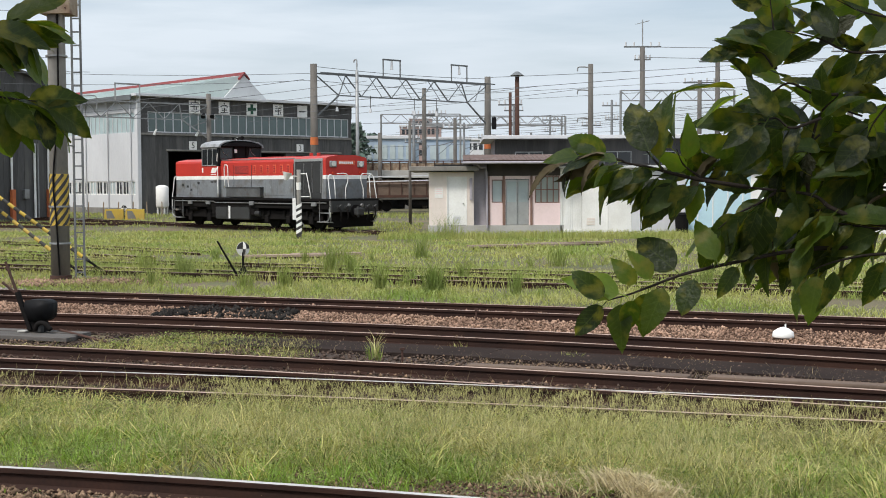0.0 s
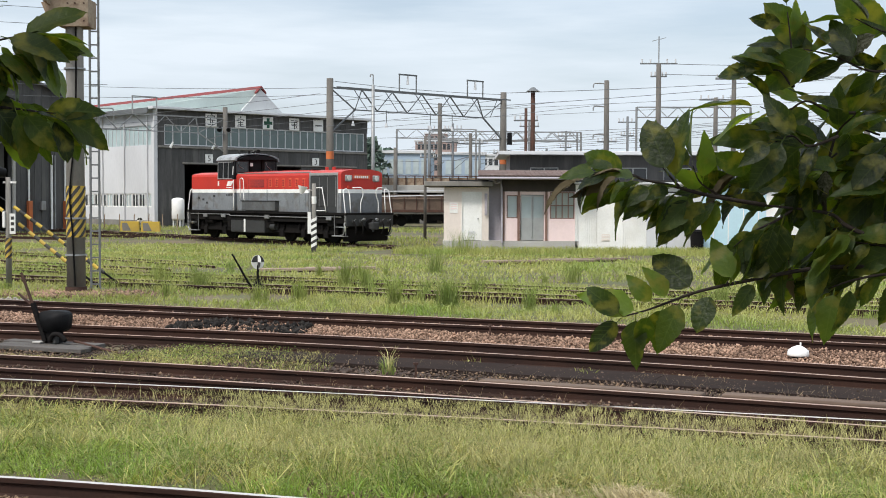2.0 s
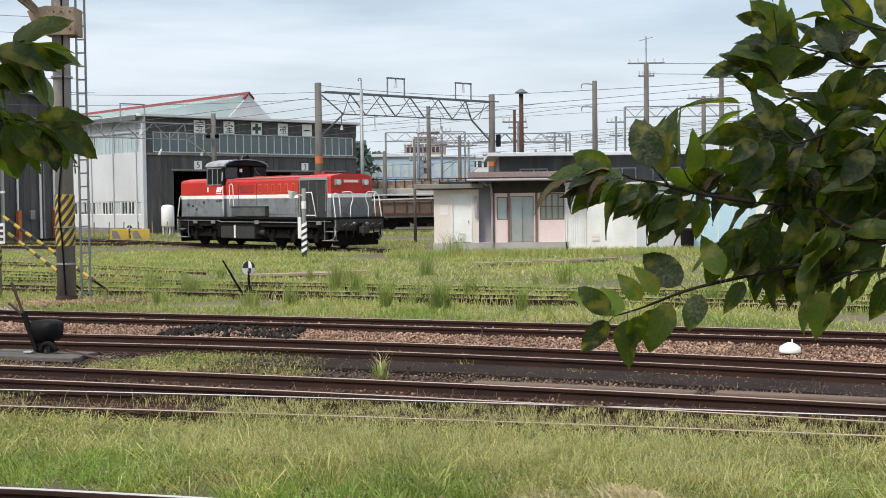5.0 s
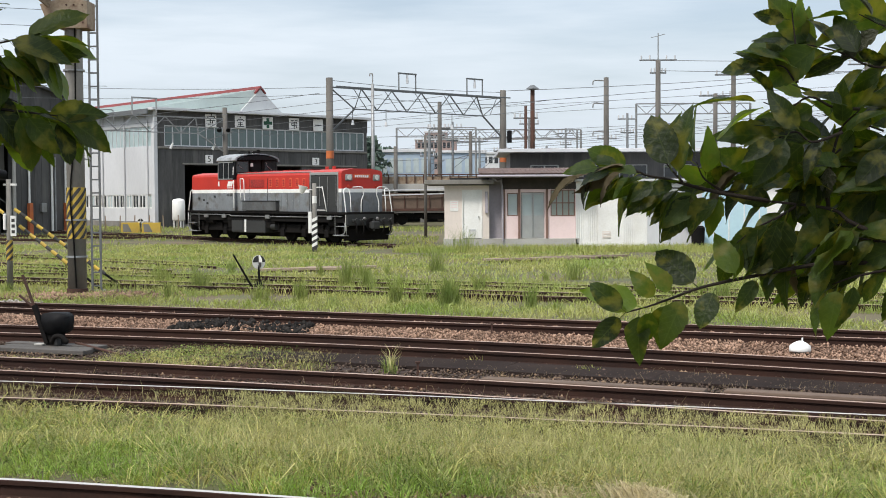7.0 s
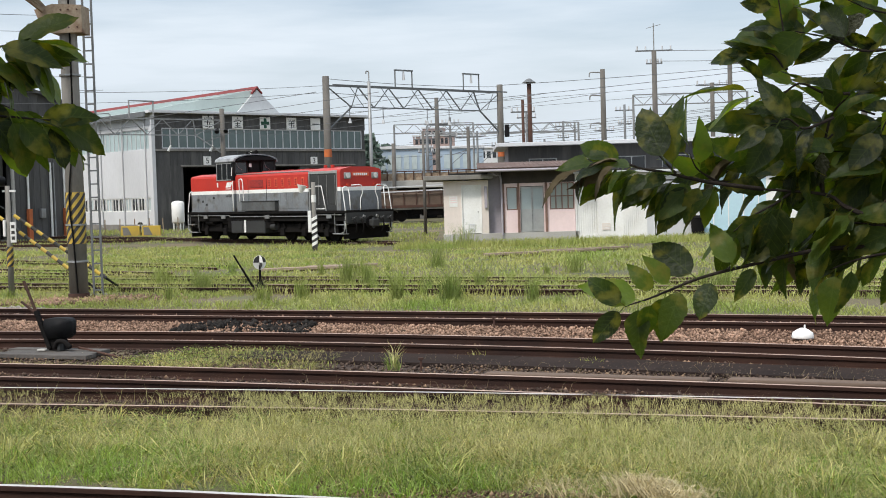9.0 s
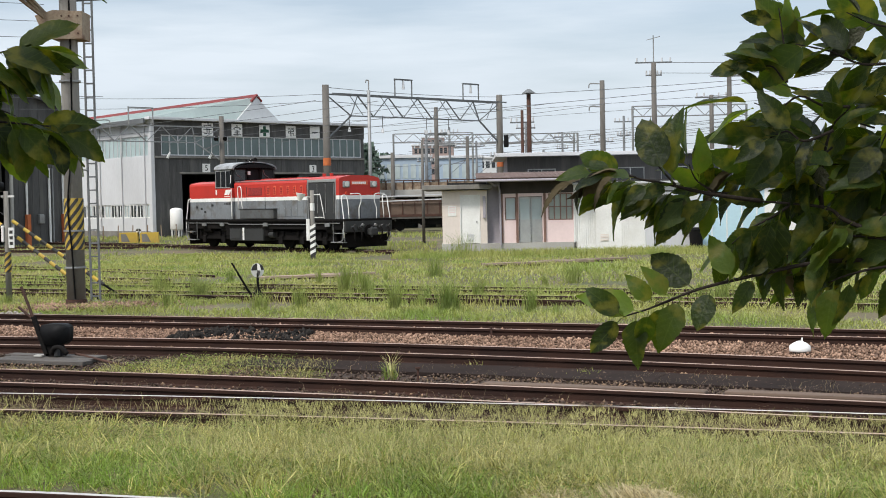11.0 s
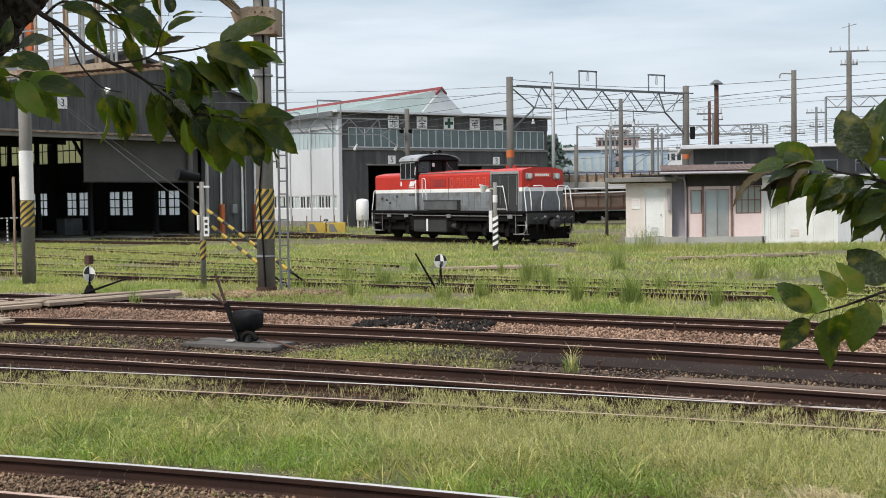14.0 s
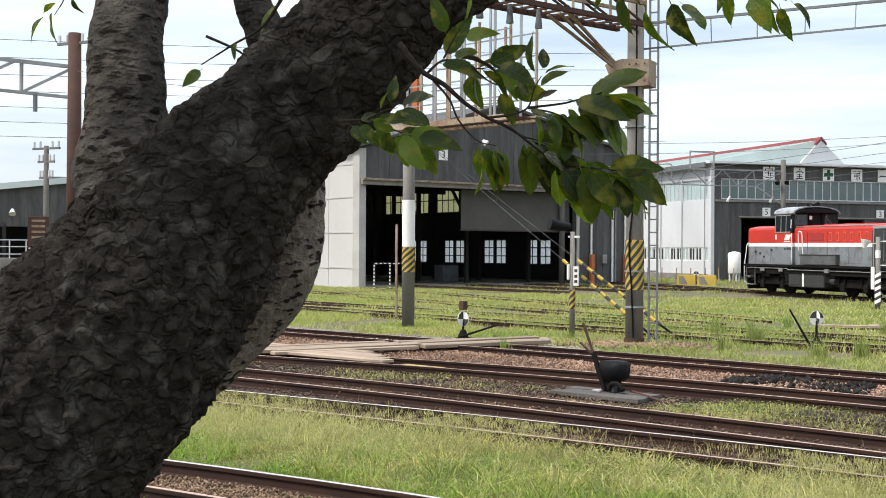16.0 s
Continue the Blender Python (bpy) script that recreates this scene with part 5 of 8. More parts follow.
def yard_gantry():
    a, b = (-8.87, 82.5), (2.73, 93.0)
    g = thing("catenary_gantry", Matrix(), "catenary gantry of concrete poles and a grey steel lattice beam", "gantry")
    for x, y in (a, b):
        pl = part("pole", rod((x, y, LOW), (x, y, 9.95), 0.27, 0.22, seg=20), M["pole"], g, "", True)
        part("orange_band", rod((x, y, 4.7), (x, y, 5.2), 0.262, 0.26, seg=20), M["orange"], pl, "faded orange band")
    A, B = Vector((*a, 9.35)), Vector((*b, 9.35))
    truss(g, A, B, 1.35, 6, 0.07, M["darksteel"])
    back = Vector((0.5, -0.5, 0))
    for i in range(6):
        q = A.lerp(B, (i + 0.5) / 6)
        part("cross_tie", bar(q, q + back, 0.035), M["darksteel"], g)
        part("back_web", bar(q + back, A.lerp(B, min(max((i + 0.95) / 6, 0.13), 0.87)) + back - Vector((0, 0, 1.35)), 0.035), M["darksteel"], g)
    part("back_chord", bar(A + back, B + back, 0.08), M["darksteel"], g)
    for u in (0.42, 0.82):
        q, d = A.lerp(B, u), (B - A).normalized()
        for s in (-0.75, 0.75):
            part("frame_post", bar(q + d * s, q + d * s + Vector((0, 0, 1.25)), 0.09), M["darksteel"], g)
        part("frame_top", bar(q - d * 0.8 + Vector((0, 0, 1.25)), q + d * 0.8 + Vector((0, 0, 1.25)), 0.1), M["darksteel"], g)
        part("insulator", rod(q + Vector((0, 0, 1.2)), q + Vector((0, 0, 0.6)), 0.06, 0.1, seg=8), M["sheet_lt"], g)
    for u in (0.12, 0.3, 0.55, 0.68):
        q = A.lerp(B, u)
        part("hanger", bar(q - Vector((0, 0, 1.25)), q - Vector((0, 0, 2.1)), 0.05), M["darksteel"], g)
        part("insulator", rod(q - Vector((0, 0, 2.1)), q - Vector((0, 0, 2.4)), 0.05, 0.12, seg=8), M["sheet_lt"], g)
    s = part("signal_head", box(3.0, 3.35, 92.5, 92.75, 4.7, 5.7, 0.05), M["blackpaint"], g, "black colour-light signal head")
    part("signal_head", box(3.0, 3.35, 92.5, 92.75, 6.1, 7.0, 0.05), M["blackpaint"], g, "black colour-light signal head")
    # A second gantry over the shed front.
    c = Vector((-17.15, 90.0, 0))
    e = Vector((-29.5, 79.0, 0))
    g2 = thing("catenary_gantry", Matrix(), "lower steel lattice gantry before the engine shed", "gantry")
    for q in (c, e):
        part("pole", rod((q.x, q.y, LOW), (q.x, q.y, 8.6), 0.2, 0.17, seg=16), M["pole"], g2, "", True)
    truss(g2, e + Vector((0, 0, 7.8)), c + Vector((0, 0, 7.8)), 1.1, 7, 0.065, M["steel"])
    q = e.lerp(c, 0.62)
    d = (c - e).normalized()
    for s in (-0.9, 0.9):
        part("frame_post", bar(q + d * s + Vector((0, 0, 7.8)), q + d * s + Vector((0, 0, 9.0)), 0.08), M["steel"], g2)
    part("frame_top", bar(q - d * 0.95 + Vector((0, 0, 9.0)), q + d * 0.95 + Vector((0, 0, 9.0)), 0.08), M["steel"], g2)
    for u in (0.2, 0.45, 0.75, 0.95):
        r = e.lerp(c, u) + Vector((0, 0, 6.7))
        part("hanger", bar(r, r - Vector((0, 0, 0.7)), 0.05), M["steel"], g2)
        part("insulator", rod(r - Vector((0, 0, 0.7)), r - Vector((0.2, 0, 1.1)), 0.06, 0.1, seg=8), M["white"], g2)
    part("lamp_arm", bar(c + Vector((-1.2, 0, 6.3)), c + Vector((0.6, 0, 6.9)), 0.06), M["darksteel"], g2)
    for s in (-0.3, 0.35):
        part("flood_lamp", rod(c + Vector((s, -0.3, 7.15)), c + Vector((s, -0.6, 6.95)), 0.10, 0.17, seg=12), M["blackpaint"], g2)


yard_gantry()


def plain_pole(x, y, top, r, material, label, arms=(), cap=False, group="yard poles", hook=False):
    p = thing("utility_pole", pose(x, y, LOW), label, "pole", group)
    h = top - LOW
    part("shaft", rod((0, 0, 0), (0, 0, h), r, r * 0.8, seg=14), material, p, "", True)
    for z, w in arms:
        a = part("crossarm", bar((-w, 0, h - z), (w, 0, h - z), 0.12), M["darksteel"], p)
        for s in (-0.9, -0.45, 0.45, 0.9):
            part("insulator", rod((s * w, 0, h - z + 0.05), (s * w, 0, h - z + 0.4), 0.07, seg=8), M["sheet_lt"], a)
    if cap:
        part("cap", rod((0, 0, h), (0, 0, h + 0.3), r * 2.6, r * 0.6, seg=14), M["darksteel"], p)
    if hook:
        part("hook", tube(smooth_line([(0, 0, h), (0, 0, h + 0.5), (-0.06, 0, h + 0.56), (-0.14, 0, h + 0.55), (-0.16, 0, h + 0.42)], 4), 0.035, 6), M["steel"], p)
    return p


def all_poles():
    plain_pole(-5.14, 70, 8.4, 0.11, M["steel"], "thin grey steel mast with a bent tip", hook=True)
    plain_pole(-2.25, 70, 5.6, 0.09, M["pole"], "slim weathered wooden pole by the platform")
    plain_pole(-2.48, 120, 11.2, 0.24, M["pole"], "concrete catenary pole beside the far tracks", ((2.5, 1.2),))
    plain_pole(0.43, 120, 8.4, 0.2, M["pole"], "concrete catenary pole beside the far tracks", ((1.0, 1.2),))
    p = plain_pole(4.99, 95, 10.2, 0.2, M["rust"], "tall rusty steel post with a flat cap", (), True)
    plain_pole(4.9, 104, 9.6, 0.15, M["rust"], "rusty steel post behind its neighbour", ((1.0, 1.0),))
    p = plain_pole(11.04, 100, 11.5, 0.24, M["pole"], "concrete catenary pole with bracket arms", ())
    for z in (0.1, 1.9, 4.1):
        part("bracket_arm", tube(smooth_line([(0, 0, 11.5 - z), (-0.7, 0, 11.55 - z), (-1.0, 0, 11.5 - z), (-1.05, 0, 11.2 - z)], 4), 0.05, 6), M["steel"], p)
    p = plain_pole(16.61, 110, 13.9, 0.26, M["pole"], "tall utility pole with crossarms and a lightning rod", ((0.0, 1.6), (1.1, 0.7)))
    part("rod", rod((0, 0, 14), (0, 0, 16.4), 0.05), M["steel"], p)
    part("rod_arm", bar((-0.6, 0, 16.0), (0.6, 0, 16.3), 0.05), M["steel"], p)
    plain_pole(21.55, 110, 11.0, 0.22, M["pole"], "concrete catenary pole beside the far tracks", ((0.2, 1.4),))
    plain_pole(23.1, 110, 13.4, 0.24, M["pole"], "concrete catenary pole beside the far tracks", ((0.8, 1.6),))
    plain_pole(-6.13, 110, 6.6, 0.2, M["pole"], "dark pole before the blue factory")
    plain_pole(33, 105, 13.5, 0.28, M["pole"], "concrete catenary pole beside the far tracks", ((0.6, 1.6),))
    plain_pole(-3.9, 135, 9.0, 0.2, M["darksteel"], "grey steel catenary mast", ((1.0, 1.4), (2.4, 1.0)))
    # Poles that the camera sees when it turns to the tree.
    p = plain_pole(-40.25, 44.5, 11.9, 0.36, M["rust"], "brown steel gantry post with cross arms", ((0.45, 1.0),))
    plain_pole(-51.42, 54.6, 7.9, 0.17, M["pole"], "wooden utility pole with crossarms", ((0.15, 1.0), (0.9, 0.6), (1.8, 0.5)))
    g = thing("catenary_gantry", Matrix(), "grey steel catenary gantry over the far tracks", "gantry")
    a, b = Vector((-40.25, 44.5, 10.35)), Vector((-49.5, 35.7, 11.2))
    part("top_chord", bar(a, b, 0.16), M["steel"], g)
    part("bottom_chord", bar(a - Vector((0, 0, 1.4)), b - Vector((0, 0, 1.4)), 0.14), M["steel"], g)
    for i in range(5):
        q, r = a.lerp(b, i / 5), a.lerp(b, (i + 0.9) / 5)
        part("post", bar(r, r - Vector((0, 0, 1.4)), 0.12), M["steel"], g)
        part("brace", bar(q, r - Vector((0, 0, 1.4)), 0.12), M["steel"], g)
    for i in range(6):
        q = a.lerp(b, (i + 0.8) / 6) - Vector((0, 0, 1.4))
        part("insulator", rod(q, q - Vector((0, 0, 0.8)), 0.1, seg=8), M["darksteel"], g)
    part("end_post", rod((-49.5, 35.7, LOW), (-49.5, 35.7, 12), 0.34, seg=14), M["rust"], g)
    # Far lattice beams between the distant catenary poles.
    g = thing("catenary_gantry", Matrix(), "distant grey lattice catenary beams over the main line", "gantry")
    for (x0, y0, x1, y1, z) in ((-2.48, 120, 11.04, 122, 8.6), (-7, 128, 1, 128, 9.2), (15, 112, 25, 112, 10.3), (-3.9, 135, 12, 137, 9.4)):
        A, B = Vector((x0, y0, z)), Vector((x1, y1, z))
        part("top_chord", bar(A, B, 0.1), M["steel"], g)
        part("bottom_chord", bar(A - Vector((0, 0, 0.9)), B - Vector((0, 0, 0.9)), 0.1), M["steel"], g)
        n = int((B - A).length / 0.9)
        for i in range(n):
            part("lattice", bar(A.lerp(B, i / n) - Vector((0, 0, 0.9 * (i % 2))), A.lerp(B, (i + 1) / n) - Vector((0, 0, 0.9 * ((i + 1) % 2))), 0.06), M["steel"], g)
        for q in (A, B):
            part("post", rod((q.x, q.y, LOW), q, 0.10, seg=10), M["steel"], g)


all_poles()


def wires():
    """Overhead wires: thin sagging lines."""
    w = thing("overhead_wires", Matrix(), "thin dark overhead wires crossing the sky", "wires", kind="stuff")
    bm = bmesh.new()

    def strand(a, b, sag, r=0.018, n=14):
        pts = [Vector(a).lerp(Vector(b), i / n) - Vector((0, 0, sag * 4 * (i / n) * (1 - i / n))) for i in range(n + 1)]
        tube(pts, r, 4, bm)
    for z in (0.6, 1.3, 2.9, 4.6, 5.2):
        strand((-60, 140, 10.6 - z), (60, 96, 13.0 - z), 0.8, 0.022)
    for z in (0.0, 0.9):
        strand((2.7, 93, 9.9 - z), (60, 105, 15.0 + z), 0.6, 0.025)
        strand((-8.9, 82.5, 9.8 - z), (2.7, 93, 9.8 - z), 0.15, 0.02)
        strand((16.6, 110, 13.9 - z), (70, 100, 14.5 - z), 0.8, 0.03)
        strand((-40, 76, 9.0 + z), (-8.9, 82.5, 8.9 + z * 0.5), 0.5, 0.018)
    for k in range(6):
        strand((-29.5 + k * 3, 79 + k * 2.2, 6.6), (-6 + k * 2.5, 52 + k, 6.4), 0.15, 0.012)
        strand((-10 + k * 4, 140, 7.5 + 0.4 * (k % 3)), (30 + k, 95, 8.5 + 0.5 * (k % 3)), 0.4, 0.022)
    for k in range(7):
        strand((-70, 30 + k * 2, 13 - k * 0.7), (-25, 76 + k * 2, 14.5 - k * 0.75), 0.5, 0.02)
    for k in range(4):
        strand((-11.5 - k * 0.3, 24 - k, 7.9), (26, 34 - k * 1.5, 9.6 + k * 0.3), 0.2, 0.012)
    strand((-16.85, 32.5, 6.6), (-40.2, 44.5, 10.2), 0.3, 0.015)
    me = bpy.data.meshes.new("overhead_wire")
    bm.to_mesh(me)
    bm.free()
    me.materials.append(M["wire"])
    o = new("wire", me)
    o.parent = w


wires()


def far_masts():
    """More thin masts and brackets along the main line."""
    r = random.Random(21)
    for i in range(9):
        x, y = -4 + i * 2.6 + r.uniform(-0.6, 0.6), 140 + r.uniform(-12, 25)
        p = plain_pole(x, y, r.uniform(7.5, 11), 0.15, M["darksteel"], "thin grey catenary mast by the main line", ((0.6, 1.0), (2.0, 0.7)), group="main line masts")
        part("bracket", bar((0, 0, 6.4), (1.8, 0, 6.9), 0.08), M["darksteel"], p)
        part("bracket", bar((0, 0, 5.4), (1.8, 0, 6.9), 0.06), M["darksteel"], p)


far_masts()
# Yard equipment and clutter.
def half_disc(disc, r, z, top, material, side):
    """The upper or lower half of a round plate's face."""
    own = bmesh.new()
    a0 = 0 if top else 180
    arc = [own.verts.new((r * math.cos(math.radians(a0 + a)), side, z + r * math.sin(math.radians(a0 + a)))) for a in range(0, 181, 12)]
    own.faces.new(arc)
    part("half", own, material, disc)


def disc_target(x, y, turn, label, lever=True, zc=0.55, r=0.185):
    """Two round plates set crosswise, each half black and half white, the other way up on the second."""
    t = thing("switch_indicator", pose(x, y, LOW, 0, 0, turn), label, "switch indicator", "switch indicators")
    part("post", rod((0, 0, 0), (0, 0, zc + 0.1), 0.03, seg=10), M["black"], t)
    z = zc + 0.17
    for k, name in enumerate(("disc", "cross_disc")):
        d = part(name, rod((0, -0.006, z), (0, 0.006, z), r, seg=32), M["white"], t, "round plate, half black and half white")
        for side in (-0.009, 0.009):
            half_disc(d, r - 0.004, z, k == 0, M["hazblack"], side)
        if k:
            d.matrix_local = pose(0, 0, 0, 0, 0, 90)
    bm = box(-0.17, 0.17, -0.15, 0.15, 0, 0.07, 0.02)
    joined(bm, rod((0, 0, 0.06), (0, 0, 0.26), 0.15, 0.06, seg=14))
    part("base", bm, M["black"], t, "black cast-iron foot")
    if lever:
        part("lever", rod((-0.15, 0, 0.08), lever, 0.03, 0.02, seg=8), M["black"], t, "black steel throw lever")
    return t


disc_target(-4.98, 30.2, 35, "crossed black and white disc switch indicator in the grass", (-0.62, 0.1, 0.92), r=0.17)
t = disc_target(-13.35, 28.75, 70, "crossed disc switch indicator with a rusty lamp top beside the crossing", (0.35, -0.9, 0.42), 0.36, 0.19)
part("lamp_top", box(-0.08, 0.08, -0.08, 0.08, 0.76, 0.98, 0.02), M["rust"], t)
disc_target(6.4, 31.2, 15, "crossed black and white disc switch indicator behind the branch", False, 0.62)
disc_target(-22.0, 85.0, 10, "small disc switch indicator between yellow blocks", False, 0.62)


def switch_lever():
    t = thing("switch_lever", pose(-6.0, 18.35, LOW + 0.115, 0, 0, -18), "black iron switch lever with a rounded weight on planks", "switch lever")
    bm = prism([(-0.19, 0.44), (-0.20, 0.30), (-0.12, 0.17), (0.12, 0.16), (0.20, 0.22), (0.22, 0.40), (0.19, 0.45), (0.10, 0.47), (-0.14, 0.465)], -0.13, 0.13)
    bmesh.ops.bevel(bm, geom=list(bm.edges), offset=0.012, segments=2, affect="EDGES")
    part("weight_box", bm, M["blackpaint"], t, "dented black iron weight", True)
    part("pedestal", prism([(-0.13, 0.0), (0.10, 0.0), (0.06, 0.2), (-0.10, 0.2)], -0.09, 0.09), M["black"], t)
    part("foot", box(0.06, 0.12, -0.16, -0.08, 0.0, 0.15, 0.01), M["loco_dark"], t)
    part("crank_arch", tube(smooth_line([(0.02, -0.15, 0.04), (0.08, -0.17, 0.13), (0.2, -0.18, 0.14), (0.30, -0.17, 0.05)], 5), 0.035, 8), M["black"], t, "", True)
    part("lever_arm", bar((-0.10, -0.1, 0.03), (-0.30, -0.12, 0.58), 0.06), M["black"], t)
    part("lever_handle", rod((-0.30, -0.12, 0.56), (-0.48, -0.14, 1.02), 0.022, seg=8), M["rust"], t)
    part("second_handle", rod((-0.28, -0.12, 0.52), (-0.52, -0.16, 0.72), 0.02, seg=8), M["rust"], t)
    part("rod", rod((0.25, 0.1, 0.02), (1.5, -0.5, -0.06), 0.02, seg=8), M["rust"], t)
    part("shim", box(-0.26, -0.12, -0.2, -0.1, 0.0, 0.025, 0.005), M["concrete_lt"], t)
    b = thing("timber_platform", pose(-6.1, 18.3, LOW, 0, 0, -20), "dark oil-soaked timber platform under the lever", "platform")
    for i in range(3):
        part("plank", box(-0.78 + random.uniform(-0.12, 0.1), 0.80 + random.uniform(-0.12, 0.15), -0.46 + i * 0.25, -0.225 + i * 0.25, 0.05, 0.105 + random.uniform(0, 0.012), 0.008), M["oilwood"], b)
    for x in (-0.65, 0.05, 0.65):
        part("bearer", box(x - 0.1, x + 0.1, -0.44, 0.27, -0.02, 0.05, 0.01), M["tie"], b)


M["oilwood"] = mat("oil_soaked_timber", (0.055, 0.049, 0.044), (0.10, 0.09, 0.082), rough=0.9, scale=1.5, fine=30, stretch=(0.4, 3, 1), bump=0.4, rand=0.2)
switch_lever()


def dome():
    t = thing("track_lamp", pose(4.62, 17.55, LOW), "white domed ground lamp on a dark foot", "ground lamp")
    part("foot", rod((0, 0, 0), (0, 0, 0.08), 0.12, 0.1, seg=16), M["black"], t)
    bm = tube([(0, 0, 0.08), (0, 0, 0.10), (0, 0, 0.16), (0, 0, 0.20), (0, 0, 0.225)], [0.145, 0.15, 0.14, 0.085, 0.03], 24)
    part("dome", bm, M["white"], t, "white enamel dome", True)
    part("knob", rod((0.03, 0, 0.21), (0.03, 0, 0.27), 0.012, seg=8), M["white"], t)


dome()


def striped_post():
    t = thing("marker_post", pose(-6.37, 53.0, LOW), "black and white striped marker post with a lamp shade", "marker post")
    part("post", rod((0, 0, 0), (0, 0, 2.9), 0.1, 0.085, seg=14), M["concrete"], t, "", True)
    part("white_cap", rod((0, 0, 2.05), (0, 0, 2.36), 0.1, 0.1, seg=14), M["white"], t)
    for i in range(5):
        part("band", prism([(-0.108, 0.2 + i * 0.26), (0.108, 0.32 + i * 0.26), (0.108, 0.46 + i * 0.26), (-0.108, 0.34 + i * 0.26)], -0.11, 0.11), M["white"], t, "white slanting band")
        part("band", prism([(-0.107, 0.07 + i * 0.26), (0.107, 0.19 + i * 0.26), (0.107, 0.32 + i * 0.26), (-0.107, 0.20 + i * 0.26)], -0.109, 0.109), M["hazblack"], t, "black slanting band")
    s = part("lamp_arm", bar((-0.06, 0, 2.62), (-0.42, -0.1, 2.66), 0.035), M["white"], t)
    part("shade", rod((-0.52, -0.1, 2.46), (-0.45, -0.1, 2.78), 0.06, 0.21, seg=14), M["white"], s)
    part("box", box(-0.26, -0.12, -0.08, 0.08, 0.8, 1.7, 0.01), M["white"], t)


striped_post()


def tank_and_blocks():
    t = thing("storage_tank", pose(-22.6, 99.0, LOW), "white upright storage tank on legs by the shed", "tank")
    bm = tube([(0, 0, 0.55), (0, 0, 0.6), (0, 0, 0.68), (0, 0, 2.15), (0, 0, 2.27), (0, 0, 2.34)], [0.16, 0.44, 0.5, 0.5, 0.4, 0.12], 28)
    part("vessel", bm, M["white"], t, "", True)
    for a in range(4):
        c, s = math.cos(a * math.tau / 4 + 0.6), math.sin(a * math.tau / 4 + 0.6)
        part("leg", bar((0.38 * c, 0.38 * s, 0), (0.4 * c, 0.4 * s, 0.8), 0.09), M["white"], t)
    part("pipe", rod((0.2, 0, 0), (0.2, 0, 0.9), 0.06, seg=8), M["steel"], t)
    for x, y in ((-22.55, 84.6), (-21.0, 84.0)):
        b = thing("yellow_block", pose(x, y, LOW, 0, 0, 8), "yellow and grey concrete buffer block by the track", "block", "yellow blocks")
        part("block", prism([(-0.62, 0), (0.62, 0), (0.58, 0.72), (-0.58, 0.72)], -0.35, 0.35), M["yellow"], b)
        part("patch", prism([(-0.45, 0.1), (0.1, 0.1), (-0.15, 0.62), (-0.5, 0.62)], -0.36, -0.352), M["concrete"], b)
    # Rails and stakes before the shed.
    f = thing("stake_row", pose(-27.5, 92.0, LOW, 0, 0, 10), "row of thin wooden stakes before the shed wall", "stakes")
    for i in range(8):
        part("stake", bar((i * 1.05, 0, 0), (i * 1.05 + random.uniform(-0.05, 0.05), 0, 1.1), 0.07), M["rustpaint"], f)


tank_and_blocks()


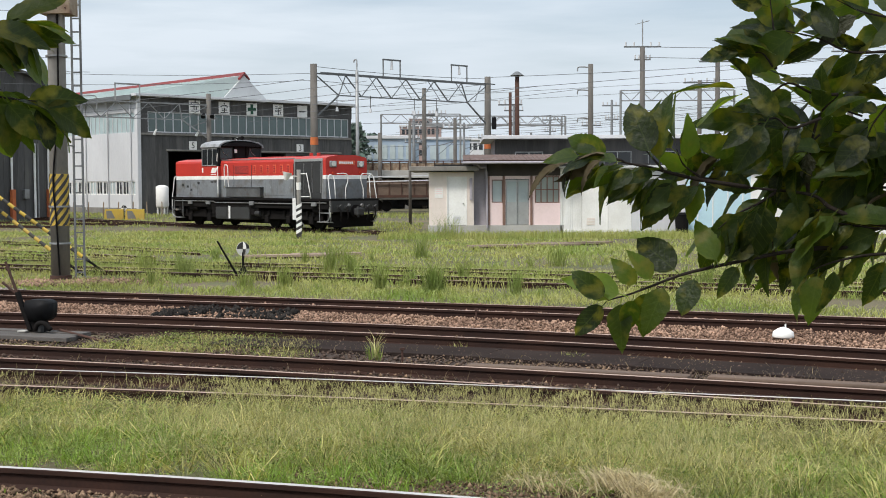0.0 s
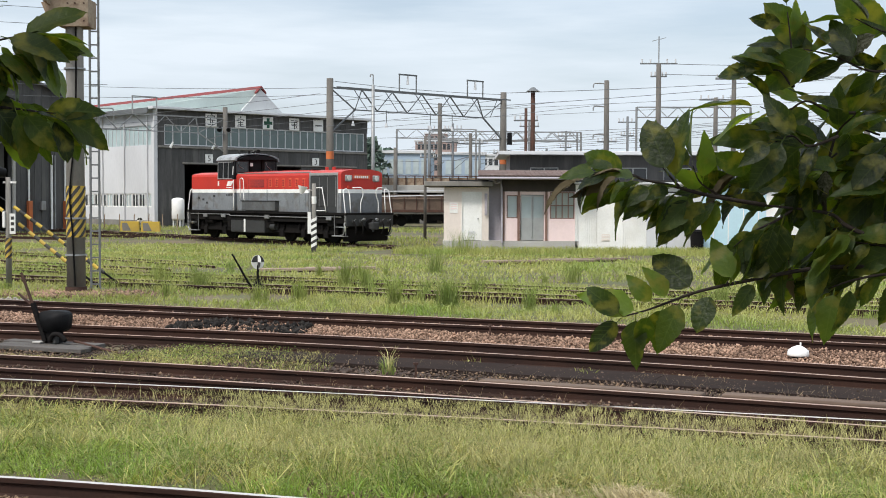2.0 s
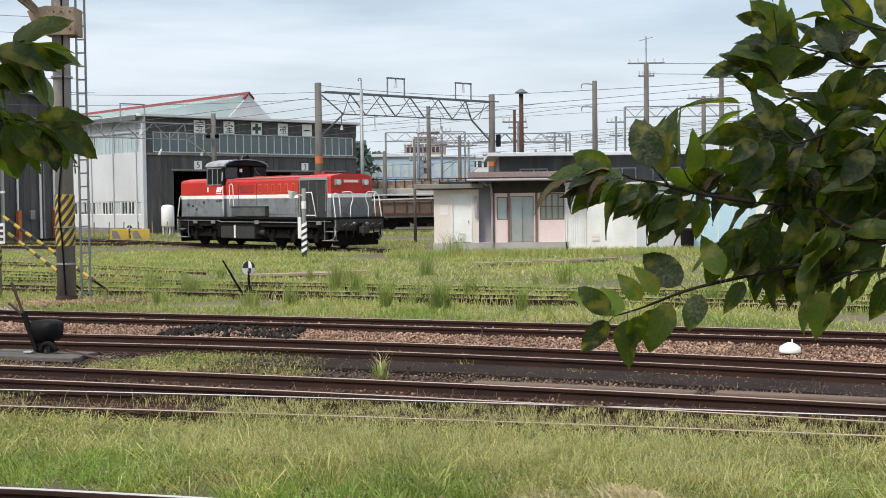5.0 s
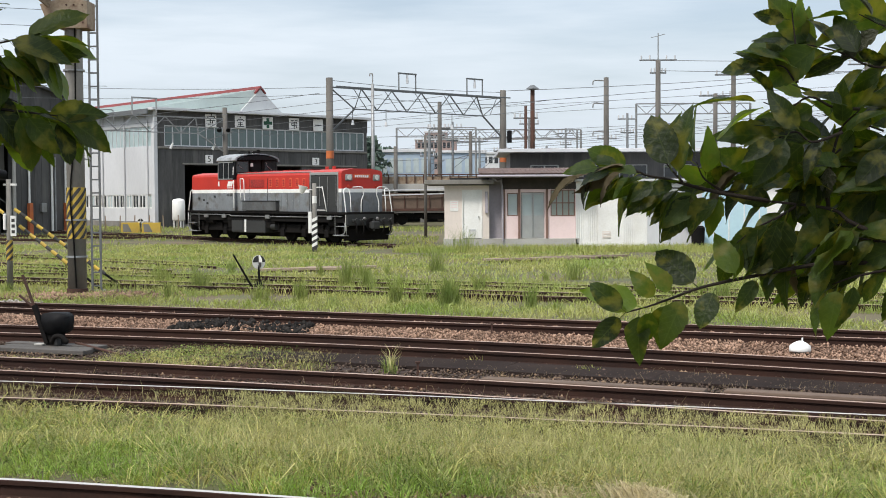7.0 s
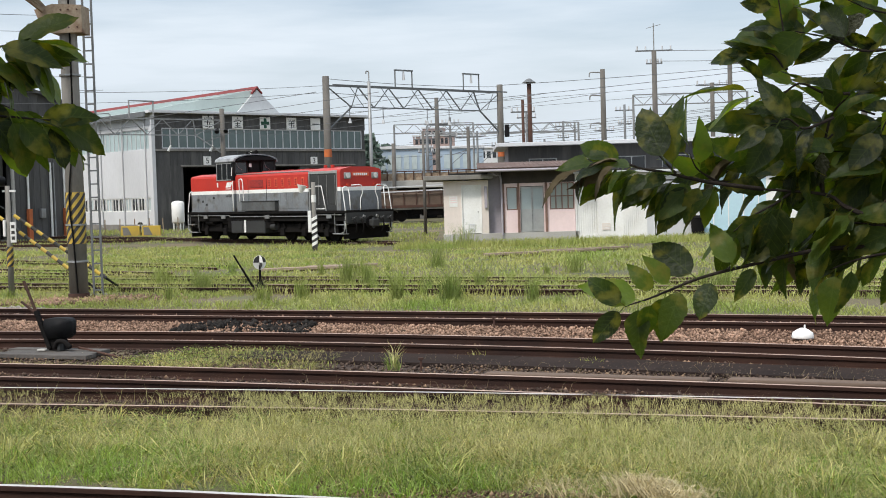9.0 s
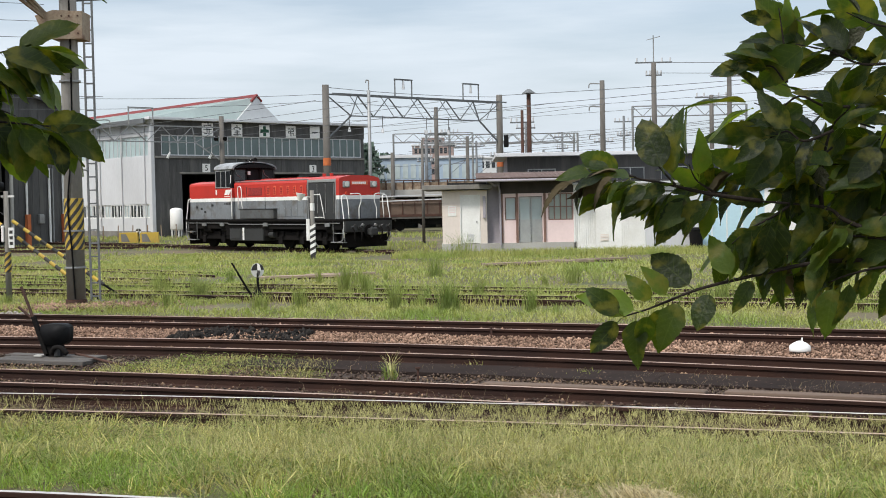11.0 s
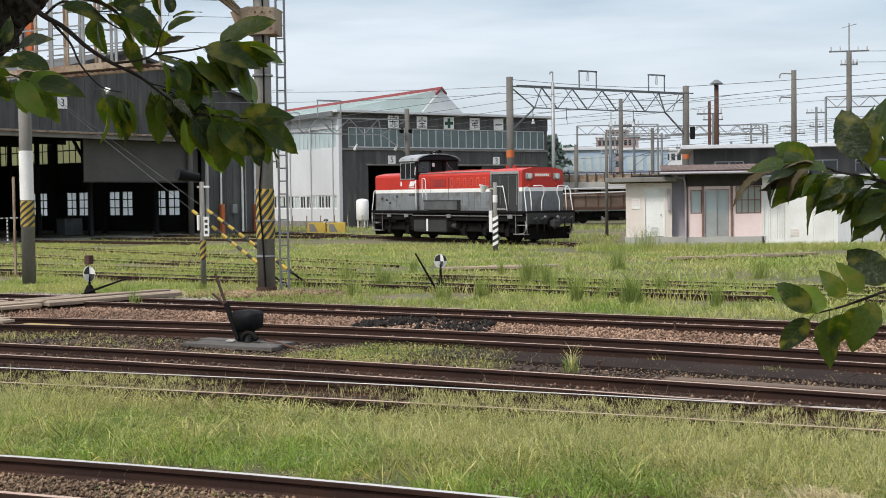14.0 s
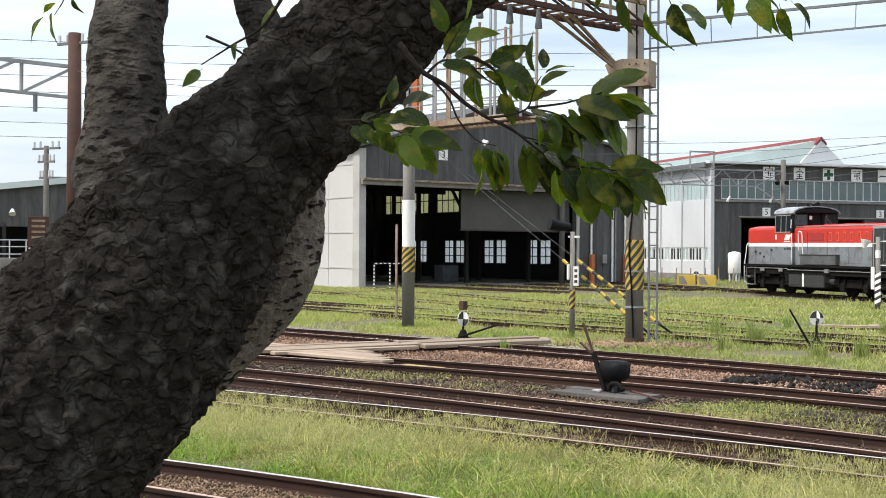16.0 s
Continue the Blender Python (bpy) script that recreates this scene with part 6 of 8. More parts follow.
def boards():
    """Planks lying in the grass and the plank crossing."""
    c = thing("plank_crossing", Matrix(), "grey weathered plank crossing laid over the tracks", "crossing")
    a, b = Vector((-14.6, 21.6, 0)), Vector((-10.7, 27.9, 0))
    d = (b - a).normalized()
    n = Vector((-d.y, d.x, 0))
    ang = math.degrees(math.atan2(d.y, d.x))
    for i in range(6):
        for k in range(2):
            q = a + n * (i * 0.25 - 0.6) + d * (k * 3.7 + random.uniform(-0.3, 0.25))
            part("plank", box(0, 3.6 + random.uniform(-0.3, 0.1), 0, 0.235, -0.05, 0.012 + random.uniform(0, 0.03), 0.012), M["plank"], c, m=pose(q.x, q.y, 0, random.uniform(-2, 2), random.uniform(-0.5, 0.3), ang + random.uniform(-1.2, 1.2)))
    for i in range(6):
        q = Vector((-17.0, 23.6, 0)) + Vector((0.25, -0.3, 0)) * i
        part("plank", box(0, 4.6, 0, 0.3, -0.05, 0.0 + random.uniform(0, 0.015), 0.008), M["plank"], c, m=pose(q.x, q.y, 0, 0, 0, -16))
    part("apron", prism([(-0.8, LOW - 0.02), (0.8, LOW - 0.02), (0.45, -0.03), (-0.3, -0.02)], -0.4, 0.4), M["plank"], c, m=pose(-11.4, 28.3, 0, 0, 0, 20))
    y = thing("yellow_board", pose(-10.3, 20.45, LOW + 0.02, 0, 0, -18), "yellowed board lying between the tracks", "board")
    part("plank", box(-0.5, 0.5, -0.08, 0.08, 0.06, 0.13, 0.01), M["straw_board"], y)
    part("block", box(-0.6, 0.6, -0.05, 0.05, -0.02, 0.06), M["oldtimber"], y)
    for x, y_, l, r in ((-5.0, 38.6, 2.6, 12), (-3.9, 39.4, 2.2, 16), (2.6, 44.6, 4.2, 18), (4.3, 46.0, 3.4, 20), (-4.5, 59.0, 2.4, 40)):
        t = thing("loose_board", pose(x, y_, LOW + 0.05, 0, 0, r), "pale weathered board lying in the grass", "board", "boards in the grass")
        part("plank", box(-l / 2, l / 2, -0.15, 0.15, 0, 0.08, 0.01), M["plank"], t)
        part("bearer", box(-l / 2 + 0.2, l / 2 - 0.2, -0.06, 0.06, -0.1, 0.0, 0.01), M["rust"], t)
    # The long dark trough beside the siding.
    t = thing("cable_trough", Matrix(), "long dark steel cable trough beside the rusty siding", "trough")
    x = -3.2
    while x < 11:
        y0 = line_y(RAIL_E, x) - 1.14 - 0.62
        s = math.degrees(math.atan(RAIL_E[1] + 2 * RAIL_E[2] * min(max(x, -12), 5)))
        part("cover", box(0, 2.0, -0.5, 0.34, -0.1, 0.05, 0.006), M["trough"], t, m=pose(x, y0, LOW + 0.02, 0, 0, s))
        x += 1.99 * math.cos(math.radians(s))
    # Old sleepers lying beside the turnout.
    for x, y_, l, r in ((4.2, 13.2, 3.0, -23), (1.4, 14.25, 2.6, -22)):
        t = thing("old_sleeper", pose(x, y_, LOW, 0, 0, r), "brown weathered timber lying beside the rail", "timber", "loose timbers")
        part("timber", box(-l / 2, l / 2, -0.11, 0.11, 0, 0.13, 0.02), M["oldtimber"], t)
    for x, y_ in ((-0.6, 15.35), (0.4, 20.2), (2.9, 20.9), (7.2, 15.9)):
        t = thing("stake", pose(x, y_, LOW, 0, 0, 20), "short rusty marker stake beside the rail", "stake", "marker stakes")
        part("stake", box(-0.012, 0.012, -0.012, 0.012, 0, 0.24, 0.003), M["rust"], t)
        part("head", box(-0.03, 0.03, -0.018, 0.018, 0.21, 0.24, 0.004), M["rust"], t)


M["straw_board"] = mat("yellowed_board", (0.46, 0.33, 0.10), (0.30, 0.21, 0.08), rough=0.8, scale=2, fine=30, stretch=(0.4, 3, 1), bump=0.3, stain=(0.2, 0.14, 0.07))
M["oldtimber"] = mat("old_timber", (0.15, 0.105, 0.078), (0.085, 0.06, 0.045), rough=0.95, scale=2, fine=30, stretch=(0.4, 3, 1), bump=0.4)
M["trough"] = mat("dark_trough_cover", (0.036, 0.026, 0.022), (0.022, 0.016, 0.014), rough=0.95, scale=1.0, fine=30, bump=0.2, rand=0.08, spec=0.05)
boards()


def platform_and_wagons():
    p = thing("station_platform", pose(-14, 118, 0, 0, 0, 2), "raised concrete platform with a rusty fence", "platform")
    part("deck", box(0, 22, 0, 5, 3.0, 3.4, 0.02), M["concrete_lt"], p)
    part("parapet", box(0, 22, -0.2, 0.0, 2.75, 3.45, 0.02), M["concrete_lt"], p)
    for i in range(8):
        part("pier", box(1.0 + 2.9 * i, 1.5 + 2.9 * i, 0.6, 1.1, LOW - 0.1, 3.0, 0.02), M["concrete"], p)
    f = part("fence_rail", bar((0, 0.05, 4.3), (22, 0.05, 4.3), 0.1), M["rust"], p)
    part("fence_panel", box(0, 22, 0.1, 0.14, 3.45, 4.15), M["rustpaint"], p)
    for i in range(27):
        part("fence_post", bar((0.2 + i * 0.82, 0, 3.4), (0.2 + i * 0.82, 0, 4.3), 0.1), M["rust"], p)
    # Back wall carries the shade beneath the deck in its colour.
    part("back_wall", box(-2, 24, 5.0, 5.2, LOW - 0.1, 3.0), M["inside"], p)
    for k, y in enumerate((100, 106)):
        w = thing("flat_wagon", pose(-1.5 - k, y, 0, 0, 0, 4), "rusty flat wagon with a brown timber load", "wagon", "parked wagons")
        part("deck", box(-7, 7, -1.3, 1.3, 0.95, 1.25, 0.03), M["concrete"], w)
        part("side_sill", box(-7, 7, -1.36, -1.3, 1.1, 1.3), M["rust"], w)
        part("load", box(-6.5, 6.5, -1.1, 1.1, 1.25, 2.2 + 0.3 * k, 0.05), M["oldtimber"], w, "dull brown timber load")
        for i in range(14):
            part("stake", bar((-6.3 + 0.97 * i, -1.14, 1.2), (-6.3 + 0.97 * i, -1.14, 2.25 + 0.3 * k), 0.07), M["rust"], w)
        part("top_rail", bar((-7, -1.3, 2.3 + 0.4 * k), (7, -1.3, 2.6 + 0.4 * k), 0.08), M["sheet_lt"], w)
        for x in (-5.2, -3.6, 3.6, 5.2):
            part("wheel", rod((x, -0.62, 0.42), (x, -0.5, 0.42), 0.42, seg=20), M["black"], w)
            part("wheel", rod((x, 0.5, 0.42), (x, 0.62, 0.42), 0.42, seg=20), M["black"], w)
        part("brake_gear", box(-2, 2, -1.0, 1.0, 0.45, 0.9, 0.05), M["black"], w)
        part("yellow_box", box(1.5, 2.3, -1.32, -1.1, 0.5, 0.95, 0.03), M["orange"], w)


platform_and_wagons()
# Distance.
def far_block(x, y, w, d, h, material, label, rows, cols, glass="glass_dark", name="far_building", turn=0):
    b = thing(name, pose(x, y, 0, 0, 0, turn), label, "building", "distant buildings")
    fl, du = (h - 0.6) / rows, (w - 1.0) / cols
    part("wall", box(0, w, 0, d, LOW - 0.1, h, 0.02), material, b)
    part("roof", box(-0.3, w + 0.3, -0.3, d + 0.3, h, h + 0.5, 0.05), M["sheet_lt"], b)
    me = None
    for i in range(cols):
        for j in range(rows):
            if me is None:
                bm = box(-du * 0.33, du * 0.33, -0.06, 0.05, -fl * 0.26, fl * 0.26)
                me = bpy.data.meshes.new("window")
                bm.to_mesh(me)
                bm.free()
                me.materials.append(M[glass])
            o = new("window", me)
            o.parent = b
            o.matrix_local = pose(0.5 + du * (i + 0.5), 0, 0.5 + fl * (j + 0.55))
    return b


far_block(-19, 200, 13.5, 20, 9.4, M["fac_blue"], "blue-grey factory block with rows of windows", 2, 10, "glass")
far_block(-4.5, 230, 8, 20, 10.3, M["fac_blue"], "blue-grey factory annex beside the line", 2, 4, "glass")
b = far_block(-16, 400, 13, 20, 20.5, M["fac_brick"], "brown brick apartment block on the rise", 6, 9)
far_block(-13, 402, 7, 14, 23.0, M["fac_brick"], "brown brick upper storeys of the block", 7, 5)
far_block(2.0, 300, 9, 20, 12.6, M["fac_white"], "white concrete housing block", 4, 6)
far_block(11.0, 310, 8, 20, 10.5, M["fac_white"], "white concrete housing block", 3, 5)
far_block(-1, 380, 9, 20, 15.5, M["fac_white"], "white concrete housing block", 4, 6)
far_block(22, 330, 26, 25, 9.0, M["fac_white"], "long pale low building beyond the line", 2, 14)
far_block(-60, 330, 30, 25, 9.0, M["fac_white"], "long pale low building beyond the line", 2, 14)
far_block(60, 300, 40, 25, 11.0, M["fac_blue"], "long blue-grey building beyond the line", 3, 16)


def tree_clump(x, y, h, w, seed_):
    rnd = random.Random(seed_)
    t = thing("tree", pose(x, y, LOW), "distant dark green leafy tree", "tree", "distant trees")
    trunk = tube([(0, 0, 0), (0.2, 0, h * 0.4), (0, 0, h * 0.75)], [0.4, 0.3, 0.1], 8)
    for k in range(4):
        a = rnd.uniform(0, 6.28)
        tube([(0.1, 0, h * (0.35 + 0.08 * k)), (math.cos(a) * w * 0.3, math.sin(a) * w * 0.3, h * (0.6 + 0.06 * k))], [0.15, 0.05], 6, trunk)
    part("trunk", trunk, M["twig"], t)
    n = 900
    verts, faces = [], []
    for i in range(n):
        u, a = rnd.random(), rnd.uniform(0, 6.28)
        z = h * (0.35 + 0.65 * rnd.random())
        rr = w * 0.5 * math.sqrt(max(0.05, 1 - ((z / h - 0.62) / 0.42) ** 2)) * math.sqrt(u) * (0.8 + 0.4 * noise.noise((a * 2, z, seed_)))
        c = Vector((rr * math.cos(a), rr * math.sin(a), z))
        s = h * 0.035
        p = len(verts)
        for q in range(4):
            verts.append(tuple(c + Vector((rnd.uniform(-s, s) * 1.6, rnd.uniform(-s, s) * 1.6, rnd.uniform(-s, s) * 1.6))))
        faces += [(p, p + 1, p + 2), (p, p + 2, p + 3)]
    mesh_object("crown", verts, faces, M["hill"], parent=t)


for i, (x, y, h, w) in enumerate(((-15.6, 195, 11.5, 8), (-13.0, 210, 10.5, 6), (-20, 230, 13, 9), (34, 290, 12, 12), (46, 300, 10, 11), (-95, 200, 9, 10))):
    tree_clump(x, y, h, w, i)


def far_hill():
    verts, faces = [], []
    n = 60
    for i in range(n + 1):
        x = -500 + i * 1000 / n
        h = 14 + 8 * noise.noise((x * 0.01, 3.3, 0)) + 4 * noise.noise((x * 0.05, 1, 0))
        verts += [(x, 900, LOW), (x, 950, max(3, h)), (x, 1050, LOW)]
    for i in range(n):
        a = i * 3
        faces += [(a, a + 3, a + 4, a + 1), (a + 1, a + 4, a + 5, a + 2)]
    mesh_object("backdrop", verts, faces, M["haze"], "low hazy blue-green ridge on the horizon", "hill", "structure")


M["haze"] = mat("hazy_ridge", (0.28, 0.33, 0.36), (0.24, 0.29, 0.32), rough=1, scale=0.02, fine=0.2, bump=0)
far_hill()


def west_station():
    """The open-sided hall, fence and board that show past the tree."""
    h = thing("maintenance_hall", pose(-86, 70, 0, 0, 0, 43), "long dark maintenance hall with a pale green roof", "hall")
    part("roof", prism([(-3, 5.3), (26, 8.6), (26, 9.1), (-3, 5.8)], -1, 24), M["roof_lt"], h, "pale green sloping roof")
    part("upper_wall", prism([(-2.6, 3.9), (25.6, 3.9), (25.6, 8.5), (-2.6, 5.3)], -0.6, -0.4), M["sheet_dk"], h, "dark sheeted upper wall")
    # Back wall and columns have the hall's inner shade in their colour.
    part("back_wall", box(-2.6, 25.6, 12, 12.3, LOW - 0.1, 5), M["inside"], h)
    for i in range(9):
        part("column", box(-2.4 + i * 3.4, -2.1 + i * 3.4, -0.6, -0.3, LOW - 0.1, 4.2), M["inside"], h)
    part("end_wall", box(25.3, 25.6, -0.4, 12, LOW - 0.1, 8), M["sheet_dk"], h)
    for x in (2, 9, 15):
        part("roof_vent", box(x, x + 1.4, 3, 4, 6.0 + x * 0.11, 6.6 + x * 0.11), M["darksteel"], h)
    part("floodlight", rod((12, -0.8, 5.3), (12, -1.1, 4.9), 0.1, 0.3, seg=12), M["white"], h)
    p = thing("loading_platform", pose(-62, 52, 0, 0, 0, 43), "low platform with a pale steel fence", "platform")
    part("deck", box(-4, 20, 0, 3, LOW - 0.1, 1.5, 0.02), M["concrete"], p)
    for i in range(26):
        part("fence_post", bar((-4 + i * 0.95, 0.05, 1.5), (-4 + i * 0.95, 0.05, 2.6), 0.07), M["sheet_lt"], p)
    for z in (1.75, 2.2, 2.6):
        part("fence_rail", bar((-4, 0.05, z), (20, 0.05, z), 0.06), M["sheet_lt"], p)
    s = thing("notice_board", pose(-49.6, 52.1, LOW, 0, 0, 43), "tall brown notice board with pale bars", "notice board")
    part("board", box(-0.55, 0.55, -0.06, 0.06, 2.3, 4.0, 0.02), M["rust"], s)
    for k in range(5):
        part("text_bar", box(-0.35, 0.35, -0.075, -0.06, 2.5 + k * 0.3, 2.62 + k * 0.3), M["rustpaint"], s)
    part("post", bar((-0.45, 0, 0), (-0.45, 0, 2.3), 0.1), M["white"], s)
    part("post", bar((0.45, 0, 0), (0.45, 0, 2.3), 0.1), M["white"], s)
    r = thing("roof_sign", pose(-120, 117, 0, 0, 0, 43), "small pink sign on a far white roof", "sign")
    part("panel", box(-1.4, 1.4, -0.1, 0.1, 9.3, 11, 0.02), M["pinksign"], r)
    part("stand", box(-1.3, 1.3, 0.1, 0.3, LOW - 0.1, 9.4), M["darksteel"], r)


M["pinksign"] = mat("pink_sign_panel", (0.65, 0.12, 0.25), rough=0.5, bump=0)
west_station()
# Grass, weeds and stones.
rng = np.random.default_rng(7)


def tufted(p, k, spread):
    """Gathers points into tufts of about k; gives the points and the outward way of each."""
    c = p[rng.integers(0, len(p), max(1, len(p) // k))]
    i = rng.integers(0, len(c), len(p))
    d = rng.normal(0, spread, (len(p), 2))
    return c[i] + d, np.arctan2(d[:, 1], d[:, 0]), i


def blades(name, xy, h, w, material, label, lean=0.45, z0=LOW, parent=None, way=None):
    """Many bent blades in one mesh: xy, height and width per blade."""
    n = len(xy)
    a = rng.uniform(0, math.tau, n) if way is None else way + rng.normal(0, 0.5, n)
    face = rng.uniform(0, math.pi, n)
    bend = rng.uniform(0.1 + 0.16 * lean, lean, n) * h
    dx, dy = np.cos(a) * bend, np.sin(a) * bend
    wx, wy = np.cos(face) * w / 2, np.sin(face) * w / 2
    x, y = xy[:, 0], xy[:, 1]
    z = np.full(n, z0) - 0.02
    v = np.empty((n, 5, 3))
    v[:, 0] = np.stack([x - wx, y - wy, z], 1)
    v[:, 1] = np.stack([x + wx, y + wy, z], 1)
    v[:, 2] = np.stack([x + wx * 0.8 + dx * 0.35, y + wy * 0.8 + dy * 0.35, z + h * 0.6], 1)
    v[:, 3] = np.stack([x - wx * 0.8 + dx * 0.35, y - wy * 0.8 + dy * 0.35, z + h * 0.6], 1)
    v[:, 4] = np.stack([x + dx, y + dy, z + h * np.clip(1.05 - 0.3 * (bend / h), 0.25, 1.0) * rng.uniform(0.85, 1.0, n)], 1)
    i = np.arange(n) * 5
    me = bpy.data.meshes.new(name)
    me.vertices.add(n * 5)
    me.vertices.foreach_set("co", v.ravel())
    loops = np.stack([i, i + 1, i + 2, i + 3, i + 3, i + 2, i + 4], 1).ravel()
    me.loops.add(n * 7)
    me.loops.foreach_set("vertex_index", loops.astype(np.int32))
    me.polygons.add(n * 2)
    starts = np.stack([np.arange(n) * 7, np.arange(n) * 7 + 4], 1).ravel()
    me.polygons.foreach_set("loop_start", starts.astype(np.int32))
    me.update(calc_edges=True)
    me.validate()
    me.materials.append(material)
    ob = new(name, me)
    if parent is not None:
        ob.parent = parent
        return tagged(ob, kind="stuff")
    return tagged(ob, label, "grass", "", "stuff")


def patch(x, y, s, seed_):
    """Smooth noise from 0 to 1 over the plan."""
    return np.array([noise.noise((a * s, b * s, seed_)) for a, b in zip(x, y)]) * 0.5 + 0.5


def ly(c, x):
    xc = np.clip(x, c[3], c[4])
    return c[0] + c[1] * xc + c[2] * xc * xc + (c[1] + 2 * c[2] * xc) * (x - xc)


TRACKS = ((RAIL_A, 1.10), (RAIL_C, 1.09), (RAIL_D, 1.13), (RAIL_E, 1.14), (RAIL_F, 1.18), (RAIL_G, 1.2), (RAIL_H, 1.2), (RAIL_L, 1.547), (RAIL_P, 1.4), (RAIL_Q, 1.32))


def off_rails(x, y, gap=0.09):
    keep = np.ones(len(x), bool)
    for c, g in TRACKS:
        yy = ly(c, x)
        keep &= (np.abs(y - yy) > gap) & (np.abs(y - yy + g) > gap)
    return keep


def strip(n, x0, x1, lo, hi, s=0.0, thresh=0.0, seed_=1.0):
    """Points between two lines of the plan, thinned by noise."""
    x = rng.uniform(x0, x1, n)
    u = rng.uniform(0, 1, n)
    y = lo(x) + (hi(x) - lo(x)) * u
    k = off_rails(x, y)
    if s:
        k &= patch(x, y, s, seed_) + rng.uniform(-0.12, 0.12, n) > thresh
    return np.stack([x[k], y[k]], 1)


def clear(p):
    """Leaves a bare patch of gravel free."""
    return ((p[:, 0] - 0.75) / 1.3) ** 2 + ((p[:, 1] - 8.65 + 0.3 * (p[:, 0] - 0.75)) / 0.5) ** 2 > rng.uniform(0.5, 1.2, len(p))


def off_platform(p):
    """Keeps the lever's platform bare, and thins what grows towards the crossing."""
    dx, dy = p[:, 0] + 6.1, p[:, 1] - 18.3
    u, v = dx * math.cos(0.35) - dy * math.sin(0.35), dx * math.sin(0.35) + dy * math.cos(0.35)
    return ~((np.abs(u) < 1.35) & (np.abs(v + 0.15) < 0.95)) & ((p[:, 0] > -7.2) | (rng.uniform(0, 1, len(p)) < 0.3))


def meadow():
    # Long grass between the near tracks.
    p = strip(210000, -13, 7, lambda x: ly(RAIL_A, x) + 0.35, lambda x: ly(RAIL_C, x) - 1.25, 0.5, 0.32, 2.0)
    away = p[:, 1] - ly(RAIL_A, p[:, 0]) - 0.3
    p = p[(rng.uniform(0, 1, len(p)) < np.clip(away / 1.3 - 0.05, 0.03, 1)) & clear(p)]
    edge = np.clip((p[:, 1] - ly(RAIL_A, p[:, 0])) / 1.2, 0.35, 1.0)
    n = len(p)
    tall = rng.uniform(0.09, 0.29, n) * edge * (0.7 + 0.6 * patch(p[:, 0], p[:, 1], 0.6, 5))
    half = n // 3
    blades("grass", p[:half], tall[:half] * 0.6, rng.uniform(0.003, 0.007, half), M["grass"], "short green undergrowth between the near tracks", 1.5)
    q, way, i = tufted(p[half:], 34, 0.05)
    grow = rng.uniform(0.45, 1.5, 100000)[i]
    k = off_rails(q[:, 0], q[:, 1], 0.16)
    dark = (i % 5 < 2) & k
    blades("grass", q[dark], (tall[half:] * grow * 0.8)[dark], rng.uniform(0.003, 0.007, int(dark.sum())), M["grass_dark"], "darker tufts of grass between the near tracks", 2.1, way=way[dark])
    k &= ~dark
    blades("grass", q[k], (tall[half:] * grow)[k], (rng.uniform(0.003, 0.007, len(q)) * np.where(grow > 1.2, 1.7, 1.0))[k], M["grass"], "dense tufts of long green grass between the near tracks", 2.3, way=way[k])
    p = strip(22000, -13, 7, lambda x: ly(RAIL_A, x) + 0.8, lambda x: ly(RAIL_C, x) - 1.18, 0.4, 0.42, 9.0)
    n = len(p)
    blades("seed_grass", p, rng.uniform(0.22, 0.46, n), rng.uniform(0.002, 0.0045, n), M["seed"], "pale dry seed stalks among the grass", 1.5)
    # Feathery seed heads: short hairs near the tops of the stalks.
    q = np.repeat(p[::3], 9, 0) + rng.normal(0, 0.035, (len(p[::3]) * 9, 2))
    blades("seed_heads", q, rng.uniform(0.04, 0.09, len(q)), np.full(len(q), 0.003), M["seed"], "feathery pale seed heads over the grass", 1.2, 0.16)
    # Lush young grass towards the near rail, and dry stalks along the far edge.
    p = strip(75000, -13, 7, lambda x: ly(RAIL_A, x) + 0.45, lambda x: ly(RAIL_A, x) + 2.6, 0.9, 0.47, 21.0)
    p = p[clear(p)]
    q, way, i = tufted(p, 26, 0.035)
    k = off_rails(q[:, 0], q[:, 1], 0.2)
    n = int(k.sum())
    blades("lush_grass", q[k], rng.uniform(0.08, 0.23, n) * rng.uniform(0.5, 1.35, 100000)[i][k], rng.uniform(0.004, 0.010, n), M["grass_lush"], "bright lush grass tufts along the near rail", 1.3, way=way[k])
    p = np.concatenate([strip(15000, -13, 7, lambda x: ly(RAIL_C, x) - 2.3, lambda x: ly(RAIL_C, x) - 1.1, 1.1, 0.46, 31.0), strip(4500, -13, 7, lambda x: ly(RAIL_C, x) - 1.0, lambda x: ly(RAIL_C, x) - 0.06, 1.1, 0.5, 31.0)])
    n = len(p)
    blades("dry_stalks", p, rng.uniform(0.10, 0.32, n), rng.uniform(0.002, 0.005, n), M["hay"], "tangled dry brown stalks along the rail", 2.6)
    p = strip(9000, -9, 4, lambda x: ly(RAIL_A, x) - 2.2, lambda x: ly(RAIL_A, x) + 0.5, 1.2, 0.5, 33.0)
    n = len(p)
    blades("dry_stalks", p, rng.uniform(0.04, 0.16, n), rng.uniform(0.002, 0.005, n), M["hay"], "dry stalks scattered over the soil", 2.8)
    # Weeds along the rails.
    p = strip(3000, -12, 7, lambda x: ly(RAIL_C, x) - 1.5, lambda x: ly(RAIL_C, x) - 0.05, 0.9, 0.45, 4.0)
    n = len(p)
    blades("rail_weeds", p, rng.uniform(0.12, 0.34, n), rng.uniform(0.003, 0.007, n), M["seed"], "dry brown weeds along the rail", 1.0)
    p = strip(40000, -12, -1.6, lambda x: ly(RAIL_D, x) + 0.15, lambda x: ly(RAIL_E, x) - 1.3, 0.8, 0.50, 6.0)
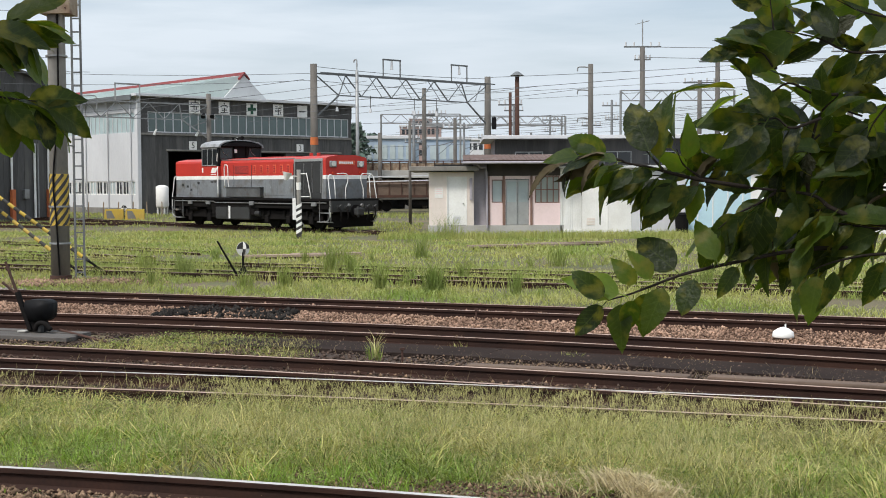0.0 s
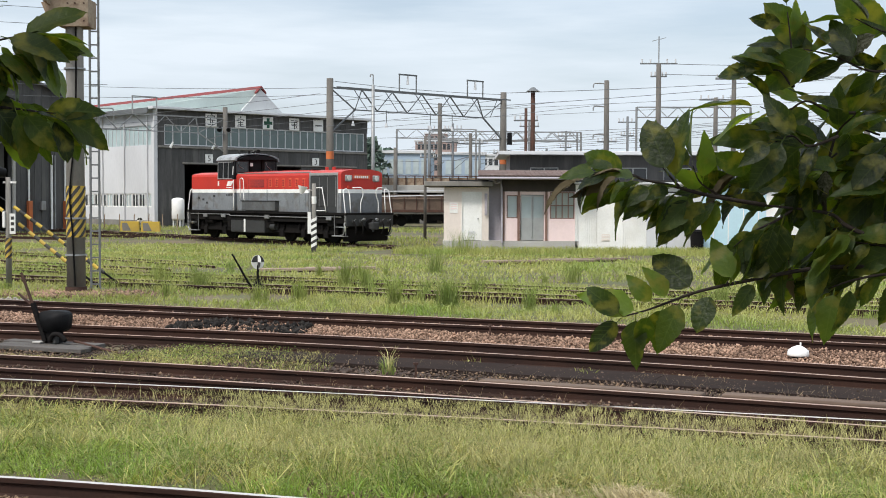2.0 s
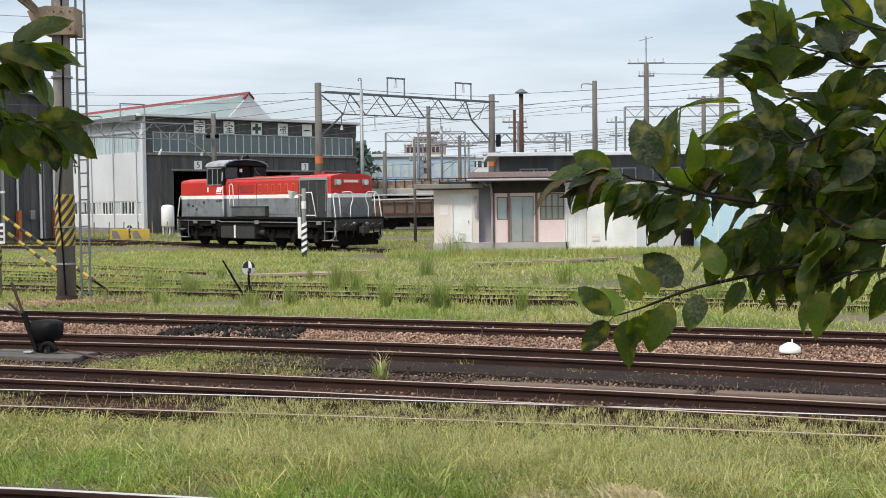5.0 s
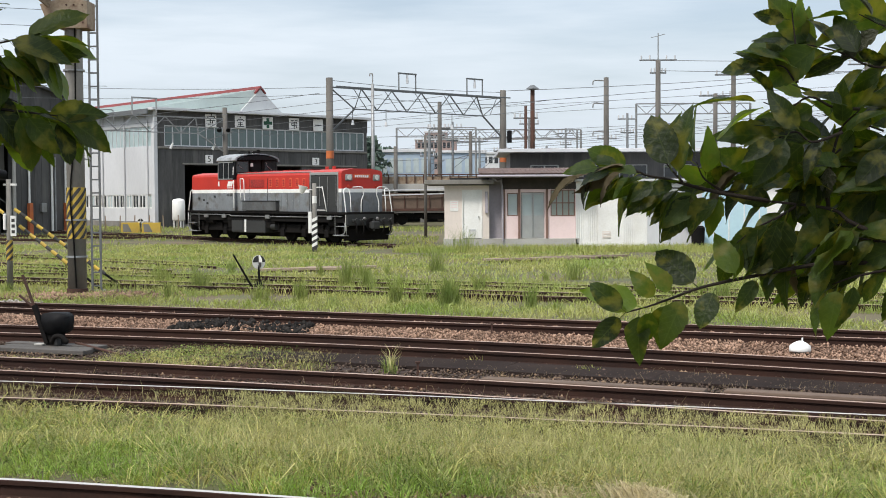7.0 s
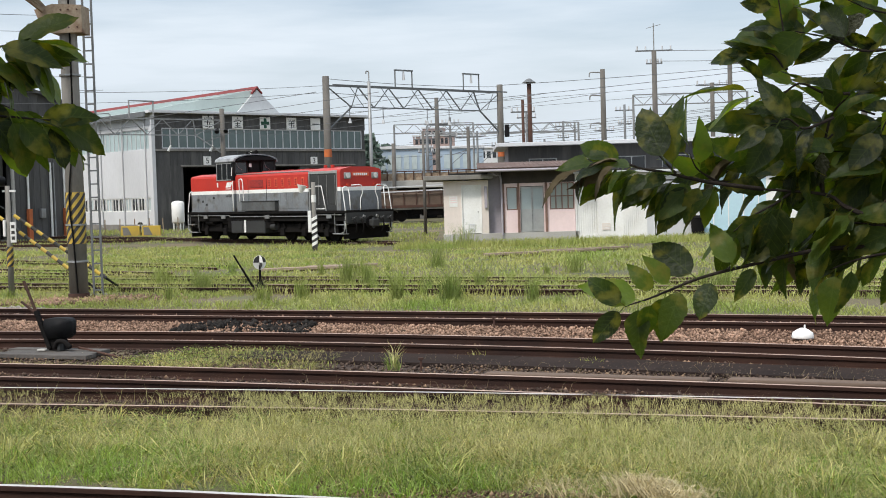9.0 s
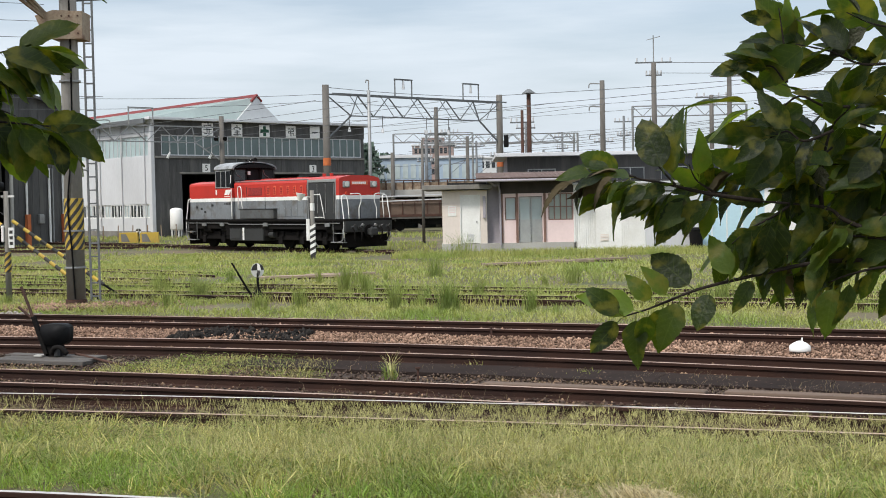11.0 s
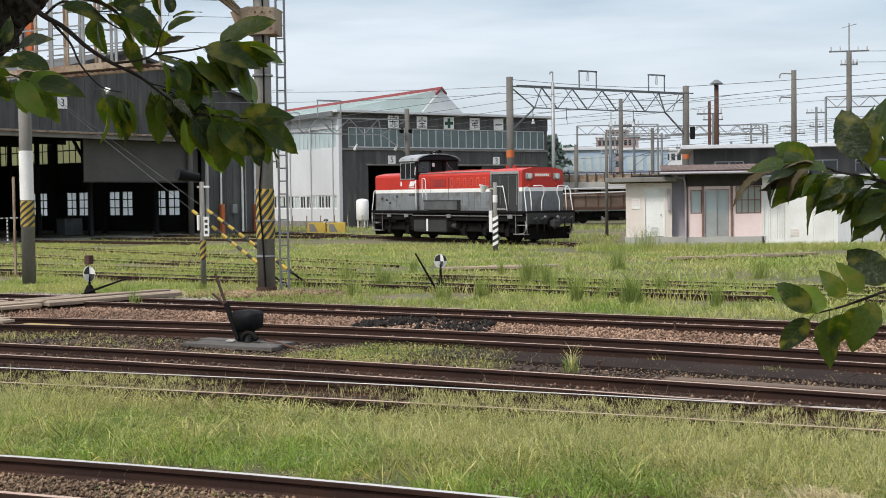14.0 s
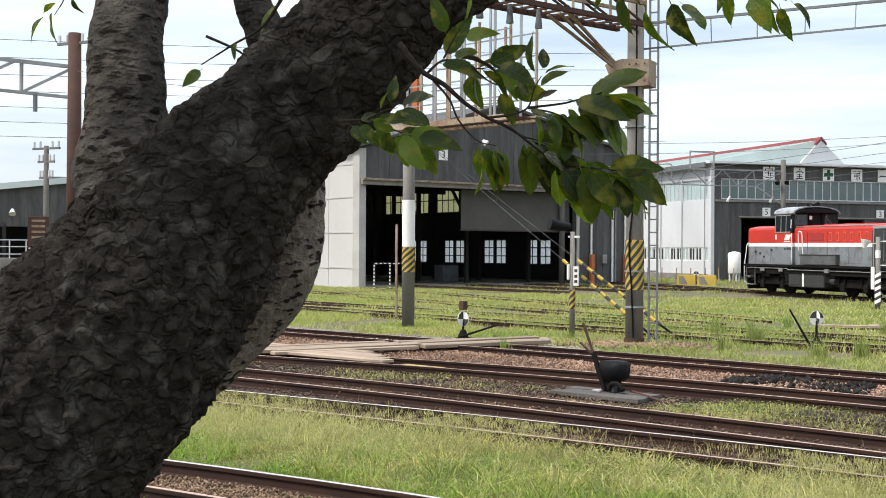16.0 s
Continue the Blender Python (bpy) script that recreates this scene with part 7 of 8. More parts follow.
    p = p[(p[:, 0] < -1.7 - np.abs(rng.normal(0, 0.6, len(p)))) & off_platform(p)]
    blades("ballast_weeds", p, rng.uniform(0.05, 0.22, len(p)), rng.uniform(0.003, 0.008, len(p)), M["grass"], "scattered green weeds on the ballast", 1.8)
    p = strip(5000, -12, 6, lambda x: ly(RAIL_C, x) + 0.1, lambda x: ly(RAIL_E, x) - 1.3, 0.9, 0.5, 36.0)
    blades("dry_stalks", p, rng.uniform(0.05, 0.26, len(p)), rng.uniform(0.002, 0.006, len(p)), M["hay"], "thin dry weeds on the dark ballast", 1.8)
    p = strip(3000, -9, 3, lambda x: ly(RAIL_A, x) - 1.9, lambda x: ly(RAIL_A, x) - 0.15, 0.8, 0.58, 7.0)
    blades("near_weeds", p, rng.uniform(0.04, 0.14, len(p)), rng.uniform(0.003, 0.008, len(p)), M["grass"], "small weeds between the near rails", 1.0)
    # Leafy growth on the near side of the near track.
    p = strip(16000, -9, -2.6, lambda x: ly(RAIL_A, x) - 3.2, lambda x: ly(RAIL_A, x) - 1.3, 0.7, 0.42, 17.0)
    p = p[p[:, 1] < ly(RAIL_A, p[:, 0]) - 1.3 - 0.45 * (p[:, 0] + 4.6)]
    blades("near_weeds", p, rng.uniform(0.06, 0.20, len(p)), rng.uniform(0.005, 0.012, len(p)), M["grass_lush"], "bright green weeds beside the near track", 1.3)
    # Yard grass beyond the tracks.
    p = strip(190000, -34, 17, lambda x: ly(RAIL_F, x) + 0.9, lambda x: ly(RAIL_F, x) + 11.5, 0.34, 0.40, 3.0)
    bare = (p[:, 1] > ly(RAIL_Q, p[:, 0]) - 1.6) & (p[:, 1] < ly(RAIL_P, p[:, 0]) + 0.4) & (p[:, 0] < -9)
    p = p[~bare | (rng.uniform(0, 1, len(p)) < 0.35)]
    d = np.clip((p[:, 1] - ly(RAIL_F, p[:, 0]) - 0.9) / 1.5, 0.3, 1)
    blades("yard_grass", p, rng.uniform(0.07, 0.24, len(p)) * d * (0.5 + patch(p[:, 0], p[:, 1], 0.7, 15)), rng.uniform(0.008, 0.018, len(p)), M["grass_far"], "patchy yard grass around the sidings", 1.6)
    p = strip(150000, -48, 24, lambda x: ly(RAIL_F, x) + 11.5, lambda x: ly(RAIL_F, x) + 34, 0.2, 0.40, 8.0)
    blades("yard_grass", p, rng.uniform(0.06, 0.24, len(p)) * (0.5 + patch(p[:, 0], p[:, 1], 0.4, 25)), rng.uniform(0.016, 0.034, len(p)), M["grass_far"], "patchy yard grass around the sidings", 1.6)
    # Longer grass that half hides the overgrown sidings.
    for c, x0, x1, n in ((RAIL_G, -20, 12, 9000), (RAIL_H, -22, 12, 9000), (RAIL_P, -34, -8, 5000), (RAIL_Q, -34, -8, 5000)):
        p = strip(n, x0, x1, lambda x: ly(c, x) - 1.9, lambda x: ly(c, x) + 0.3, 0.35, 0.50, 41.0)
        blades("siding_grass", p, rng.uniform(0.12, 0.33, len(p)), rng.uniform(0.008, 0.016, len(p)), M["grass_far"], "long grass growing through the overgrown siding", 0.7)
    p = strip(60000, -60, 40, lambda x: ly(RAIL_F, x) + 34, lambda x: ly(RAIL_F, x) + 75, 0.1, 0.42, 11.0)
    p = p[~((p[:, 0] > -1.5) & (p[:, 1] > 54.5))]
    blades("yard_grass", p, rng.uniform(0.1, 0.3, len(p)), rng.uniform(0.025, 0.05, len(p)), M["grass_far"], "thin far yard grass", 0.6)
    p = strip(14000, -3, 16, lambda x: 51.0 + 0 * x, lambda x: 54.7 + 0 * x)
    blades("hut_grass", p, rng.uniform(0.15, 0.42, len(p)), rng.uniform(0.012, 0.022, len(p)), M["grass_far"], "uncut grass along the hut wall", 0.6)


meadow()


def broad_leaves(name, p, zlo, zhi, size, material, label):
    """Small broad leaves lying at odd angles."""
    n = len(p)
    c = np.stack([p[:, 0], p[:, 1], LOW + rng.uniform(zlo, zhi, n)], 1)
    u = rng.normal(0, 1, (n, 3)) * (1, 1, 0.45)
    u /= np.linalg.norm(u, axis=1)[:, None]
    v = np.cross(u, rng.normal(0, 0.5, (n, 3)) + (0, 0, 1))
    v /= np.linalg.norm(v, axis=1)[:, None]
    s = rng.uniform(size[0], size[1], n)[:, None]
    q = np.stack([c - u * s, c + v * s * 0.5 - u * s * 0.1, c + u * s, c - v * s * 0.5 - u * s * 0.1], 1)
    mesh = bpy.data.meshes.new(name)
    mesh.vertices.add(n * 4)
    mesh.vertices.foreach_set("co", q.ravel())
    mesh.loops.add(n * 4)
    mesh.loops.foreach_set("vertex_index", np.arange(n * 4, dtype=np.int32))
    mesh.polygons.add(n)
    mesh.polygons.foreach_set("loop_start", (np.arange(n) * 4).astype(np.int32))
    mesh.update(calc_edges=True)
    mesh.validate()
    mesh.materials.append(material)
    tagged(new(name, mesh), label, "weeds", "", "stuff")


M["broad"] = blade("broad_weed_leaves", (0.11, 0.185, 0.032), (0.21, 0.26, 0.075), (1.3, 1.45, 0.6), scale=1.5, spread=0.6)
broad_leaves("leafy_weeds", strip(60000, -13, 7, lambda x: ly(RAIL_A, x) + 0.25, lambda x: ly(RAIL_C, x) - 1.3, 0.9, 0.42, 13.0), 0.02, 0.19, (0.006, 0.017), M["broad"], "low broad-leaved weeds among the grass")
broad_leaves("leafy_weeds", strip(5500, -4.7, -2.4, lambda x: ly(RAIL_D, x) + 0.15, lambda x: ly(RAIL_E, x) - 1.3, 0.8, 0.53, 6.0), 0.01, 0.14, (0.008, 0.02), M["broad"], "low broad-leaved weeds on the ballast")
broad_leaves("leafy_weeds", strip(1500, -6, 2, lambda x: ly(RAIL_A, x) - 1.9, lambda x: ly(RAIL_A, x) - 0.2, 0.8, 0.55, 7.0), 0.01, 0.09, (0.012, 0.03), M["broad"], "low broad-leaved weeds between the near rails")


def weed_clump(x, y, h, w, n, label="tall dark green weed clump in the grass", material="weed"):
    n = int(n * 0.65)
    p = np.stack([rng.normal(x, w * 0.7, n), rng.normal(y, w * 0.7, n)], 1)
    t = thing("weed", Matrix(), label, "weed", "tall weeds")
    r = np.hypot(p[:, 0] - x, p[:, 1] - y) / w
    blades("foliage", p, 1.5 * h * np.clip(1.15 - 0.25 * r, 0.3, 1.1) * rng.uniform(0.5, 1.0, n), rng.uniform(0.008, 0.016, n), M[material], "", 0.6, parent=t)


for x, y, h, w, n in ((-1.47, 26.2, 0.62, 0.1, 260), (-0.34, 25.8, 0.66, 0.15, 420), (1.3, 25.4, 0.55, 0.09, 130), (-4.5, 27.4, 0.42, 0.16, 220), (-3.6, 27.3, 0.52, 0.12, 200), (-3.1, 32.4, 0.7, 0.13, 220), (-2.9, 34.6, 0.6, 0.12, 180), (-2.5, 31.5, 0.55, 0.12, 160), (-0.9, 38.5, 0.75, 0.2, 200), (-6.6, 31.2, 0.5, 0.2, 220), (2.9, 34.2, 0.55, 0.2, 220), (0.3, 29.4, 0.5, 0.12, 150), (5.5, 27.2, 0.5, 0.2, 200), (-8.0, 33.0, 0.5, 0.2, 200), (-0.2, 52.5, 0.9, 0.5, 260)):
    weed_clump(x, y, h, w, n)
for i in range(26):
    weed_clump(rng.uniform(-12, 8), rng.uniform(24.5, 38), rng.uniform(0.22, 0.48), rng.uniform(0.06, 0.15), 80)
weed_clump(-0.96, 15.75, 0.36, 0.05, 34, "single tall pale weed between the rails", "seed")
weed_clump(-0.98, 15.75, 0.24, 0.07, 80, "low green weed between the rails", "weed")
for x, y in ((1.5, 15.9), (0.15, 17.0), (5.9, 13.4), (-1.9, 8.0), (-3.1, 7.75), (0.5, 9.6), (-0.3, 9.2), (-1.6, 9.7)):
    weed_clump(x, y, rng.uniform(0.1, 0.18), 0.16, 90, "bright green tuft of grass by the rail", "grass")


def straw():
    t = thing("straw_heap", Matrix(), "heap of pale cut straw lying on gravel", "straw")
    for cx, cy, z, n in ((0.58, 9.0, 0.06, 60), (0.72, 8.86, 0.05, 60), (0.92, 8.75, 0.03, 50), (1.12, 8.78, 0.12, 170), (1.22, 8.6, 0.13, 260), (1.33, 8.4, 0.11, 260), (1.46, 8.2, 0.05, 160)):
        p = np.stack([rng.normal(cx, 0.10, n), rng.normal(cy, 0.05, n)], 1)
        blades("straw", p, rng.uniform(0.08, 0.19, n), rng.uniform(0.005, 0.011, n), M["straw"], "", 2.2, LOW + z + 0.02, parent=t, way=np.where(rng.random(n) < 0.6, 2.5, -0.5))



straw()


M["stone_dark"] = mat("dark_ballast_stones", (0.10, 0.070, 0.054), (0.05, 0.036, 0.03), rough=1.0, scale=1.0, fine=20, bump=0.3, island=0.6, spec=0.08)


def stones(name, p, size, material, label, z=LOW, parent=None):
    """Broken ballast stones, one small lump each."""
    n = len(p)
    base = np.array(((1, 0, 0), (-1, 0, 0), (0, 1, 0), (0, -1, 0), (0, 0, 1), (0, 0, -0.6)), float)
    s = rng.uniform(size[0], size[1], n)
    v = base[None] * rng.uniform(0.6, 1.2, (n, 6, 1)) * s[:, None, None] + rng.normal(0, 0.2, (n, 6, 3)) * s[:, None, None]
    v[:, :, 0] += p[:, 0, None]
    v[:, :, 1] += p[:, 1, None]
    v[:, :, 2] += z + rng.uniform(0.0, 0.035, (n, 1))
    f = np.array(((0, 2, 4), (2, 1, 4), (1, 3, 4), (3, 0, 4), (2, 0, 5), (1, 2, 5), (3, 1, 5), (0, 3, 5)))
    faces = (np.arange(n)[:, None, None] * 6 + f[None]).reshape(-1, 3)
    me = bpy.data.meshes.new(name)
    me.vertices.add(n * 6)
    me.vertices.foreach_set("co", v.ravel())
    me.loops.add(n * 24)
    me.loops.foreach_set("vertex_index", faces.ravel().astype(np.int32))
    me.polygons.add(n * 8)
    me.polygons.foreach_set("loop_start", (np.arange(n * 8) * 3).astype(np.int32))
    me.update(calc_edges=True)
    me.validate()
    me.materials.append(material)
    ob = new(name, me)
    return tagged(ob, label, "ballast", "", "stuff")


def bed(lo, hi, z, material, label, x0=-22, x1=14):
    xs = np.arange(x0, x1 + 0.1, 0.5)
    k = 9
    verts, faces = [], []
    for x in xs:
        a, b = lo(x), hi(x)
        for j in range(k):
            y = a + (b - a) * j / (k - 1)
            e = -0.06 if j in (0, k - 1) else 0.0
            verts.append((x, y, z + e + 0.025 * noise.noise((x * 1.7, y * 1.7, 4))))
    for i in range(len(xs) - 1):
        for j in range(k - 1):
            q = i * k + j
            faces.append((q, q + k, q + k + 1, q + 1))
    mesh_object("ballast_bed", verts, faces, material, label, "ballast", "structure", smooth=True)


bed(lambda x: ly(RAIL_E, x) - 1.2, lambda x: ly(RAIL_F, x) + 1.0, -0.145, M["ballast"], "reddish brown ballast bed under the sidings", -26, 14)
bed(lambda x: ly(RAIL_C, x) - 1.4, lambda x: ly(RAIL_E, x) - 1.15, -0.15, M["ballast_dark"], "dark brown ballast bed under the turnout", -20, 12)
bed(lambda x: ly(RAIL_Q, x) - 1.6, lambda x: ly(RAIL_P, x) + 0.5, -0.16, M["ballast"], "bare gravelly strip towards the depot", -40, -9)
stones("ballast_stones", strip(38000, -20, 11, lambda x: ly(RAIL_E, x) + 0.05, lambda x: ly(RAIL_F, x) - 1.2), (0.010, 0.034), M["stone"], "loose reddish ballast stones between the tracks", -0.135)
stones("ballast_stones", strip(16000, -20, 11, lambda x: ly(RAIL_F, x) - 1.1, lambda x: ly(RAIL_F, x) + 1.1), (0.02, 0.04), M["stone"], "loose reddish ballast stones beside the track", -0.145)
stones("ballast_stones", strip(12000, -14, 8, lambda x: ly(RAIL_D, x) - 1.1, lambda x: ly(RAIL_E, x) - 0.1, 0.5, 0.5, 2.0), (0.015, 0.03), M["stone_near"], "scattered ballast stones among weeds", -0.145)
stones("dark_stones", strip(26000, -16, 10, lambda x: ly(RAIL_C, x) - 1.3, lambda x: ly(RAIL_E, x) - 1.3), (0.014, 0.03), M["stone_dark"], "dark oily ballast stones under the turnout", -0.145)
bed(lambda x: ly(RAIL_A, x) - 2.4, lambda x: ly(RAIL_A, x) + 0.75, -0.152, M["soil"], "bare brown soil around the near rails", -14, 8)
stones("grey_stones", strip(24000, -10, 5, lambda x: ly(RAIL_A, x) - 1.8, lambda x: ly(RAIL_A, x) + 0.6, 0.9, 0.50, 5.0), (0.005, 0.018), M["stone_near"], "grey and brown gravel around the near rails", -0.155)
stones("grey_stones", strip(11000, -9, 0, lambda x: ly(RAIL_A, x) - 1.05, lambda x: ly(RAIL_A, x) - 0.05), (0.006, 0.026), M["stone_near"], "mixed brown gravel and clods between the near rails", -0.15)
stones("grey_stones", strip(2500, -1.2, 3, lambda x: ly(RAIL_A, x) + 0.3, lambda x: ly(RAIL_A, x) + 1.0), (0.006, 0.022), M["stone_near"], "brown-grey gravel on a bare patch", -0.155)
stones("pale_stones", strip(9000, -24, -9, lambda x: ly(RAIL_F, x) - 1.1, lambda x: ly(RAIL_F, x) + 1.6, 0.4, 0.45, 3.0), (0.02, 0.045), M["stone_grey"], "pale grey ballast by the crossing", -0.14)
p_oil = strip(1100, -5.0, -2.6, lambda x: ly(RAIL_E, x) + 0.9, lambda x: ly(RAIL_F, x) - 1.0, 0.9, 0.45, 3.0)
stones("oily_stones", p_oil, (0.02, 0.07), M["oil"], "oil-blackened stones and scrap on the ballast", -0.12)
stones("pole_rubble", np.stack([rng.normal(-9.0, 0.9, 1800), rng.normal(28.9, 0.5, 1800)], 1), (0.02, 0.06), M["stone"], "broken reddish stones round the pole foot", -0.15)
# The cherry tree beside the camera.
def bark_mat(name, col, col2):
    m = mat(name, col, col2, rough=1.0, scale=6, fine=45, amount=0.6, bump=1.0, spec=0.08, stain=tuple(c * 1.6 for c in col2))
    n, l = m.node_tree.nodes, m.node_tree.links
    b = n["Principled BSDF"]
    tc, mp, w = n.new("ShaderNodeTexCoord"), n.new("ShaderNodeMapping"), n.new("ShaderNodeTexNoise")
    mp.inputs["Scale"].default_value = (16, 16, 46)
    w.inputs["Scale"].default_value, w.inputs["Detail"].default_value = 1.6, 3
    l.new(tc.outputs["Object"], mp.inputs[0])
    l.new(mp.outputs[0], w.inputs[0])
    rg = n.new("ShaderNodeMapRange")
    rg.inputs["From Min"].default_value, rg.inputs["From Max"].default_value = 0.55, 0.63
    l.new(w.outputs[0], rg.inputs[0])
    mx = n.new("ShaderNodeMix")
    mx.data_type = "RGBA"
    mx.inputs["B"].default_value = (0.016, 0.013, 0.011, 1)
    l.new(rg.outputs[0], mx.inputs["Factor"])
    l.new(b.inputs["Base Color"].links[0].from_socket, mx.inputs["A"])
    l.new(mx.outputs["Result"], b.inputs["Base Color"])
    bp = n.new("ShaderNodeBump")
    bp.inputs["Strength"].default_value, bp.inputs["Distance"].default_value = 0.8, 0.012
    l.new(w.outputs[0], bp.inputs["Height"])
    l.new(b.inputs["Normal"].links[0].from_socket, bp.inputs["Normal"])
    l.new(bp.outputs[0], b.inputs["Normal"])
    return m


def plated(name, col, col2, worn):
    """Old bark broken into rough plates; its worn grey patches also imitate sky-lit highlights."""
    m = mat(name, col, col2, rough=1.0, scale=7, fine=38, amount=0.65, bump=1.0, spec=0.05, stain=worn)
    n, l = m.node_tree.nodes, m.node_tree.links
    b = n["Principled BSDF"]
    tc, mp, vo, wob, add = n.new("ShaderNodeTexCoord"), n.new("ShaderNodeMapping"), n.new("ShaderNodeTexVoronoi"), n.new("ShaderNodeTexNoise"), n.new("ShaderNodeVectorMath")
    wob.inputs["Scale"].default_value, wob.inputs["Detail"].default_value = 14, 3
    sc = n.new("ShaderNodeVectorMath")
    sc.operation = "SCALE"
    sc.inputs["Scale"].default_value = 0.10
    mp.inputs["Scale"].default_value = (1, 1, 1.5)
    vo.feature = "DISTANCE_TO_EDGE"
    vo.inputs["Scale"].default_value = 21
    l.new(tc.outputs["Object"], wob.inputs[0])
    l.new(wob.outputs["Color"], sc.inputs[0])
    l.new(tc.outputs["Object"], add.inputs[0])
    l.new(sc.outputs[0], add.inputs[1])
    l.new(add.outputs[0], mp.inputs[0])
    l.new(mp.outputs[0], vo.inputs["Vector"])
    rg = n.new("ShaderNodeMapRange")
    rg.inputs["From Max"].default_value = 0.16
    l.new(vo.outputs["Distance"], rg.inputs[0])
    bp = n.new("ShaderNodeBump")
    bp.inputs["Strength"].default_value, bp.inputs["Distance"].default_value = 0.7, 0.012
    crack, dark = n.new("ShaderNodeMix"), n.new("ShaderNodeMapRange")
    dark.inputs["From Max"].default_value, dark.inputs["To Min"].default_value, dark.inputs["To Max"].default_value = 0.07, 0.45, 0.0
    l.new(vo.outputs["Distance"], dark.inputs[0])
    crack.data_type = "RGBA"
    crack.inputs["B"].default_value = (0.009, 0.0075, 0.006, 1)
    l.new(dark.outputs[0], crack.inputs["Factor"])
    l.new(b.inputs["Base Color"].links[0].from_socket, crack.inputs["A"])
    l.new(crack.outputs["Result"], b.inputs["Base Color"])
    l.new(rg.outputs[0], bp.inputs["Height"])
    l.new(b.inputs["Normal"].links[0].from_socket, bp.inputs["Normal"])
    l.new(bp.outputs[0], b.inputs["Normal"])
    return m


def leaf_mat(name, col, col2, through_col, share=0.4):
    m = mat(name, col, col2, rough=0.45, scale=14, amount=0.6, fine=90, bump=0.2, rand=0.6, spec=0.34)
    n, l = m.node_tree.nodes, m.node_tree.links
    b = n["Principled BSDF"]
    tc, sep = n.new("ShaderNodeTexCoord"), n.new("ShaderNodeSeparateXYZ")
    l.new(tc.outputs["Object"], sep.inputs[0])
    # Pale midrib and side veins, and yellow-brown blotches.
    ab = n.new("ShaderNodeMath")
    ab.operation = "ABSOLUTE"
    l.new(sep.outputs[0], ab.inputs[0])
    v = n.new("ShaderNodeMath")
    v.operation = "MULTIPLY_ADD"
    l.new(ab.outputs[0], v.inputs[0])
    v.inputs[1].default_value = -0.9
    l.new(sep.outputs[1], v.inputs[2])
    fr = n.new("ShaderNodeMath")
    fr.operation = "PINGPONG"
    l.new(v.outputs[0], fr.inputs[0])
    fr.inputs[1].default_value = 0.006
    lo = n.new("ShaderNodeMath")
    lo.operation = "LESS_THAN"
    l.new(fr.outputs[0], lo.inputs[0])
    lo.inputs[1].default_value = 0.0006
    mid = n.new("ShaderNodeMath")
    mid.operation = "LESS_THAN"
    l.new(ab.outputs[0], mid.inputs[0])
    mid.inputs[1].default_value = 0.0011
    mxm = n.new("ShaderNodeMath")
    mxm.operation = "MAXIMUM"
    l.new(lo.outputs[0], mxm.inputs[0])
    l.new(mid.outputs[0], mxm.inputs[1])
    vein = n.new("ShaderNodeMix")
    vein.data_type = "RGBA"
    sc = n.new("ShaderNodeMath")
    sc.operation = "MULTIPLY"
    sc.inputs[1].default_value = 0.10
    l.new(mxm.outputs[0], sc.inputs[0])
    l.new(sc.outputs[0], vein.inputs["Factor"])
    l.new(b.inputs["Base Color"].links[0].from_socket, vein.inputs["A"])
    vein.inputs["B"].default_value = (0.16, 0.21, 0.06, 1)
    nz = n.new("ShaderNodeTexNoise")
    nz.inputs["Scale"].default_value, nz.inputs["Detail"].default_value = 26, 3
    info, addv = n.new("ShaderNodeObjectInfo"), n.new("ShaderNodeVectorMath")
    l.new(tc.outputs["Object"], addv.inputs[0])
    l.new(info.outputs["Random"], addv.inputs[1])
    l.new(addv.outputs[0], nz.inputs[0])
    rg = n.new("ShaderNodeMapRange")
    rg.inputs["From Min"].default_value, rg.inputs["From Max"].default_value = 0.52, 0.67
    rg.inputs["To Max"].default_value = 0.65
    l.new(nz.outputs[0], rg.inputs[0])
    blot = n.new("ShaderNodeMix")
    blot.data_type = "RGBA"
    blot.inputs["B"].default_value = (0.16, 0.15, 0.03, 1)
    l.new(rg.outputs[0], blot.inputs["Factor"])
    l.new(vein.outputs["Result"], blot.inputs["A"])
    l.new(blot.outputs["Result"], b.inputs["Base Color"])
    tr, ad, tint = n.new("ShaderNodeBsdfTranslucent"), n.new("ShaderNodeMixShader"), n.new("ShaderNodeMix")
    tint.data_type, tint.blend_type = "RGBA", "MULTIPLY"
    tint.inputs["Factor"].default_value = 1.0
    tint.inputs["B"].default_value = (*through_col, 1)
    l.new(blot.outputs["Result"], tint.inputs["A"])
    l.new(tint.outputs["Result"], tr.inputs["Color"])
    ad.inputs[0].default_value = share
    l.new(b.outputs[0], ad.inputs[1])
    l.new(tr.outputs[0], ad.inputs[2])
    l.new(ad.outputs[0], n["Material Output"].inputs["Surface"])
    return m


M["bark_banded"] = bark_mat("banded_bark", (0.042, 0.036, 0.031), (0.078, 0.068, 0.059))
# Pale bark of the exposed stem, lightened further to show it lit.
M["bark_pale"] = bark_mat("lit_pale_banded_bark", (0.125, 0.103, 0.086), (0.20, 0.17, 0.145))
M["bark"] = plated("cracked_bark", (0.022, 0.0185, 0.0152), (0.043, 0.037, 0.031), (0.10, 0.09, 0.078))
M["leaf_crown"] = blade("crown_leaves", (0.03, 0.055, 0.012), (0.05, 0.08, 0.015), (2.0, 2.0, 0.5), spread=0.3)
M["leaf"] = leaf_mat("cherry_leaf", (0.017, 0.032, 0.006), (0.036, 0.058, 0.009), (3.2, 3.0, 0.4), 0.42)
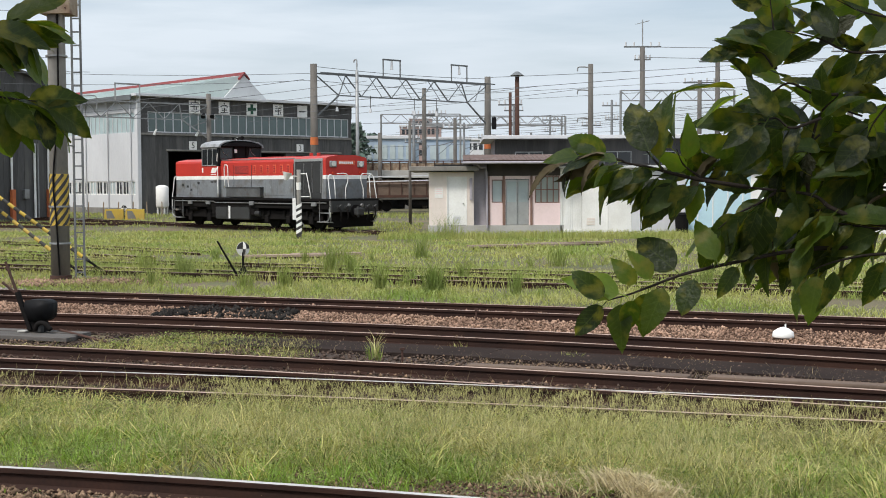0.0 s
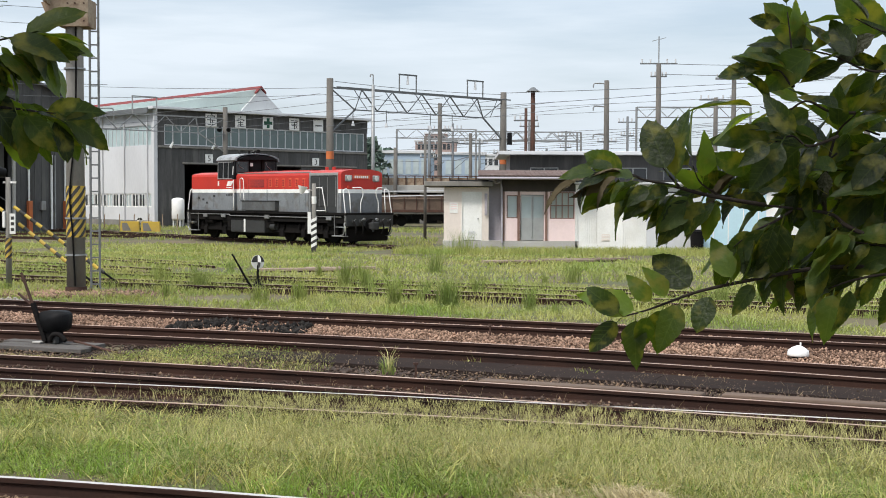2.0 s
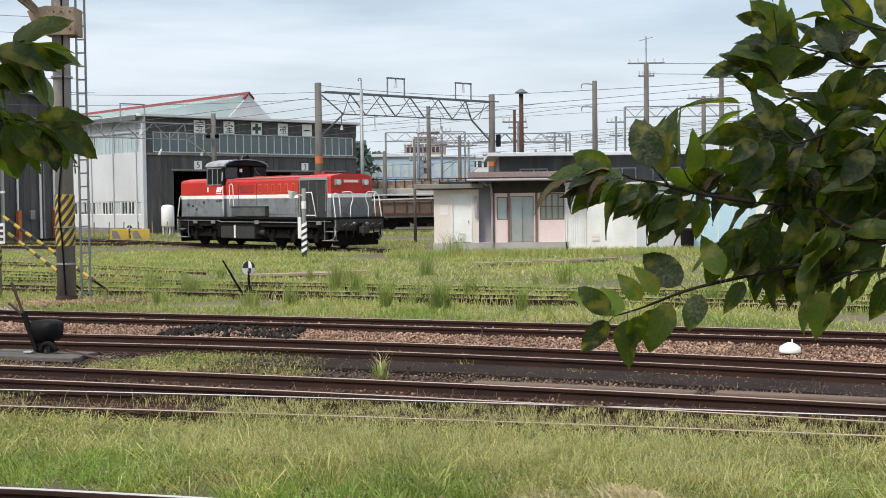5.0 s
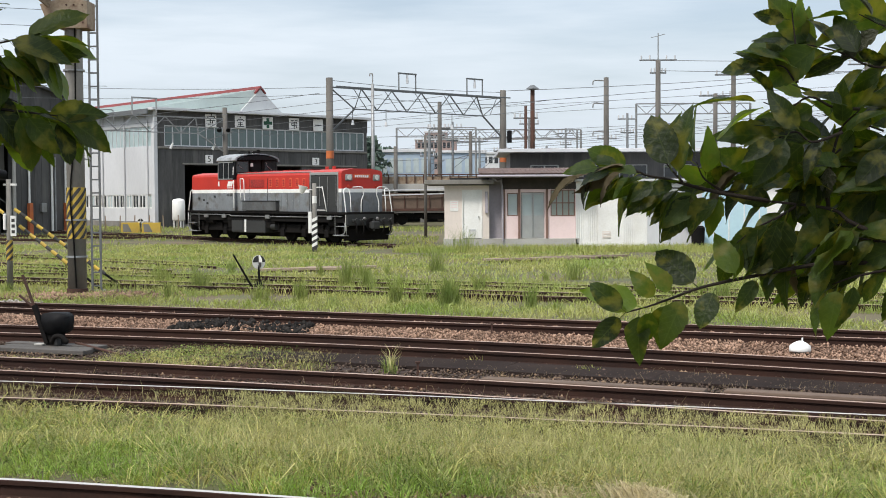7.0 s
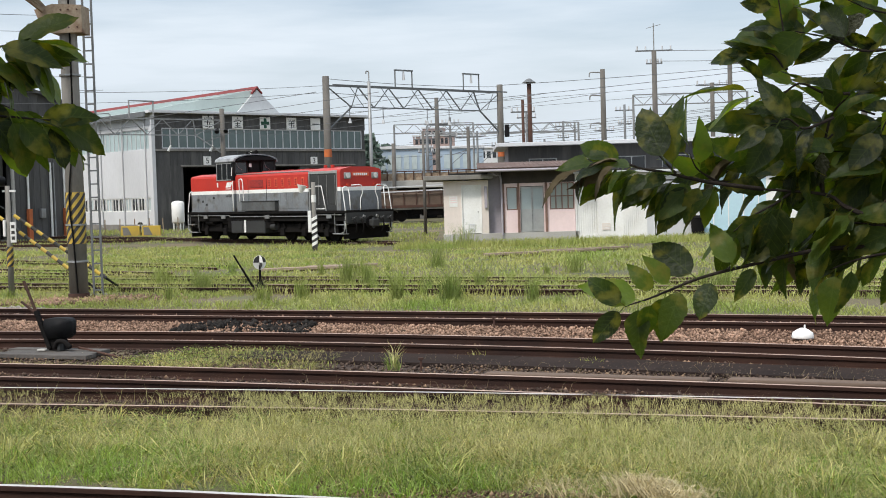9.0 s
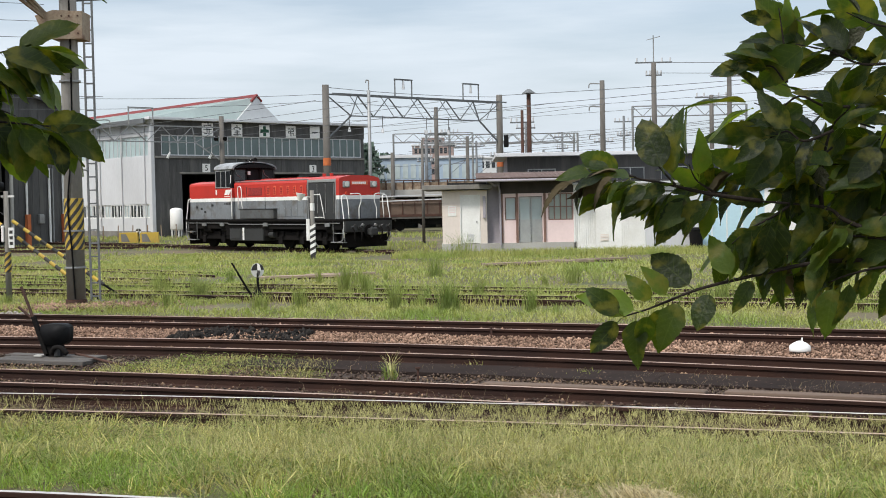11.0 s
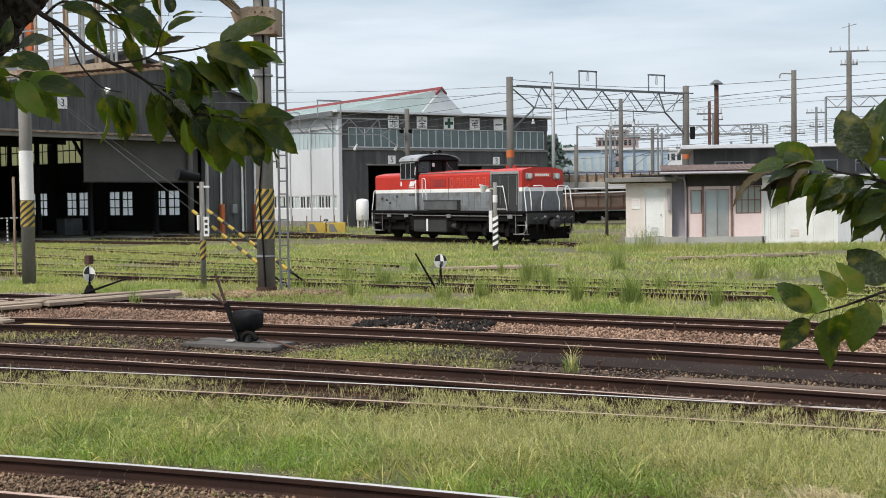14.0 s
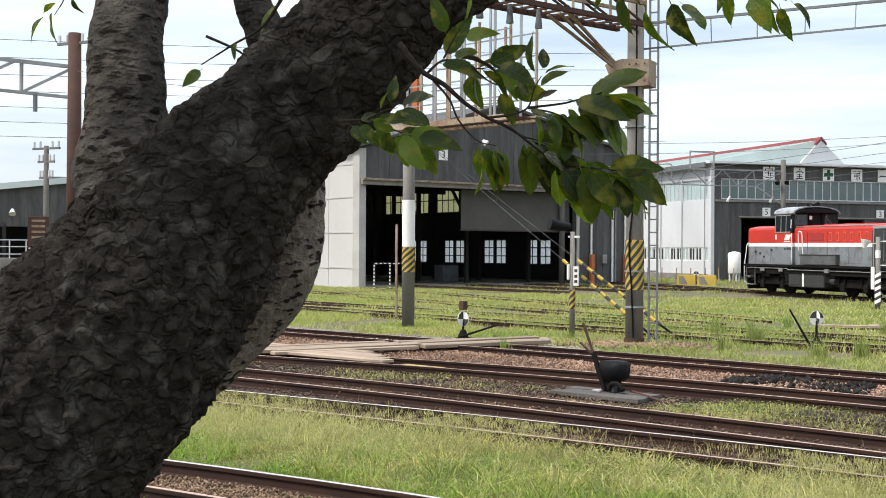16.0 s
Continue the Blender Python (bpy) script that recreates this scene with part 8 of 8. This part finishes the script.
# Lighter copy of the leaf, with the light shining through put into it.
M["leaf_light"] = leaf_mat("lit_cherry_leaf", (0.06, 0.10, 0.015), (0.09, 0.13, 0.02), (2.3, 2.2, 0.5), 0.5)


def leaf_mesh(name, length, width, fold, curl, seed_, material, ragged=0.0, round_=False):
    """One leaf: pointed oval, toothed edge, folded along its rib, stem at the origin, along +y."""
    rnd = random.Random(seed_)
    n = 20
    verts, faces = [], []
    for i in range(n + 1):
        u = i / n
        half = width / 2 * (math.sin(math.pi * min(1, u ** (0.85 if round_ else 0.75))) ** (0.62 if round_ else 0.85)) * (1.04 - (0.18 if round_ else 0.3) * u) if 0 < u < 1 else 0.0006
        if i == n - 1:
            half *= 0.55
        y = length * u
        z = -curl * length * u * u
        for s in (-1, 0, 1):
            tooth = (1 + (0.03 if i % 2 else -0.025)) * (1 - ragged * rnd.random()) if s else 1
            wave = 0.04 * width * math.sin(u * 9 + s + seed_) if s else 0
            verts.append((s * half * tooth, y + (0.008 * length if s and i % 2 else 0), z + abs(s) * (half * fold) + wave))
    for i in range(n):
        a = i * 3
        faces += [(a, a + 1, a + 4, a + 3), (a + 1, a + 2, a + 5, a + 4)]
    p = len(verts)
    r = length * 0.011
    verts += [(-r, -length * 0.16, 0), (r, -length * 0.16, 0), (r, 0, 0), (-r, 0, 0)]
    faces.append((p, p + 1, p + 2, p + 3))
    me = bpy.data.meshes.new(name)
    me.from_pydata(verts, [], faces)
    me.materials.append(material)
    me.shade_smooth()
    return me


LEAVES = [leaf_mesh("leaf", 0.098, 0.054, 0.30, 0.22, 1, M["leaf"], 0.10), leaf_mesh("leaf", 0.088, 0.054, 0.18, 0.12, 2, M["leaf"], 0, True), leaf_mesh("leaf", 0.104, 0.048, 0.45, 0.30, 3, M["leaf"], 0.12),
          leaf_mesh("leaf", 0.092, 0.058, 0.22, 0.18, 4, M["leaf_light"], 0.12), leaf_mesh("leaf", 0.080, 0.046, 0.35, 0.10, 5, M["leaf"], 0.15), leaf_mesh("leaf", 0.098, 0.044, 0.55, 0.4, 6, M["leaf_brown"], 0.45),
          leaf_mesh("leaf", 0.102, 0.050, 0.40, 0.25, 7, M["leaf_grey"], 0.35), leaf_mesh("leaf", 0.100, 0.056, 0.25, 0.22, 8, M["leaf_light"], 0.1), leaf_mesh("leaf", 0.096, 0.058, 0.20, 0.18, 9, M["leaf_light"], 0.1, True), leaf_mesh("leaf", 0.098, 0.054, 0.30, 0.25, 10, M["leaf"], 0.1)]


def leafy_twig(parent, pts, radius, count, size, rnd, up=0.15, hang=0.55, brown=0.04, depth=0.05, start=0.12, flat=False, lean=(0, 0), soft=False):
    """A twig with leaves set alternately along it; lean draws them one way, as wind and weight do."""
    line = smooth_line(pts, 6)
    n = len(line)
    part("twig", tube(line, [radius * (1 - 0.7 * i / (n - 1)) for i in range(n)], 7), M["twig"], parent, "", True)
    for k in range(count):
        u = start + (1.02 - start) * k / max(1, count - 1)
        f = min(u, 0.999) * (n - 1)
        i = int(f)
        p = line[i].lerp(line[min(i + 1, n - 1)], f - i)
        d = (line[min(i + 1, n - 1)] - line[max(i - 1, 0)]).normalized()
        side = Vector((-d.z, 0, d.x)) * (1 if k % 2 else -1)
        if k == count - 1:
            side *= 0.2
        aim = d * rnd.uniform(0.3, 0.9) + side * rnd.uniform(0.5, 1.1) + Vector((0, rnd.uniform(-0.55, 0.55), rnd.uniform(-hang, up)))
        aim = (aim + Vector((lean[0], 0, lean[1])) * rnd.uniform(0.7, 1.6)).normalized()
        face = Vector((rnd.uniform(-0.9, 0.9), -1.0 + rnd.uniform(-0.1, 1.0), rnd.uniform(-0.1, 1.3)))
        if flat:
            face = Vector((rnd.uniform(-0.35, 0.35), -1.0, rnd.uniform(-0.1, 0.6)))
            aim = (aim + Vector((0, -0.5 * aim.y, 0))).normalized()
        x = aim.cross(face).normalized()
        z = x.cross(aim).normalized()
        kinds = (7, 8, 9, 9, 1) if soft else (1, 1, 3, 0, 3) if flat else (0, 0, 1, 2, 2, 3, 4, 0, 4)
        which = rnd.choice((5, 5, 6)) if rnd.random() < brown else rnd.choice(kinds)
        s = size * rnd.uniform(0.62, 1.15)
        m = Matrix((x, aim, z)).transposed().to_4x4()
        o = new("leaf", LEAVES[which])
        o.parent = parent
        o.matrix_local = Matrix.Translation(p + aim * 0.014 + Vector((0, rnd.uniform(-depth, depth), 0))) @ m @ Matrix.Diagonal((s * rnd.uniform(0.85, 1.1), s, s, 1))


def right_branch():
    b = thing("leafy_branch", pose(0.457, 2.152, EYE, 0, 0, -12), "leafy cherry branch with spotted dark green leaves", "branch")
    rnd = random.Random(5)

    def tw(pts, r, c, size, y=0.0, **kw):
        leafy_twig(b, [(x, y + 0.02 * math.sin(9 * x), z) for x, z in pts], r, c, size, rnd, **kw)
    tw([(0.337, -0.07), (0.248, -0.066), (0.185, -0.042), (0.15, -0.019), (0.044, -0.006)], 0.006, 14, 1.0, 0.0, hang=0.9, up=0.1, lean=(-0.3, -0.5))
    tw([(0.148, -0.019), (0.149, 0.038), (0.165, 0.113), (0.196, 0.148)], 0.004, 12, 1.0, 0.03, up=0.3, lean=(0.2, 0.1))
    tw([(0.048, -0.006), (-0.045, 0.01), (-0.112, 0.028), (-0.155, 0.037), (-0.196, 0.051)], 0.004, 24, 0.88, 0.0, hang=0.9, up=0.0, lean=(-0.45, -0.75), start=0.15)
    tw([(-0.093, 0.025), (-0.111, 0.045), (-0.129, 0.068)], 0.0024, 4, 1.0, -0.02, hang=0.0, up=0.5, lean=(0.25, 1.1))
    tw([(0.002, 0.007), (-0.074, 0.014), (-0.137, 0.016)], 0.0026, 13, 0.9, 0.05, hang=0.9, up=0.0, lean=(-0.3, -0.9))
    tw([(-0.027, 0.009), (-0.059, 0.032), (-0.072, 0.06)], 0.0024, 7, 0.9, 0.03, hang=0.1, up=0.4, lean=(0.0, 0.5))
    tw([(-0.16, 0.039), (-0.198, 0.053), (-0.228, 0.049), (-0.256, 0.039)], 0.0024, 9, 0.75, 0.0, hang=0.7, brown=0.6, lean=(-0.7, -0.4))
    tw([(0.219, -0.108), (0.136, -0.112), (0.052, -0.128), (-0.054, -0.152), (-0.113, -0.174), (-0.147, -0.187), (-0.187, -0.199)], 0.0042, 14, 1.05, 0.0, hang=0.2, up=0.3, flat=True, brown=0.0, start=0.3)
    tw([(0.092, 0.192), (0.09, 0.241), (0.081, 0.318)], 0.003, 7, 0.92, 0.0, hang=0.2, up=0.2, lean=(-0.2, 0.0))
    tw([(0.088, 0.196), (0.069, 0.22), (0.043, 0.219)], 0.002, 4, 0.85, 0.0, hang=0.2, up=0.1, lean=(-0.8, 0.1))
    tw([(0.349, 0.192), (0.288, 0.217), (0.216, 0.22), (0.162, 0.245), (0.108, 0.259)], 0.0034, 16, 1.0, 0.02, hang=0.3, up=0.2, lean=(-0.5, -0.1), brown=0.12)
    tw([(0.194, 0.148), (0.153, 0.151), (0.113, 0.169), (0.075, 0.148), (0.038, 0.16)], 0.003, 11, 0.95, 0.0, hang=0.3, up=0.2, lean=(-0.6, -0.1), brown=0.15)
    tw([(0.165, 0.108), (0.118, 0.092), (0.091, 0.109), (0.063, 0.099)], 0.003, 10, 0.95, -0.03, hang=0.4, lean=(-0.6, -0.15), brown=0.35)
    tw([(0.153, 0.045), (0.097, 0.043), (0.032, 0.053), (-0.005, 0.056)], 0.003, 15, 0.95, 0.05, hang=0.6, lean=(-0.4, -0.4), brown=0.1)
    tw([(0.336, -0.114), (0.246, -0.119), (0.19, -0.131), (0.153, -0.145)], 0.0034, 9, 0.85, -0.02, hang=0.9, up=-0.1, lean=(-0.1, -0.8))
    tw([(0.337, -0.075), (0.257, -0.077), (0.193, -0.069), (0.156, -0.086)], 0.003, 12, 0.9, 0.03, hang=0.9, up=0.0, lean=(-0.2, -0.7))
    tw([(0.195, -0.041), (0.158, -0.05), (0.111, -0.064), (0.073, -0.081)], 0.003, 14, 0.95, 0.06, hang=0.9, up=0.0, lean=(-0.2, -0.8))
    tw([(0.095, -0.014), (0.066, -0.033), (0.029, -0.052), (-0.002, -0.077)], 0.0028, 13, 1.0, 0.0, hang=0.9, up=0.0, lean=(-0.3, -0.8))
    tw([(0.22, -0.094), (0.174, -0.101), (0.118, -0.098), (0.071, -0.108)], 0.003, 12, 0.9, 0.08, hang=0.9, up=0.0, lean=(-0.1, -0.8))
    tw([(0.342, 0.044), (0.271, 0.047), (0.19, 0.054), (0.144, 0.053)], 0.004, 15, 1.0, 0.04, hang=0.6, up=0.1, lean=(-0.2, -0.4), brown=0.08)
    tw([(0.345, 0.109), (0.293, 0.141), (0.256, 0.106), (0.236, 0.061)], 0.003, 14, 1.0, 0.02, hang=0.5, lean=(0.1, -0.3))
    tw([(0.339, -0.03), (0.278, -0.008), (0.223, -0.014), (0.179, 0.008)], 0.003, 17, 1.0, 0.09, hang=0.8, lean=(-0.2, -0.5))
    tw([(0.351, 0.256), (0.299, 0.27), (0.237, 0.285), (0.192, 0.308)], 0.003, 9, 1.0, 0.02, hang=0.4, lean=(-0.4, -0.2), brown=0.1)
    # The dense heart of the branch.
    for i in range(9):
        x0, z0 = rnd.uniform(0.16, 0.5), rnd.uniform(-0.04, 0.13)
        a = rnd.uniform(2.4, 4.3)
        l = rnd.uniform(0.08, 0.16)
        tw([(x0, z0), (x0 + l * 0.5 * math.cos(a), z0 + l * 0.5 * math.sin(a)), (x0 + l * math.cos(a), z0 + l * math.sin(a) * 0.8)], 0.002, 8, 0.95, rnd.uniform(-0.02, 0.16), hang=0.9, lean=(-0.2, -0.5))
    return b


def left_branch():
    b = thing("leafy_branch", pose(-0.752, 2.067, EYE, 0, 0, 20), "leafy cherry branch hanging beside the trunk", "branch")
    rnd = random.Random(11)

    def tw(pts, r, c, size, y=0.0, **kw):
        leafy_twig(b, [(x, y + 0.02 * math.sin(9 * x), z) for x, z in pts], r, c, size, rnd, **kw)
    tw([(-0.303, 0.364), (-0.264, 0.315), (-0.224, 0.29), (-0.185, 0.256), (-0.146, 0.231), (-0.106, 0.212), (-0.067, 0.182), (-0.023, 0.15)], 0.0052, 6, 0.7, 0.0, hang=0.8, up=0.0, start=0.85, lean=(0.1, -0.8), soft=True)
    tw([(-0.023, 0.15), (0.021, 0.147), (0.061, 0.143), (0.098, 0.142)], 0.0026, 17, 0.95, 0.0, hang=0.8, up=0.0, start=0.0, lean=(0.35, -0.9), soft=True)
    tw([(-0.242, 0.297), (-0.214, 0.264), (-0.197, 0.227), (-0.165, 0.192), (-0.131, 0.183)], 0.0024, 9, 0.75, 0.0, hang=0.9, up=-0.2, start=0.75, lean=(0.0, -1.0), soft=True)
    tw([(-0.131, 0.226), (-0.086, 0.202), (-0.067, 0.197), (-0.028, 0.182)], 0.002, 13, 0.78, 0.03, hang=0.9, up=0.0, lean=(0.0, -0.8), start=0.3, soft=True)
    tw([(-0.146, 0.231), (-0.101, 0.238), (-0.077, 0.251), (-0.067, 0.283), (-0.055, 0.304)], 0.0024, 8, 0.62, 0.0, hang=0.3, up=0.5, lean=(0.0, 0.2), start=0.4, soft=True)
    tw([(-0.077, 0.249), (-0.018, 0.257), (0.021, 0.267), (0.051, 0.267)], 0.0024, 12, 0.98, 0.0, hang=0.6, up=0.0, lean=(0.5, -0.6), start=0.35, soft=True)
    tw([(-0.077, 0.246), (-0.033, 0.238), (0.002, 0.221)], 0.002, 13, 0.8, -0.02, hang=0.8, up=0.0, lean=(0.0, -0.7), soft=True)
    tw([(-0.259, 0.31), (-0.224, 0.335), (-0.175, 0.32), (-0.136, 0.322)], 0.0026, 10, 0.72, 0.02, hang=0.5, up=0.2, lean=(0.2, -0.1), start=0.2, soft=True)
    tw([(-0.175, 0.32), (-0.146, 0.295), (-0.116, 0.283)], 0.002, 4, 0.68, 0.0, hang=0.3, up=0.2, lean=(0.3, 0.0), soft=True)
    tw([(-0.067, 0.192), (-0.018, 0.177), (0.021, 0.162)], 0.002, 12, 0.85, 0.04, hang=0.9, up=0.0, lean=(0.1, -0.9), soft=True)
    tw([(-0.224, 0.335), (-0.209, 0.364), (-0.195, 0.388)], 0.002, 4, 0.65, 0.0, hang=0.3, up=0.2, soft=True)
    tw([(-0.393, 0.217), (-0.343, 0.217), (-0.299, 0.202), (-0.259, 0.187)], 0.0026, 15, 0.66, -0.12, hang=0.5, up=0.2, lean=(0.4, -0.4), soft=True)
    tw([(-0.343, 0.217), (-0.313, 0.232), (-0.289, 0.237)], 0.002, 6, 0.55, -0.12, hang=0.2, up=0.4, lean=(0.3, 0.1), soft=True)
    tw([(-0.93, 0.52), (-0.95, 0.47), (-0.97, 0.44)], 0.002, 5, 0.5, 0.1, hang=0.8, up=0.0)
    tw([(-0.55, 0.52), (-0.60, 0.44), (-0.66, 0.40), (-0.72, 0.36)], 0.004, 3, 0.6, 0.2)
    tw([(0.02, 0.50), (0.10, 0.45), (0.18, 0.44)], 0.003, 8, 0.85, 0.0, hang=0.9, up=0.0)
    tw([(0.22, 0.50), (0.30, 0.455), (0.36, 0.43)], 0.003, 10, 0.8, 0.0, hang=0.9, up=0.0)
    tw([(-0.711, 0.416), (-0.646, 0.386), (-0.599, 0.344), (-0.562, 0.317)], 0.003, 5, 0.6, 0.2, hang=0.5, start=0.6, lean=(-0.7, -0.4), soft=True)
    return b


def limb(name, pts, radii, parent, seg=40, steps=14, rough=0.05, label="", material="bark_banded", knob=0.0):
    """A limb with knotted, uneven bark."""
    line = smooth_line(pts, steps)
    rad = [v.x for v in smooth_line([(r, 0, 0) for r in radii], steps)]
    own = bmesh.new()
    rings = []
    for i, p in enumerate(line):
        d = (line[min(i + 1, len(line) - 1)] - line[max(i - 1, 0)]).normalized()
        a = d.orthogonal() if i == 0 else side - d * side.dot(d)
        side = a.normalized()
        b = d.cross(side)
        ring = []
        for k in range(seg):
            dv = side * math.cos(k * math.tau / seg) + b * math.sin(k * math.tau / seg)
            q = p + dv * rad[i]
            w = 1 + rough * (noise.noise(q * 4) * 0.8 + noise.noise(q * 10) * 0.6 - abs(noise.noise(q * 17)) * 1.0 - abs(noise.noise(q * 37)) * 0.7 + noise.noise(q * 80) * 0.45)
            if knob:
                w += knob * (0.55 - abs(noise.noise(q * 21)) * 2.2 + max(0.0, noise.noise(q * 48)) * 1.1 + noise.noise(q * 95) * 0.4)
            ring.append(own.verts.new(p + dv * rad[i] * w))
        rings.append(ring)
    for u, v in zip(rings, rings[1:]):
        for k in range(seg):
            own.faces.new((u[k], u[(k + 1) % seg], v[(k + 1) % seg], v[k]))
    own.faces.new(rings[-1])
    return part(name, own, M[material], parent, label, True)


def cherry_tree():
    t = thing("cherry_tree", pose(-1.75, 1.5, LOW), "old leaning cherry tree with dark rough bark", "tree")
    o = Vector((-1.75, 1.5, LOW))

    def loc(*pts):
        return [Vector(p) - o for p in pts]
    limb("trunk", loc((-2.04, 1.23, LOW - 0.1), (-1.95, 1.33, 0.6), (-1.86, 1.45, 1.2), (-1.76, 1.60, 1.56), (-1.615, 1.80, 1.82), (-1.51, 1.93, 2.04), (-1.41, 2.03, 2.23), (-1.285, 2.13, 2.395), (-1.15, 2.2, 2.56), (-0.98, 2.26, 2.74), (-0.6, 2.1, 3.3), (-0.2, 1.6, 4.0)),
         (0.36, 0.29, 0.258, 0.248, 0.230, 0.20, 0.152, 0.138, 0.128, 0.12, 0.09, 0.04), t, 220, 44, 0.085, "thick dark cracked trunk", "bark", 0.036)
    limb("limb", loc((-1.55, 1.92, 2.02), (-1.62, 1.945, 2.2), (-1.64, 1.96, 2.3), (-1.67, 1.99, 2.46), (-1.70, 2.03, 2.66), (-1.8, 1.9, 3.3), (-2.1, 1.5, 4.2)), (0.12, 0.11, 0.082, 0.074, 0.072, 0.06, 0.03), t, 72, 22, 0.06, "upright limb with banded bark", "bark_banded", 0.02)
    limb("limb", loc((-1.40, 2.14, 2.28), (-1.46, 2.22, 2.42), (-1.51, 2.24, 2.52), (-1.56, 2.26, 2.66), (-1.6, 2.3, 3.3)), (0.06, 0.05, 0.043, 0.04, 0.02), t, 36, 12, 0.08)
    limb("second_stem", loc((-2.3, 1.65, LOW - 0.1), (-2.12, 1.80, 1.0), (-1.965, 1.933, 1.48), (-1.75, 2.13, 1.73), (-1.54, 2.287, 1.98), (-1.505, 2.32, 2.15), (-1.51, 2.327, 2.32), (-1.46, 2.32, 2.5)), (0.16, 0.13, 0.115, 0.108, 0.1, 0.088, 0.07, 0.03), t, 110, 26, 0.06, "second stem with pale spotted bark, lightened as if lit", "bark_pale", 0.02)
    # Crown overhead, out of many leaves; unseen, it shades the trunk and near branches.
    r = random.Random(3)
    verts, faces = [], []
    for i in range(16000):
        while True:
            x, y, z = r.uniform(-5.5, 4.5), r.uniform(-4.5, 2.6), r.uniform(3.3, 6.2)
            if noise.noise((x * 0.7, y * 0.7, z * 0.8)) > -0.25 and z > 2.35 + 0.42 * max(0, y + 1.2) + 0.6:
                break
        a, e = r.uniform(0, math.tau), r.uniform(-0.6, 0.3)
        d = Vector((math.cos(a) * math.cos(e), math.sin(a) * math.cos(e), math.sin(e)))
        s = d.cross(Vector((r.uniform(-0.3, 0.3), r.uniform(-0.3, 0.3), 1))).normalized()
        c = Vector((x, y, z)) - o
        k = r.uniform(0.09, 0.14)
        p = len(verts)
        verts += [tuple(c), tuple(c + d * k * 0.5 + s * k * 0.28), tuple(c + d * k), tuple(c + d * k * 0.5 - s * k * 0.28)]
        faces.append((p, p + 1, p + 2, p + 3))
    mesh_object("crown", verts, faces, M["leaf_crown"], parent=t)
    tagged(t.children[-1], "dense green crown overhead", kind="stuff")
    for a in range(6):
        q = Vector((math.cos(a) * 2.2 - 1.2, math.sin(a) * 2.2 - 1.0, 4.6))
        part("bough", tube([Vector((-1.8, 1.5, 3.0)) - o, (Vector((-1.8, 1.5, 3.6)) - o).lerp(q - o, 0.5), q - o], [0.06, 0.045, 0.02], 8), M["twig"], t)


cherry_tree()
BRANCH_RIGHT = right_branch()

BRANCH_LEFT = left_branch()

# The branches sway a little in the wind.
SWAY = ((0.0, -1, 0), (0.5, 1, 1), (1.0, 1, 4), (1.5, 3, 4), (2.0, 0, 0), (2.5, 1, 0), (3.0, -2, -4), (3.5, -2, -2), (4.0, -1, 1), (4.7, 1, 2),
        (5.4, -1, -1), (6.0, 0, 1), (6.5, -3, 0), (7.0, 5, 0), (7.5, 6, 0), (8.0, 5, -1), (8.5, -1, -2), (9.0, -3, -1), (9.8, 1, 1), (10.6, -2, 0),
        (11.5, -2, 0), (12.0, -2, 1), (12.5, -4, -1), (13.0, -2, -2), (13.5, 2, -3), (14.0, 5, -2), (15.0, 1, 0), (16.0, 0, 0))


def motions():
    right, left = pose(0.457, 2.152, EYE, 0, 0, -12), pose(-0.752, 2.067, EYE, 0, 0, 20)
    walk(BRANCH_RIGHT, [(t, right @ pose(dx / 1000, 0, dz / 1000, 0, dx * 0.12, 0)) for t, dx, dz in SWAY])
    walk(BRANCH_LEFT, [(t, left @ pose(dx / 1600, 0, -dz / 1600, 0, dx * 0.08, 0)) for t, dx, dz in SWAY])


motions()
